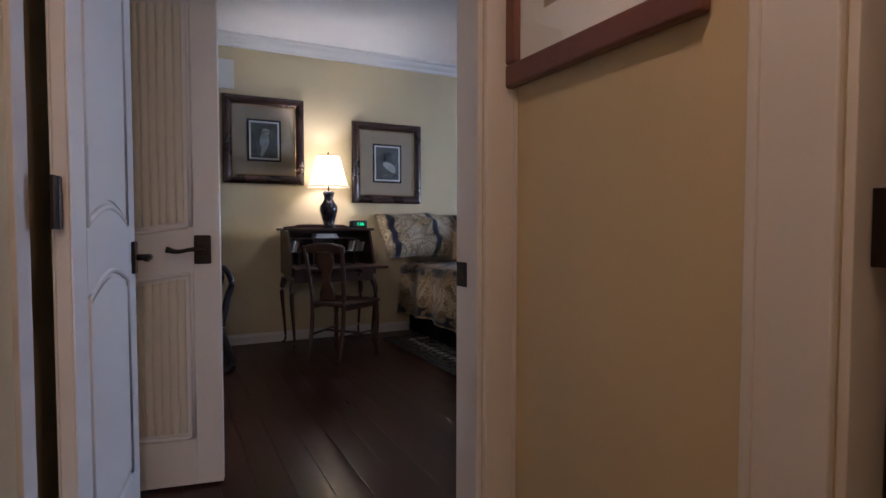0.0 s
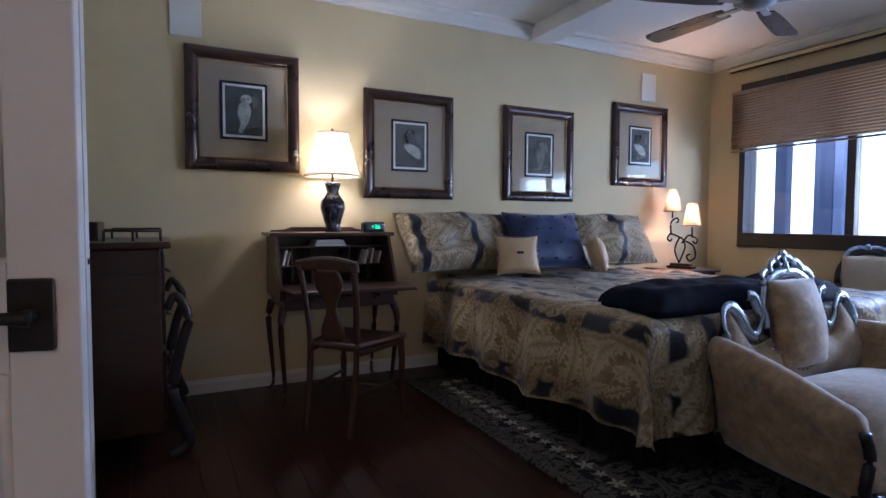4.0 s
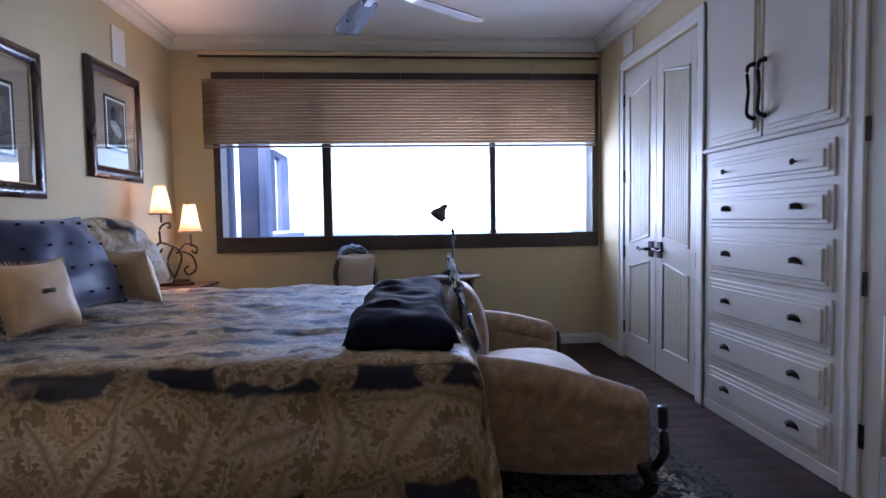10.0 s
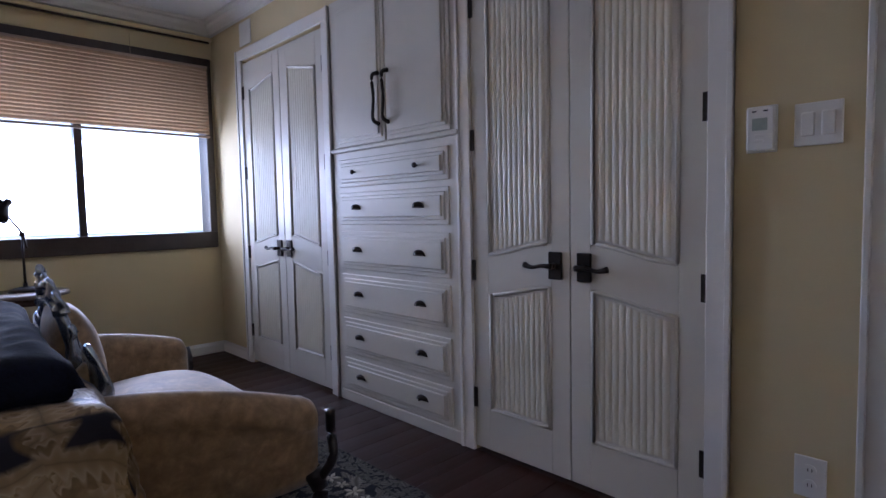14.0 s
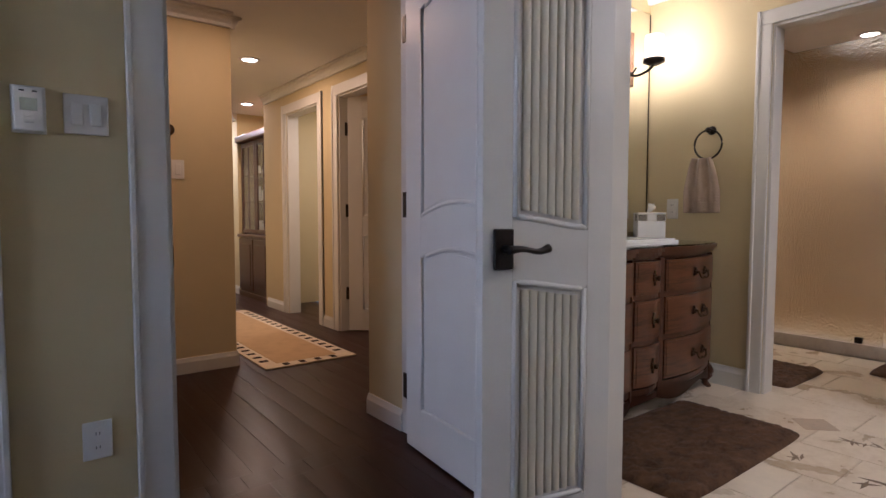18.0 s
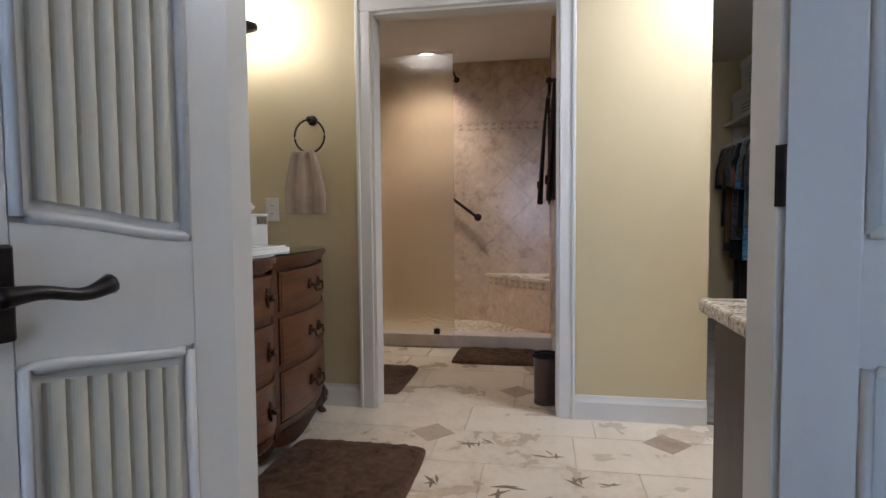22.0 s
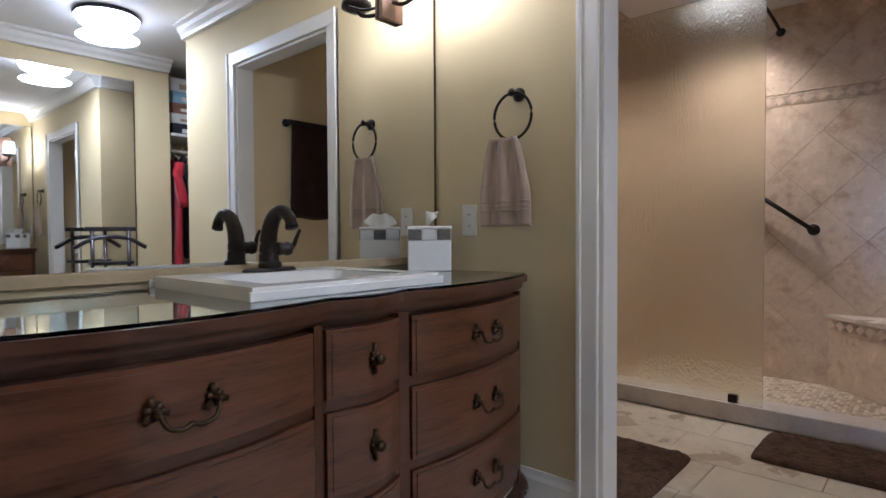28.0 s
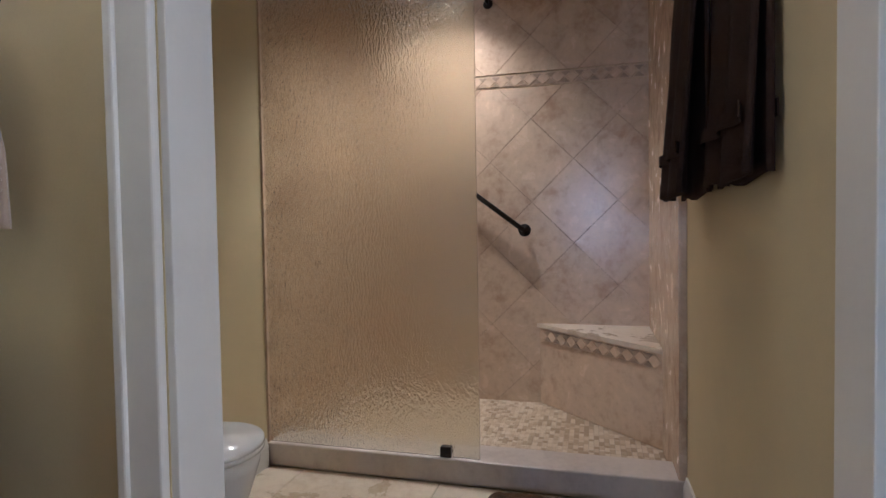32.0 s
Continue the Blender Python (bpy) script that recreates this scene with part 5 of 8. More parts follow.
for k in range(34):
    a = 2 * math.pi * k / 34
    part("nail_head", nails, None, st, at=pose(0.172 * math.cos(a), back_y(0.60 + 0.205 * math.sin(a)) - 0.022, 0.60 + 0.205 * math.sin(a), 90))

# ---------- desk, chair, lamp, clock ----------
def cabriole(parent, x, y, top, sx, sy, material, name="leg"):
    p = curve_points([(x, y, top), (x + sx * 0.022, y + sy * 0.022, top * 0.8), (x + sx * 0.004, y + sy * 0.004, top * 0.35), (x - sx * 0.004, y - sy * 0.004, top * 0.08), (x + sx * 0.02, y + sy * 0.02, 0.0)], 5)
    n = len(p) - 1
    part(name, tube(p, 0.02, 8, taper=[0.026 - 0.016 * math.sin(min(1, i / n * 1.2) * math.pi / 2) + (0.008 if i == n else 0) for i in range(n + 1)]), material, parent, "", True)


dk = thing("secretary_desk", (1.155, 4.44, 0), "dark mahogany secretary desk, fall front open, papers in pigeonholes", "desk")
part("top", box(-0.385, -0.34, 0.962, 0.385, -0.01, 0.985, 0.006), MAHOG_H, dk)
part("gallery", plate([(-0.33, 0.984), (0.33, 0.984), (0.33, 0.995), (0.24, 1.0), (0.20, 1.015), (-0.20, 1.015), (-0.24, 1.0), (-0.33, 0.995)], -0.03, -0.015, bevel=0.003), MAHOG_H, dk)
for s in (-1, 1):
    side = [(-0.03, 0.60), (-0.46, 0.60), (-0.46, 0.685), (-0.33, 0.962), (-0.03, 0.962)]
    bm = bmesh.new()
    a = [bm.verts.new((s * 0.355, y, z)) for y, z in side]
    b = [bm.verts.new((s * 0.338, y, z)) for y, z in side]
    bm.faces.new(a), bm.faces.new(b)
    for i in range(5):
        bm.faces.new((a[i], a[(i + 1) % 5], b[(i + 1) % 5], b[i]))
    part("side", bm, MAHOG, dk)
part("back_panel", box(-0.338, -0.035, 0.60, 0.338, -0.02, 0.962), MAHOG, dk)
part("writing_bed", box(-0.338, -0.46, 0.655, 0.338, -0.035, 0.672, 0.003), MAHOG_H, dk)
part("fall_front", box(-0.352, -0.775, 0.665, 0.352, -0.455, 0.685, 0.006), MAHOG_H, dk, "open fall-front leaf")
part("drawer", box(-0.33, -0.475, 0.545, 0.33, -0.04, 0.648, 0.006), MAHOG_H, dk)
for x in (-0.2, 0.2):
    part("knob", lathe([(0.004, 0), (0.004, 0.01), (0.012, 0.018), (0.001, 0.024)], 10), BRASS, dk, "brass knob", True, pose(x, -0.475, 0.60, 90))
for x in (-0.24, -0.12, 0.12, 0.24):
    part("pigeonhole_wall", box(x - 0.004, -0.24, 0.672, x + 0.004, -0.036, 0.89), MAHOG, dk)
part("pigeonhole_shelf", box(-0.336, -0.25, 0.775, 0.336, -0.036, 0.783), MAHOG, dk)
part("pigeonhole_shelf", box(-0.336, -0.25, 0.890, 0.336, -0.036, 0.898), MAHOG, dk)
for x in (-0.16, 0.16):
    part("support_slide", box(x - 0.012, -0.70, 0.63, x + 0.012, -0.30, 0.655, 0.002), MAHOG, dk)
for x, sx in ((-0.33, -1), (0.33, 1)):
    cabriole(dk, x, -0.44, 0.56, sx, -1, MAHOG)
    cabriole(dk, x, -0.06, 0.56, sx, 0, MAHOG)
pp = thing("paper_stack", (1.15, 4.27, 0.898), "stack of white papers in the desk", "paper")
for i in range(4):
    part("sheet", box(-0.10 + 0.004 * i, -0.08, 0.010 * i, 0.10 - 0.006 * i, 0.08, 0.010 * i + 0.007), PAPER, pp)
for i, (x, w, h, c) in enumerate(((0.86, 0.012, 0.095, PAPER), (0.885, 0.006, 0.085, GOLDP), (1.37, 0.014, 0.09, PAPER), (1.41, 0.008, 0.10, PLASTIC), (1.46, 0.012, 0.08, PAPER))):
    e = thing("envelope", (x, 4.25, 0.784), "envelope leaning in a desk pigeonhole", "envelope", 0, "desk envelopes")
    part("paper", box(-w / 2, -0.06, 0, w / 2, 0.06, h), c, e, at=pose(0, 0, 0.001, 0, 14))

dl = thing("table_lamp", (1.18, 4.25, 0.985), "table lamp with dark ceramic vase and cream shade, lit", "lamp")
part("vase", lathe([(0.052, 0), (0.055, 0.012), (0.045, 0.03), (0.060, 0.085), (0.078, 0.15), (0.074, 0.19), (0.050, 0.225), (0.036, 0.25), (0.046, 0.285), (0.052, 0.305), (0.040, 0.315), (0.001, 0.318)], 32), mat("dark_glazed_vase", (0.022, 0.020, 0.028), 0.12, vary=0.4, scale=9, coat=0.5), dl, "glossy dark vase", True)
part("stem", tube([(0, 0, 0.31), (0, 0, 0.40)], 0.008, 10), BRASS, dl, "", True)
part("shade", sheet(48, 10, lambda u, v: ((0.172 - 0.078 * v ** 0.8) * (1 + 0.02 * abs(math.cos(4 * 2 * math.pi * u / 2))) * math.cos(2 * math.pi * u), (0.172 - 0.078 * v ** 0.8) * (1 + 0.02 * abs(math.cos(4 * 2 * math.pi * u / 2))) * math.sin(2 * math.pi * u), 0.352 + 0.262 * v), 0, None, True), SHADE, dl, "cream pleated shade", True)
for z, r in ((0.352, 0.174), (0.614, 0.096)):
    part("shade_trim", tube([(r * math.cos(a), r * math.sin(a), z) for a in [2 * math.pi * k / 36 for k in range(37)]], 0.005, 6), GOLDP, dl, "", True)
part("bulb", lathe([(0.012, 0.40), (0.030, 0.45), (0.026, 0.48), (0.001, 0.495)], 14), glow("warm_bulb", (1.0, 0.85, 0.62), 6), dl, "lit bulb", True)
part("finial", lathe([(0.004, 0.60), (0.004, 0.625), (0.010, 0.635), (0.001, 0.652)], 10), BRASS, dl, "", True)
lamp("desk_lamp_light", "POINT", 2.4, SOFT, (1.18, 4.25, 1.49), 0.03)

ck = thing("alarm_clock", (1.43, 4.20, 0.985), "black alarm clock with green digits", "clock", 8)
part("body", box(-0.078, -0.03, 0.0, 0.078, 0.03, 0.066, 0.016, 3), BLACKW, ck)
LED = glow("green_led", (0.05, 0.9, 0.25), 0.5)


def digit(parent, x, z, segs, y, w=0.011, h=0.022):
    spots = {"a": (0, h / 2, 1), "d": (0, -h / 2, 1), "g": (0, 0, 1), "b": (w / 2, h / 4, 0), "c": (w / 2, -h / 4, 0), "f": (-w / 2, h / 4, 0), "e": (-w / 2, -h / 4, 0)}
    bm = bmesh.new()
    for s in segs:
        a, b, flat = spots[s]
        dx, dz = (w / 2, 0.0012) if flat else (0.0012, h / 4)
        box(x + a - dx, y - 0.001, z + b - dz, x + a + dx, y, z + b + dz, bm=bm)
    part("digit", bm, LED, parent, "green lit digit")


digit(ck, 0.004, 0.034, "abgcd", -0.0305)
digit(ck, 0.026, 0.034, "afgedc", -0.0305)
dots = bmesh.new()
for z in (0.029, 0.040):
    box(-0.012, -0.0315, z - 0.0012, -0.009, -0.0305, z + 0.0012, bm=dots)
box(-0.020, -0.0315, 0.024, -0.0176, -0.0305, 0.045, bm=dots)
part("digit", dots, LED, ck, "green lit digit")

ch = thing("dining_chair", (1.115, 3.62, 0), "brown oak chair with splat back at the desk", "chair", 39 - 90)
SW, SD = 0.205, 0.20
part("seat", sheet(16, 16, lambda u, v: ((2 * u - 1) * (SW - 0.06 * (1 - v)) , (2 * v - 1) * SD, 0.445 + 0.008 * wob(u * 3, v * 3, 2) - 0.012 * math.sin(math.pi * u) * math.sin(math.pi * v)), 0.028), OAK, ch, "", True)
for s in (-1, 1):
    st_ = curve_points([(s * 0.135, -0.245, 0.0), (s * 0.137, -0.20, 0.25), (s * 0.140, -0.19, 0.46), (s * 0.152, -0.210, 0.66), (s * 0.160, -0.245, 0.84)], 6)
    part("back_leg", tube(st_, 0.017, 8, flat=0.8), OAK, ch, "", True)
    fl = curve_points([(s * 0.185, 0.175, 0.43), (s * 0.190, 0.182, 0.28), (s * 0.185, 0.175, 0.10), (s * 0.190, 0.185, 0.0)], 5)
    part("front_leg", tube(fl, 0.018, 8, taper=[0.021 - 0.007 * i / (len(fl) - 1) for i in range(len(fl))]), OAK, ch, "", True)
    part("stretcher", tube([(s * 0.137, -0.21, 0.20), (s * 0.187, 0.177, 0.20)], 0.009, 8), OAK, ch, "", True)
    part("seat_rail", tube([(s * 0.145, -0.18, 0.405), (s * 0.182, 0.17, 0.405)], 0.010, 6, flat=2.0), OAK, ch)
part("stretcher", tube([(-0.163, 0.0, 0.20), (0.163, 0.0, 0.20)], 0.009, 8), OAK, ch, "", True)
part("seat_rail", box(-0.175, 0.165, 0.385, 0.175, 0.185, 0.425, 0.003), OAK, ch)
part("crest_rail", sheet(20, 4, lambda u, v: ((2 * u - 1) * 0.180, -0.248 + 0.012 * (1 - (2 * u - 1) ** 2) - 0.012 * v, 0.805 + v * (0.045 + 0.028 * (1 - (2 * u - 1) ** 2))), 0.022), OAK, ch, "", True)


def splat(u, v):
    w = 0.045 + 0.022 * math.sin(v * 9.0 + 0.6) + 0.02 * v * v
    return ((2 * u - 1) * w, -0.192 - 0.052 * v ** 1.6, 0.455 + 0.36 * v)


part("splat", sheet(6, 26, splat, 0.011), OAK, ch, "vase-shaped splat", True)

# ---------- dark chest by the west wall ----------
cb = thing("dark_chest", (-0.02, 3.86, 0), "dark carved mahogany chest with small gallery on top", "chest")
part("body", box(-0.30, -0.36, 0.12, 0.23, 0.42, 0.93, 0.008), MAHOG, cb)
part("top", box(-0.32, -0.38, 0.93, 0.27, 0.44, 0.96, 0.008), MAHOG_H, cb)
for z0, z1 in ((0.72, 0.90), (0.50, 0.69), (0.16, 0.47)):
    d = part("drawer", box(0.23, -0.32, z0, 0.245, 0.38, z1, 0.005), MAHOG, cb)
    part("pull", tube([(0.25, -0.02, (z0 + z1) / 2), (0.27, 0.03, (z0 + z1) / 2 - 0.012), (0.25, 0.08, (z0 + z1) / 2)], 0.005, 6), BRASS, d, "", True)
for y in (-0.33, 0.40):
    col = curve_points([(0.25, y, 0.0), (0.33, y, 0.05), (0.30, y, 0.16), (0.265, y, 0.30), (0.30, y, 0.48), (0.335, y, 0.62), (0.285, y, 0.72), (0.25, y, 0.66)], 6)
    part("carved_bracket", tube(col, 0.026, 8, taper=[0.034 - 0.018 * i / (len(col) - 1) for i in range(len(col))]), BLACKW, cb, "carved scroll bracket", True)
for y in (-0.30, 0.36):
    part("foot", lathe([(0.03, 0), (0.045, 0.03), (0.045, 0.07), (0.03, 0.12)], 14), MAHOG, cb, "", True, pose(-0.25, y, 0))
gl = thing("gallery_tray", (0.06, 3.82, 0.96), "small dark wooden box with gallery rail on the chest", "box")
part("box", box(-0.26, -0.10, 0, -0.10, 0.22, 0.085, 0.006), MAHOG, gl)
part("top_rail", tube([(-0.07, -0.20, 0.048), (0.15, -0.20, 0.048), (0.15, 0.25, 0.048), (-0.07, 0.25, 0.048)], 0.007, 8), MAHOG, gl, "", True)
for x, y in ((-0.07, -0.20), (0.04, -0.20), (0.15, -0.20), (0.15, 0.02), (0.15, 0.25), (0.04, 0.25), (-0.07, 0.25)):
    part("spindle", tube([(x, y, 0.0), (x, y, 0.048)], 0.006, 8), MAHOG, gl, "", True)

# ---------- nightstand, twin lamp ----------
ns = thing("nightstand", (4.30, 4.21, 0), "dark round-edged wooden nightstand", "nightstand")
part("top", box(-0.23, -0.22, 0.630, 0.23, 0.22, 0.655, 0.010, 3), MAHOG_H, ns)
part("body", box(-0.20, -0.19, 0.16, 0.20, 0.20, 0.63, 0.008), MAHOG, ns)
for z0, z1 in ((0.42, 0.60), (0.20, 0.39)):
    d = part("drawer", box(-0.18, -0.205, z0, 0.18, -0.19, z1, 0.004), MAHOG, ns)
    part("knob", lathe([(0.005, 0), (0.013, 0.015), (0.001, 0.022)], 10), BRASS, d, "", True, pose(0, -0.205, (z0 + z1) / 2, 90))
for x in (-0.18, 0.18):
    for y in (-0.17, 0.18):
        part("leg", tube([(x, y, 0.18), (x, y, 0.0)], 0.02, 8, taper=[0.022, 0.014]), MAHOG, ns, "", True)
tl = thing("twin_scroll_lamp", (4.27, 4.19, 0.655), "iron scroll lamp with two small lit gold shades", "lamp", -75)
part("base_block", box(-0.11, -0.05, 0, 0.11, 0.05, 0.022, 0.005), BRASS, tl)
part("base_block", box(-0.085, -0.04, 0.022, 0.085, 0.04, 0.045, 0.005), BRASS, tl)


def scroll(ctrl, r=0.0075):
    part("scroll", tube(curve_points(ctrl, 8), r, 8), BRONZE, tl, "", True)


scroll([(-0.02, 0, 0.045), (-0.06, 0, 0.16), (-0.015, 0, 0.27), (0.03, 0, 0.20), (0.0, 0, 0.10), (-0.02, 0, 0.05)])
scroll([(-0.015, 0, 0.27), (-0.10, 0, 0.30), (-0.13, 0, 0.26), (-0.105, 0, 0.235), (-0.09, 0, 0.26)])
scroll([(-0.10, 0, 0.30), (-0.10, 0, 0.40), (-0.05, 0, 0.44), (-0.035, 0, 0.41), (-0.055, 0, 0.40)])
scroll([(-0.09, 0, 0.44), (-0.09, 0, 0.52)])
scroll([(0.0, 0, 0.22), (0.06, 0, 0.29), (0.13, 0, 0.26), (0.12, 0, 0.22), (0.095, 0, 0.24)])
scroll([(0.03, 0, 0.24), (0.10, 0, 0.20), (0.12, 0, 0.11), (0.07, 0, 0.07), (0.045, 0, 0.11), (0.075, 0, 0.13)])
scroll([(0.095, -0.01, 0.27), (0.095, -0.02, 0.36)])
for x, y, z in ((-0.09, 0.0, 0.50), (0.095, -0.03, 0.375)):
    sh = sheet(28, 6, lambda u, v: (x + (0.078 - 0.040 * v ** 0.7) * math.cos(2 * math.pi * u), y + (0.078 - 0.040 * v ** 0.7) * math.sin(2 * math.pi * u), z + 0.19 * v), 0, None, True)
    part("shade", sh, SHADE2, tl, "small gold bell shade", True)
    part("shade_trim", tube([(x + 0.079 * math.cos(a), y + 0.079 * math.sin(a), z) for a in [2 * math.pi * k / 24 for k in range(25)]], 0.003, 6), BRASS, tl, "", True)
    part("bulb", lathe([(0.006, 0.04), (0.014, 0.07), (0.001, 0.12)], 10, centre=(x, y, z)), glow("small_bulb", (1.0, 0.78, 0.50), 4), tl, "lit bulb", True)
    lamp("night_lamp_light", "POINT", 4.2, (1.0, 0.60, 0.32), tuple(pose(4.27, 4.19, 0.655, 0, 0, -75) @ Vector((x, y, z + 0.09))), 0.02)

# ---------- by the window ----------
rt = thing("round_side_table", (4.62, 2.22, 0), "small round dark table with stone top by the window", "side table")
part("top", lathe([(0.20, 0.625), (0.225, 0.632), (0.225, 0.648), (0.215, 0.655), (0.001, 0.656)], 40), mat("brown_marble", (0.20, 0.16, 0.14), 0.2, vary=0.4, scale=9), rt, "polished stone top", True)
part("apron", lathe([(0.17, 0.585), (0.175, 0.62)], 32), MAHOG, rt, "", True)
for k in range(4):
    a = math.pi / 4 + k * math.pi / 2
    leg = curve_points([(0.16 * math.cos(a), 0.16 * math.sin(a), 0.62), (0.19 * math.cos(a), 0.19 * math.sin(a), 0.50), (0.13 * math.cos(a), 0.13 * math.sin(a), 0.22), (0.185 * math.cos(a), 0.185 * math.sin(a), 0.0)], 6)
    part("leg", tube(leg, 0.016, 8, taper=[0.022 - 0.010 * i / (len(leg) - 1) for i in range(len(leg))]), MAHOG, rt, "", True)
part("shelf", lathe([(0.13, 0.22), (0.135, 0.235), (0.001, 0.236)], 28), MAHOG, rt, "", True)
bk = thing("metal_basket", (4.62, 2.22, 0.237), "dark metal basket under the side table", "basket")
part("bowl", lathe([(0.06, 0), (0.085, 0.05), (0.08, 0.09), (0.072, 0.085), (0.055, 0.01)], 20), BRONZE, bk, "", True)
part("handle", tube([(0.08 * math.cos(a), 0, 0.08 + 0.11 * math.sin(a)) for a in [math.pi * k / 12 for k in range(13)]], 0.005, 6), BRONZE, bk, "", True)
gd = thing("desk_lamp", (4.66, 2.21, 0.656), "black adjustable desk lamp on the round table", "lamp")
part("base", lathe([(0.085, 0), (0.085, 0.014), (0.05, 0.024), (0.012, 0.03), (0.012, 0.05)], 28), BRONZE, gd, "", True)
part("stem", tube([(0, 0, 0.04), (0, 0, 0.34)], 0.007, 8), BRONZE, gd, "", True)
part("arm", tube(curve_points([(0, -0.02, 0.26), (0, 0.0, 0.35), (-0.01, 0.055, 0.44), (-0.02, 0.085, 0.50)], 5), 0.006, 8), BRONZE, gd, "", True)
part("elbow", lathe([(0.001, -0.016), (0.014, -0.010), (0.014, 0.010), (0.001, 0.016)], 12), BRONZE, gd, "", True, pose(0, 0, 0.345, 90))
part("head", lathe([(0.012, 0.11), (0.022, 0.10), (0.022, 0.07), (0.035, 0.055), (0.062, 0.01), (0.066, -0.02), (0.060, -0.018), (0.030, 0.045), (0.015, 0.06)], 24), BRONZE, gd, "", True, pose(-0.03, 0.115, 0.465, 38, 12))
part("switch", lathe([(0.008, 0), (0.008, 0.02), (0.001, 0.024)], 8), BRONZE, gd, "", True, pose(-0.02, 0.085, 0.53, -20))

vc = thing("parlour_chair", (4.62, 2.86, 0), "small carved dark chair with cream oval back by the window", "chair", 128)
part("seat", sheet(16, 16, lambda u, v: pad(u, v, -0.22, 0.22, -0.20, 0.22, 0.40, 0.09)), VELVET, vc, "", True)
part("seat_rail", box(-0.22, -0.20, 0.34, 0.22, 0.22, 0.41, 0.02), BLACKW, vc)
for x in (-0.19, 0.19):
    cabriole(vc, x, 0.19, 0.38, 1 if x > 0 else -1, 1, BLACKW)
    part("back_leg", tube(curve_points([(x, -0.24, 0.0), (x, -0.19, 0.2), (x, -0.18, 0.42)], 4), 0.018, 8), BLACKW, vc, "", True)
part("back_pad", cushion(0.34, 0.40, 0.08, 0.0, 14, 0.003, 4.0, power=2.2), mat("cream_cloth", (0.50, 0.43, 0.33), 0.85, vary=0.08, fine=160, bump=0.15, sheen=0.3), vc, "cream oval back", True, pose(0, -0.215, 0.62, 80))
part("back_frame", tube([(0.19 * math.cos(a) * (1 + 0.08 * math.sin(a)), -0.21 - 0.035 * math.sin(a), 0.62 + 0.225 * math.sin(a)) for a in [2 * math.pi * k / 36 for k in range(37)]], 0.020, 8), BLACKW, vc, "", True)
for s in (-1, 1):
    part("crest", tube(curve_points([(s * 0.15, -0.24, 0.78), (s * 0.11, -0.25, 0.85), (s * 0.05, -0.255, 0.875), (0, -0.255, 0.86)], 5), 0.020, 8), SILVERW, vc, "carved silvered crest", True)
part("crest", lathe([(0.001, -0.02), (0.022, -0.01), (0.026, 0.01), (0.001, 0.025)], 10), SILVERW, vc, "", True, pose(0, -0.255, 0.882))

# ---------- ceiling fan ----------
fan = thing("ceiling_fan", (3.0, 2.70, BED_H - 0.11), "grey ceiling fan with five dark blades", "ceiling fan")
FANM = mat("fan_nickel", (0.30, 0.31, 0.33), 0.3, 0.7, vary=0.15)
FANB = mat("fan_blade", (0.060, 0.055, 0.058), 0.28, vary=0.3, scale=6, fine=50, stretch=(1, 8, 1), coat=0.4)
part("canopy", lathe([(0.075, 0.0), (0.07, -0.03), (0.03, -0.05)], 24), FANM, fan, "", True)
part("rod", tube([(0, 0, -0.04), (0, 0, -0.15)], 0.013, 10), FANM, fan, "", True)
part("motor", lathe([(0.03, -0.13), (0.10, -0.15), (0.12, -0.20), (0.11, -0.26), (0.06, -0.29), (0.001, -0.295)], 28), FANM, fan, "", True)
for k in range(5):
    m = pose(0, 0, -0.265, 0, 0, 20 + 72 * k)
    bm = bmesh.new()
    out_l = [(0.17, -0.045), (0.30, -0.060), (0.60, -0.066), (0.67, -0.060), (0.69, -0.03), (0.69, 0.03), (0.67, 0.060), (0.60, 0.066), (0.30, 0.060), (0.17, 0.045)]
    lo = [bm.verts.new((x, y, 0.18 * y - 0.003)) for x, y in out_l]
    hi = [bm.verts.new((x, y, 0.18 * y + 0.003)) for x, y in out_l]
    bm.faces.new(lo), bm.faces.new(hi)
    for i in range(10):
        bm.faces.new((lo[i], lo[(i + 1) % 10], hi[(i + 1) % 10], hi[i]))
    b = part("blade", bm, FANB, fan, "dark blade", at=m)
    part("bracket", box(0.09, -0.02, -0.008, 0.22, 0.02, 0.004, 0.003), FANM, b)

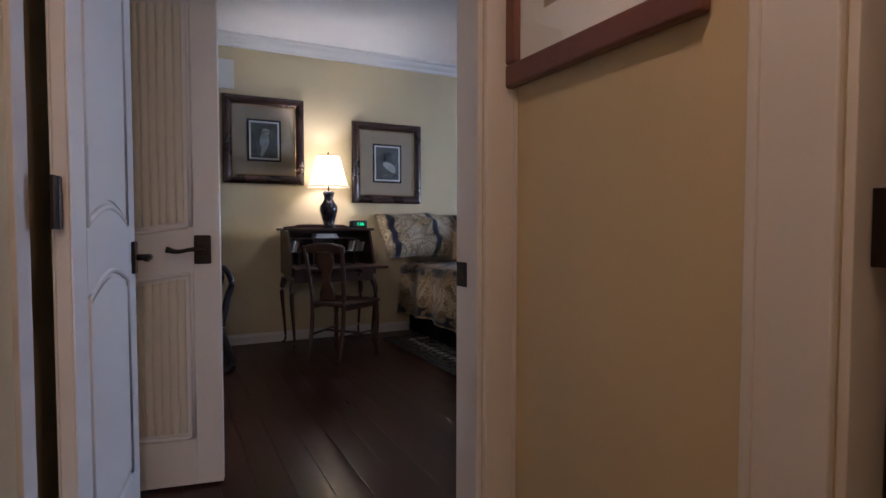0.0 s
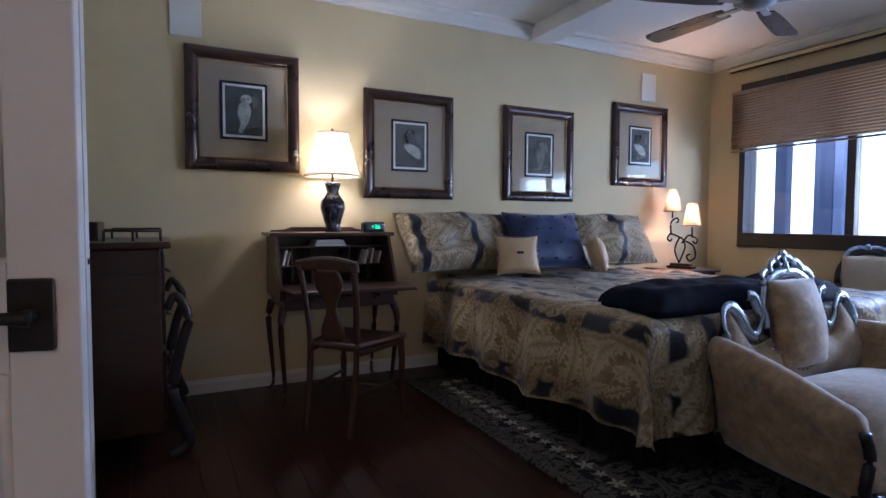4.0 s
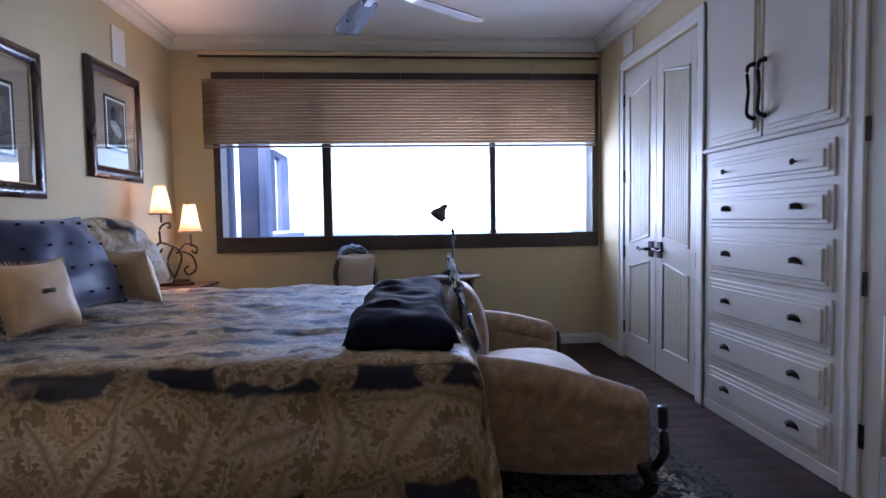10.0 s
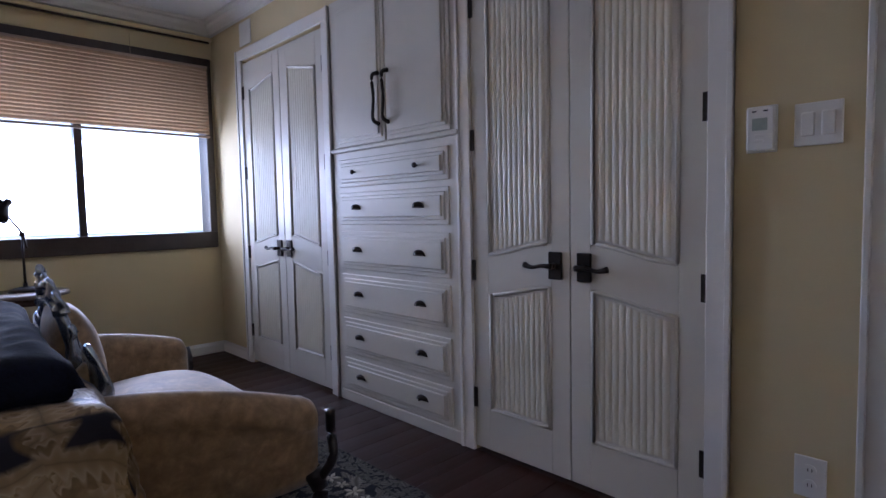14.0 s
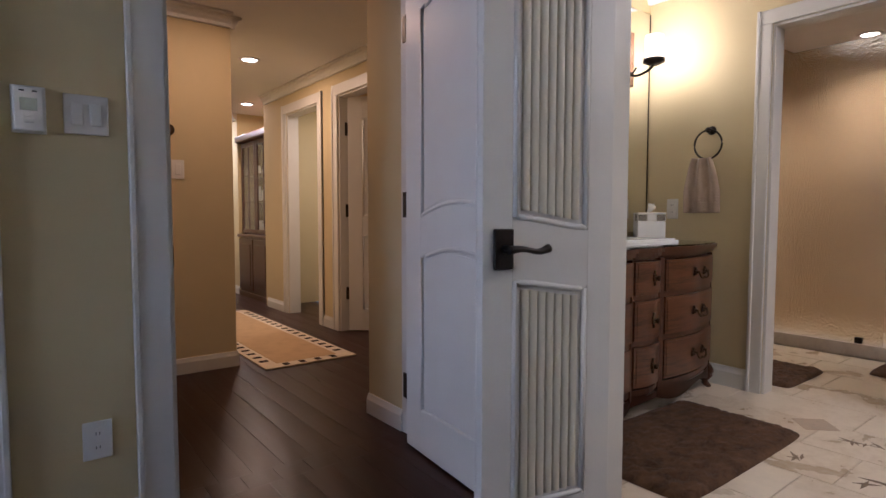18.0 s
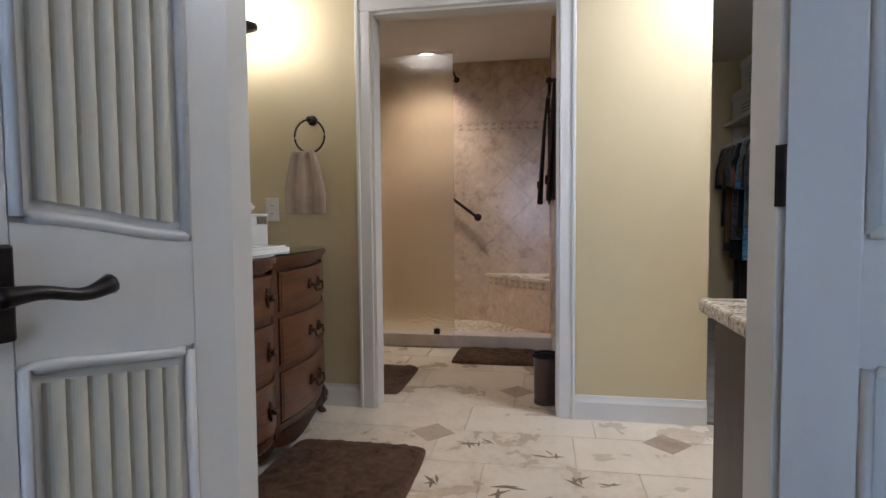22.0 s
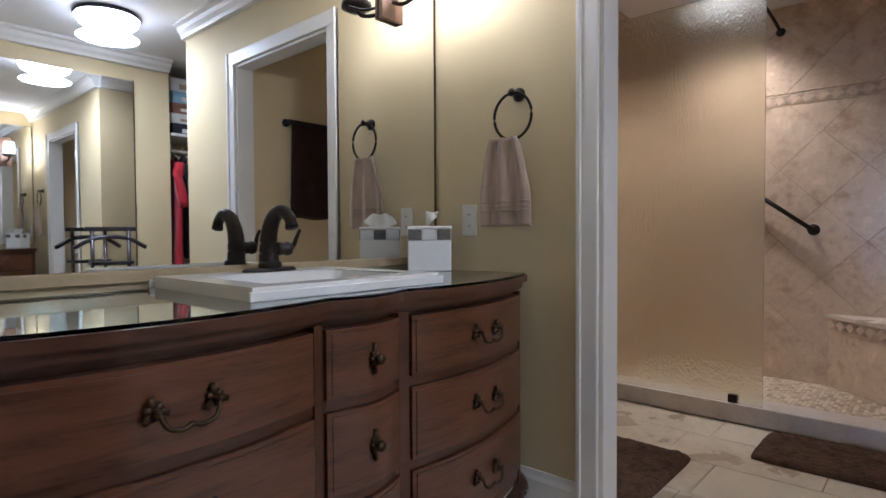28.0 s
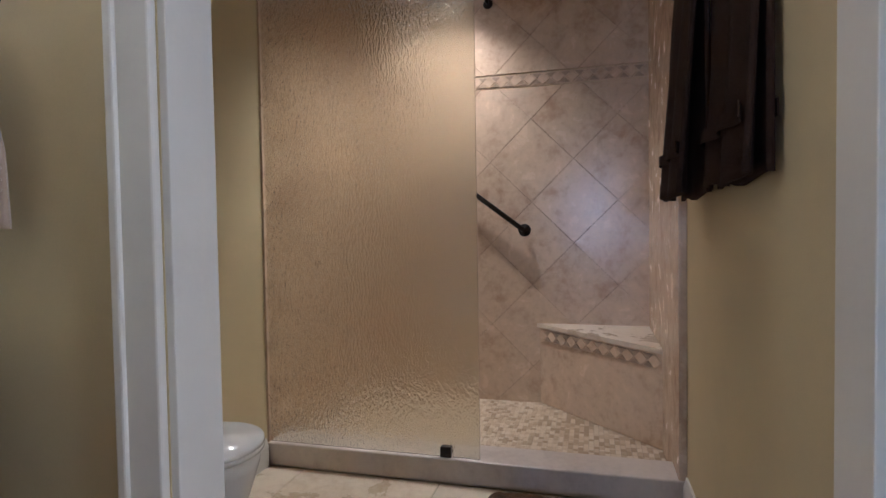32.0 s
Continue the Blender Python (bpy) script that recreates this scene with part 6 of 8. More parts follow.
# ---------- rugs ----------
rg = thing("bedroom_rug", (2.85, 2.75, 0.0), "navy floral rug with cream leaves, under bed and settee", "rug")
part("field", box(-1.12, -1.30, 0.0, 1.12, 1.30, 0.012, 0.004), RUGM, rg)
for x0, y0, x1, y1 in ((-1.22, -1.40, 1.22, -1.30), (-1.22, 1.30, 1.22, 1.40), (-1.22, -1.30, -1.12, 1.30), (1.12, -1.30, 1.22, 1.30)):
    part("border", box(x0, y0, 0.0, x1, y1, 0.012, 0.004), RUGB, rg)
vine = bmesh.new()
rnd = random.Random(3)
for side in range(4):
    n = 26
    for i in range(n):
        u = (i + 0.5) / n * 2 - 1
        x, y = ((u * 1.05, -1.21), (u * 1.05, 1.21), (-1.03, u * 1.22), (1.03, u * 1.22))[side]
        a0 = rnd.uniform(0, 6.28)
        for k in range(5):
            a = a0 + k * 1.2566
            r = 0.030 + 0.012 * (i % 2)
            p = [(x, y), (x + r * 0.6 * math.cos(a - 0.35), y + r * 0.6 * math.sin(a - 0.35)), (x + r * math.cos(a), y + r * math.sin(a)), (x + r * 0.6 * math.cos(a + 0.35), y + r * 0.6 * math.sin(a + 0.35))]
            lo = [vine.verts.new((q[0], q[1], 0.0115)) for q in p]
            hi = [vine.verts.new((q[0], q[1], 0.0150)) for q in p]
            vine.faces.new(hi)
            for j in range(4):
                vine.faces.new((lo[j], lo[(j + 1) % 4], hi[(j + 1) % 4], hi[j]))
tagged(part("flower_border", vine, mat("cream_rug_wool", (0.40, 0.36, 0.28), 0.95, vary=0.15, fine=200), rg, "cream flowers"), kind="stuff")


# ---------- the hall ----------
# Builds the real recessed lights and the added fill lamps alike.
def downlight(place, energy, colour, spot=0):
    t = thing("recessed_or_fill_light", place, "lit round recessed ceiling light, four of the seven added as fill", "ceiling light", group="recessed lights")
    part("trim_ring", lathe([(0.062, -0.001), (0.062, -0.008), (0.085, -0.008), (0.088, -0.001)], 28), WHITE, t, smooth=True)
    part("lens", lathe([(0.061, -0.004), (0.001, -0.005)], 28), glow("lamp_lens", (1.0, 0.90, 0.72), 2.2), t)
    if spot:
        lamp("downlight_or_fill_lamp", "SPOT", energy, colour, (place[0], place[1], place[2] - 0.012), 0.05, (place[0], place[1], 0), spot)
    else:
        lamp("downlight_or_fill_lamp", "AREA", energy, colour, (place[0], place[1], place[2] - 0.03), 0.12, (place[0], place[1], 0))


downlight((-0.53, -1.79, HALL_H), 2.05, WARM)
# Added unseen lamp that warms the vestibule walls; no fitting is known here.
downlight((0.10, -0.25, HALL_H), 1.1, (1.0, 0.60, 0.32))
downlight((-1.12, -3.64, HALL_H), 2.2, WARM)
# Added lamp, stands in for daylight from unseen windows at the hall's end.
downlight((-0.80, -4.9, HALL_H), 3.8, (1.0, 0.95, 0.88))
downlight((-4.40, 1.41, BATH_H), 19.0, (1.0, 0.84, 0.60), 115)
# Added unseen lamp that brightens the room beyond the hall opening.
downlight((-2.0, -2.2, HALL_H), 2.4, SOFT)
# Added unseen warm fill in the room behind the hall door.
downlight((-2.0, -0.6, HALL_H), 0.8, (1.0, 0.56, 0.28))

rn = thing("hall_runner", (-0.525, -1.80, 0), "tan runner with cream border and dark squares", "rug", 0)
part("centre", box(-0.22, -1.10, 0, 0.22, 1.10, 0.011, 0.003), RUNC, rn)
part("border", box(-0.33, -1.20, 0, 0.33, -1.10, 0.010, 0.003), RUNB, rn)
part("border", box(-0.33, 1.10, 0, 0.33, 1.20, 0.010, 0.003), RUNB, rn)
part("border", box(-0.33, -1.10, 0, -0.22, 1.10, 0.010, 0.003), RUNB, rn)
part("border", box(0.22, -1.10, 0, 0.33, 1.10, 0.010, 0.003), RUNB, rn)
sq = finish(box(-0.028, -0.020, 0.009, 0.028, 0.020, 0.0125), "square", RUND)
for i in range(17):
    y = -1.0 + 0.125 * i
    for x in (-0.275, 0.275):
        part("woven_square", sq, None, rn, at=pose(x, y, 0))
for i in range(4):
    for y in (-1.15, 1.15):
        part("woven_square", sq, None, rn, at=pose(-0.17 + 0.115 * i, y, 0, 0, 0, 90))

vp = thing("framed_picture", (0.76, 0.48, 1.70), "print in a wide reddish wood frame in the vestibule", "picture", 90)
REDW = mat("reddish_wood", (0.16, 0.060, 0.035), 0.4, vary=0.25, scale=5, fine=60, coat=0.2)
for ax, bx, az, bz in ((-0.31, 0.31, -0.335, -0.275), (-0.31, 0.31, 0.275, 0.335), (-0.31, -0.25, -0.275, 0.275), (0.25, 0.31, -0.275, 0.275)):
    part("frame_rail", box(ax, 0.004, az, bx, 0.034, bz, 0.008, 3), REDW, vp)
part("mat_board", box(-0.25, 0.006, -0.275, 0.25, 0.012, 0.275), PAPER, vp)
part("print", box(-0.15, 0.012, -0.17, 0.15, 0.013, 0.17), MATBOARD, vp)
g = part("glazing", box(-0.248, 0.018, -0.273, 0.248, 0.020, 0.273), GLASS, vp)
g.visible_shadow = False

cc = thing("china_cabinet", (-1.42, -3.775, 0), "tall dark cherry china cabinet with glass doors", "china cabinet")
part("base", box(-0.22, -0.52, 0.05, 0.20, 0.52, 0.74, 0.008), CHERRY_D, cc)
part("plinth", box(-0.23, -0.53, 0.0, 0.22, 0.53, 0.06, 0.006), CHERRY_D, cc)
part("waist_moulding", box(-0.23, -0.54, 0.74, 0.23, 0.54, 0.78, 0.010), CHERRY_D, cc)
part("cornice", box(-0.23, -0.55, 1.92, 0.24, 0.55, 2.00, 0.016, 3), CHERRY_D, cc)
part("back_panel", box(-0.22, -0.50, 0.78, -0.205, 0.50, 1.92), CHERRY_D, cc)
for y in (-0.51, 0.50):
    part("side", box(-0.22, y, 0.78, 0.15, y + 0.015, 1.92, 0.003), CHERRY_D, cc)
for z in (1.17, 1.50):
    part("shelf", box(-0.205, -0.495, z, 0.13, 0.495, z + 0.015), CHERRY_D, cc)
for y0, y1 in ((-0.51, -0.005), (0.005, 0.51)):
    d = part("glass_door", box(0.15, y0, 0.79, 0.172, y0 + 0.05, 1.91, 0.003), CHERRY_D, cc, "glazed cabinet door")
    part("stile", box(0.15, y1 - 0.05, 0.79, 0.172, y1, 1.91, 0.003), CHERRY_D, d)
    for z in (0.79, 1.86):
        part("rail", box(0.15, y0 + 0.05, z, 0.172, y1 - 0.05, z + 0.05, 0.003), CHERRY_D, d)
    ym = (y0 + y1) / 2
    part("glazing_bar", box(0.154, ym - 0.008, 0.84, 0.168, ym + 0.008, 1.86, 0.002), CHERRY_D, d)
    p = part("pane", box(0.158, y0 + 0.05, 0.84, 0.162, y1 - 0.05, 1.86), GLASS, d)
    p.visible_shadow = False
    bd = part("base_door", box(0.20, y0 + 0.01, 0.09, 0.22, y1 - 0.01, 0.72, 0.004), CHERRY_D, cc)
    part("raised_panel", box(0.218, y0 + 0.07, 0.15, 0.228, y1 - 0.07, 0.66, 0.008, 3), CHERRY_D, bd)
    part("knob", lathe([(0.004, 0), (0.012, 0.014), (0.001, 0.02)], 10), BRASS, bd, "", True, pose(0.22, y0 + 0.04 if y0 > 0 else y1 - 0.04, 0.55, 0, 90))
rnd = random.Random(11)
for z in (0.78, 1.185, 1.515):
    for i in range(4):
        y = -0.38 + 0.25 * i + rnd.uniform(-0.03, 0.03)
        v = thing("china_vase", (-1.44, -3.775 + y, z), "small white china piece in the cabinet", "china", 0, "china in the cabinet")
        h, r = rnd.uniform(0.10, 0.22), rnd.uniform(0.03, 0.06)
        part("body", lathe([(r * 0.6, 0), (r, h * 0.3), (r * 0.7, h * 0.7), (r * 0.45, h * 0.85), (r * 0.6, h)], 16), PORCEL, v, "", True)
fp = thing("framed_picture", (-1.22, -4.95, 1.69), "framed print at the far end of the hall", "picture", -90)
for ax, bx, az, bz in ((-0.30, 0.30, -0.36, -0.31), (-0.30, 0.30, 0.31, 0.36), (-0.30, -0.25, -0.31, 0.31), (0.25, 0.30, -0.31, 0.31)):
    part("frame_rail", box(ax, 0.003, az, bx, 0.028, bz, 0.006), MAHOG, fp)
part("mat_board", box(-0.25, 0.004, -0.31, 0.25, 0.010, 0.31), PAPER, fp)
part("print", box(-0.14, 0.010, -0.18, 0.14, 0.012, 0.18), MATBOARD, fp)
sk = thing("strike_plate", (0.668 - 0.016, 0.857, 0.868), "bronze strike plate in the door jamb", "strike plate")
part("plate", box(-0.002, -0.016, -0.034, 0.0005, 0.040, 0.034, 0.001), BRONZE, sk)
part("latch_hole", box(-0.0035, -0.002, -0.012, -0.0015, 0.014, 0.012), BRASS, sk)


# ---------- vanity ----------
VX, VC = 0.785, -1.322


def front(x):
    """Depth of the serpentine front at x from the vanity's middle."""
    a = abs(x)
    if a < 0.125:
        return 0.535 + 0.030 * math.cos(a / 0.125 * math.pi / 2)
    u = (a - 0.125) / (VX - 0.125)
    return 0.535 + 0.055 * math.sin(math.pi * u) ** 0.8 - 0.035 * u


def slab(x0, x1, off, z0, z1, y0=0.0, n=40, bm=None):
    """A board with the serpentine front; off: how far it stands before the front line."""
    own = bmesh.new()
    xs = [x0 + (x1 - x0) * k / n for k in range(n + 1)]
    lo = [[own.verts.new((x, y0, z0)) for x in xs], [own.verts.new((x, front(max(-VX, min(VX, x))) + off, z0)) for x in xs]]
    hi = [[own.verts.new((x, y0, z1)) for x in xs], [own.verts.new((x, front(max(-VX, min(VX, x))) + off, z1)) for x in xs]]
    for k in range(n):
        own.faces.new((lo[0][k], lo[0][k + 1], lo[1][k + 1], lo[1][k]))
        own.faces.new((hi[0][k], hi[1][k], hi[1][k + 1], hi[0][k + 1]))
        own.faces.new((lo[1][k], lo[1][k + 1], hi[1][k + 1], hi[1][k]))
        own.faces.new((lo[0][k], hi[0][k], hi[0][k + 1], lo[0][k + 1]))
    for k in (0, n):
        own.faces.new((lo[0][k], lo[1][k], hi[1][k], hi[0][k]))
    return join(bm, own)


van = thing("vanity_dresser", (VC, BS_Y + 0.042, 0), "serpentine cherry dresser made into a vanity, brass pulls", "vanity", 3)
part("carcass", slab(-VX + 0.01, VX - 0.01, -0.028, 0.12, 0.80), CHERRY_D, van)
top = slab(-VX - 0.015, VX + 0.015, 0.022, 0.828, 0.850)
part("top_moulding", slab(-VX - 0.005, VX + 0.005, 0.008, 0.808, 0.828), CHERRY_D, van)
part("frieze", slab(-VX + 0.003, VX - 0.003, -0.010, 0.796, 0.808), CHERRY_D, van)
part("top", top, CHERRY_D, van, "moulded wooden top")
part("glass_top", slab(-VX - 0.008, VX + 0.008, 0.016, 0.8505, 0.8580), glass_mat("green_glass", (0.78, 0.90, 0.86)), van, "greenish plate glass top").visible_shadow = False
rows = [(0.628, 0.785), (0.408, 0.598), (0.182, 0.378)]
for x0, x1 in ((-VX, -VX + 0.03), (-0.152, -0.122), (0.122, 0.152), (VX - 0.03, VX)):
    part("stile", slab(x0, x1, 0.002, 0.12, 0.796, 0.30, 6), CHERRY_D, van)
for z in (0.612, 0.392, 0.155):
    part("rail", slab(-VX + 0.03, VX - 0.03, -0.004, z - 0.012, z + 0.014, 0.30), CHERRY_D, van)


def bail(parent, x, z, w):
    """Rococo bail pull with two leaf plates."""
    y = front(x) + 0.012
    for s in (-1, 1):
        bm = bmesh.new()
        for k in range(6):
            a = k * 1.047 + 0.3
            r = 0.024 if k % 2 else 0.016
            tube([(x + s * w, y, z), (x + s * w + r * math.cos(a), y + 0.004, z + r * math.sin(a))], 0.006, 6, bm)
        part("leaf_plate", bm, BRASS, parent, "", True)
        part("post", tube([(x + s * w, y - 0.004, z), (x + s * w, y + 0.024, z)], 0.006, 8), BRASS, parent, "", True)
    part("bail", tube(curve_points([(x - w, y + 0.020, z), (x - w * 0.8, y + 0.026, z - 0.026), (x - w * 0.3, y + 0.026, z - 0.034), (x, y + 0.026, z - 0.028), (x + w * 0.3, y + 0.026, z - 0.034), (x + w * 0.8, y + 0.026, z - 0.026), (x + w, y + 0.020, z)], 4), 0.0045, 6), BRASS, parent, "", True)


for z0, z1 in rows:
    zc = (z0 + z1) / 2
    for x0, x1, kind in ((-VX + 0.036, -0.158, "bail"), (-0.117, 0.117, "knob"), (0.158, VX - 0.036, "bail")):
        d = part("drawer", slab(x0, x1, 0.006, z0, z1, 0.10, 20), CHERRY, van, "cherry veneered drawer front")
        part("bead", slab(x0 + 0.012, x1 - 0.012, 0.0085, z0 + 0.010, z1 - 0.010, 0.40, 20), CHERRY, d)
        xm = (x0 + x1) / 2
        if kind == "bail":
            bail(d, xm, zc + 0.006, 0.052)
        else:
            y = front(xm) + 0.009
            bm = bmesh.new()
            for k in range(8):
                a = k * 0.785
                tube([(xm, y, zc), (xm + 0.014 * math.cos(a), y + 0.004, zc + (0.036 if k in (2, 6) else 0.022) * math.sin(a))], 0.006, 6, bm)
            part("leaf_plate", bm, BRASS, d, "", True)
            part("knob", lathe([(0.005, 0), (0.005, 0.012), (0.013, 0.020), (0.011, 0.028), (0.001, 0.030)], 12), BRASS, d, "brass knob", True, pose(xm, y, zc, -90))
skirt_ = bmesh.new()
n = 60
xs = [-VX + 0.03 + (2 * VX - 0.06) * k / n for k in range(n + 1)]
lo = [skirt_.verts.new((x, front(x) - 0.004, 0.085 + 0.022 * math.cos((x / VX) * 9.4))) for x in xs]
hi = [skirt_.verts.new((x, front(x) - 0.004, 0.135)) for x in xs]
for k in range(n):
    skirt_.faces.new((lo[k], lo[k + 1], hi[k + 1], hi[k]))
bmesh.ops.solidify(skirt_, geom=skirt_.faces[:], thickness=0.02)
part("apron", skirt_, CHERRY_D, van, "scalloped apron")
for s in (-1, 1):
    for y in (0.03, front(VX) - 0.02):
        leg = curve_points([(s * (VX - 0.02), y, 0.14), (s * (VX + 0.012), y + 0.02, 0.09), (s * (VX - 0.008), y, 0.04), (s * (VX + 0.015), y + 0.02, 0.0)], 5)
        part("leg", tube(leg, 0.02, 8, taper=[0.032 - 0.018 * i / (len(leg) - 1) for i in range(len(leg))]), CHERRY_D, van, "", True)

sink = thing("sink", (VC - 0.048, BS_Y, 0.858), "white rectangular porcelain drop-in sink on the vanity", "sink")
sx0, sx1, sy0, sy1 = -0.285, 0.285, 0.045, 0.545
rim = bmesh.new()
for a, b, c, d in ((sx0, sy0, sx1, sy0 + 0.12), (sx0, sy1 - 0.06, sx1, sy1), (sx0, sy0 + 0.12, sx0 + 0.07, sy1 - 0.06), (sx1 - 0.07, sy0 + 0.12, sx1, sy1 - 0.06)):
    box(a, b, 0.0, c, d, 0.030, bm=rim)
bmesh.ops.remove_doubles(rim, verts=rim.verts[:], dist=1e-5)
part("rim", rim, PORCEL, sink)
part("rear_ledge", box(sx0 - 0.012, sy0 - 0.012, 0.0, sx1 + 0.012, sy0, 0.022, 0.003), PORCEL, sink)
part("front_ledge", box(sx0 - 0.012, sy1, 0.0, sx1 + 0.012, sy1 + 0.012, 0.022, 0.003), PORCEL, sink)
part("bowl", sheet(20, 16, lambda u, v: (sx0 + 0.07 + (sx1 - sx0 - 0.14) * u, sy0 + 0.12 + (sy1 - sy0 - 0.18) * v, 0.026 - 0.13 * min(1.0, 2.4 * math.sin(math.pi * u)) ** 0.7 * min(1.0, 2.4 * math.sin(math.pi * v)) ** 0.7), 0), PORCEL, sink, "sunken bowl", True)
for x in (-0.03, 0.0, 0.03):
    part("overflow_hole", lathe([(0.007, 0), (0.007, 0.001)], 10), BLACKC, sink, at=pose(x + 0.10, sy1 - 0.055, 0.022, 90))
fc = thing("faucet", (VC - 0.065, BS_Y + 0.112, 0.888), "oil-rubbed bronze single-lever faucet with thick arched spout", "faucet")
part("base", lathe([(0.088, 0.0), (0.088, 0.006), (0.080, 0.011), (0.001, 0.012)], 36, sy=0.34), BRONZE, fc, "oval base plate", True)
sp_ = curve_points([(0, -0.004, 0.008), (0, -0.008, 0.060), (0, -0.004, 0.110), (0, 0.022, 0.158), (0, 0.066, 0.176), (0, 0.104, 0.158), (0, 0.118, 0.128)], 7)
nn_ = len(sp_) - 1
part("spout", tube(sp_, 0.02, 16, taper=[0.030 - 0.013 * min(1.0, i / nn_ * 1.25) + (0.002 if i > nn_ - 3 else 0.0) for i in range(nn_ + 1)]), BRONZE, fc, "", True)
part("collar", lathe([(0.034, 0.010), (0.034, 0.022), (0.029, 0.030)], 24), BRONZE, fc, "", True)
part("valve", lathe([(0.018, 0.0), (0.021, 0.012), (0.018, 0.030), (0.022, 0.036), (0.020, 0.050), (0.001, 0.054)], 18), BRONZE, fc, "", True, pose(-0.018, 0.0, 0.066, 0, -90))
hd = curve_points([(-0.060, 0.0, 0.066), (-0.076, 0.006, 0.074), (-0.084, 0.012, 0.098), (-0.096, 0.014, 0.124)], 5)
part("lever", tube(hd, 0.007, 8, taper=[0.009 - 0.004 * i / (len(hd) - 1) for i in range(len(hd))]), BRONZE, fc, "", True)

tb = thing("tissue_box", (-2.045, 0.965, 0.858), "white square tissue box cover with silver tile band", "tissue box", 43)
tb.scale = (1.22, 1.22, 1.06)
part("cover", box(-0.066, -0.066, 0, 0.066, 0.066, 0.108, 0.004), PORCEL, tb)
MOS = mat("silver_mosaic", (0.30, 0.28, 0.25), 0.2, 0.6, vary=0.4, scale=60)
for k in range(4):
    for j in range(3):
        x = -0.044 + 0.044 * j
        part("tile", box(x - 0.020, -0.066, 0.110, x + 0.020, -0.060, 0.146, 0.001), MOS if (j + k) % 2 else PORCEL, tb, at=pose(0, 0, 0, 0, 0, 90 * k))
part("liner", box(-0.060, -0.060, 0.108, 0.060, 0.060, 0.147), PORCEL, tb)
part("lid", box(-0.068, -0.068, 0.147, 0.068, 0.068, 0.158, 0.004), PORCEL, tb)
part("tissue", sheet(10, 10, lambda u, v: ((2 * u - 1) * (0.016 + 0.040 * math.sin(math.pi * v * 0.8)), 0.022 * v * math.sin(7 * u) + (2 * v - 1) * 0.010, 0.152 + 0.062 * v * (1 - 0.4 * (2 * u - 1) ** 2) + 0.008 * math.sin(9 * u) * v), 0.001), PAPER, tb, "crumpled white tissue", True)

mr = thing("wall_mirror", (0, BS_Y, 0), "large frameless mirror over the vanity", "mirror")
part("mirror_glass", box(-2.228, 0.002, 0.905, -0.56, 0.008, 2.30, 0.001), MIRROR, mr)
part("edge_strip", box(-2.236, 0.002, 0.905, -2.229, 0.011, 2.30, 0.001), BRASS, mr)
part("lower_strip", box(-2.228, 0.002, 0.872, -0.56, 0.016, 0.904, 0.003), mat("gold_strip", (0.48, 0.38, 0.22), 0.5, vary=0.1), mr)
cm = thing("closet_mirror", (0, 4.12, 0), "tall frameless mirror on the wall by the closet", "mirror")
part("mirror_glass", box(-2.215, -0.010, 0.10, -0.60, -0.002, 2.24, 0.001), MIRROR, cm)
part("edge_strip", box(-2.223, -0.012, 0.10, -2.216, -0.002, 2.24, 0.001), BRASS, cm)
sc = thing("wall_sconce", (-1.975, BS_Y + 0.010, 1.94), "bronze sconce with lit glass cylinder, on the mirror", "sconce")
part("back_plate", box(-0.055, 0, -0.13, 0.055, 0.02, 0.20, 0.004), mat("brown_wood_plate", (0.13, 0.065, 0.035), 0.4, vary=0.3, stretch=(4, 4, 0.5)), sc, "brown wooden back plate")
part("arm", tube(curve_points([(0, 0.02, -0.06), (0, 0.08, -0.08), (0, 0.16, -0.06), (0, 0.19, -0.03)], 6), 0.008, 8), BRONZE, sc, "", True)
part("leaf", tube(curve_points([(-0.01, 0.03, -0.05), (0.05, 0.08, -0.075), (0.09, 0.13, -0.06)], 5), 0.006, 6), BRONZE, sc, "", True)
part("holder", lathe([(0.03, -0.04), (0.062, -0.025), (0.062, -0.005), (0.055, -0.005), (0.055, -0.02), (0.02, -0.03)], 28, centre=(0, 0.19, 0)), BRONZE, sc, "", True)
part("glass_shade", lathe([(0.052, -0.015), (0.052, 0.13), (0.048, 0.13), (0.048, -0.012)], 28, centre=(0, 0.19, 0)), glow("lit_opal_glass", (1.0, 0.86, 0.60), 0.62), sc, "glowing opal glass", True).visible_shadow = False
lamp("sconce_light", "POINT", 1.8, SOFT, (-1.975, BS_Y + 0.20, 2.00), 0.045)
cl = thing("dome_light", (-1.80, 3.35, BATH_H), "white glass dome ceiling light, lit", "ceiling light")
part("pan", lathe([(0.19, 0), (0.20, -0.02), (0.19, -0.03)], 36), BRONZE, cl, "", True)
part("dome", lathe([(0.19, -0.025), (0.17, -0.07), (0.11, -0.11), (0.001, -0.125)], 36), glow("lit_dome", (1.0, 0.95, 0.85), 4.4), cl, "glowing glass dome", True)
part("finial", lathe([(0.02, -0.12), (0.02, -0.135), (0.001, -0.15)], 14), BRONZE, cl, "", True)
lamp("dome_lamp", "AREA", 2.8, (1.0, 0.93, 0.80), (-1.80, 3.35, BATH_H - 0.16), 0.36, (-1.80, 3.35, 0))

# ---------- towel ring ----------
tr = thing("towel_ring", (BW_X, 1.242, 1.512), "bronze towel ring on the bathroom wall", "towel ring", -90)
part("rose", lathe([(0.026, 0), (0.026, 0.008), (0.012, 0.018), (0.010, 0.05), (0.015, 0.055), (0.001, 0.06)], 18), BRONZE, tr, "", True, pose(0, 0, 0, -90))
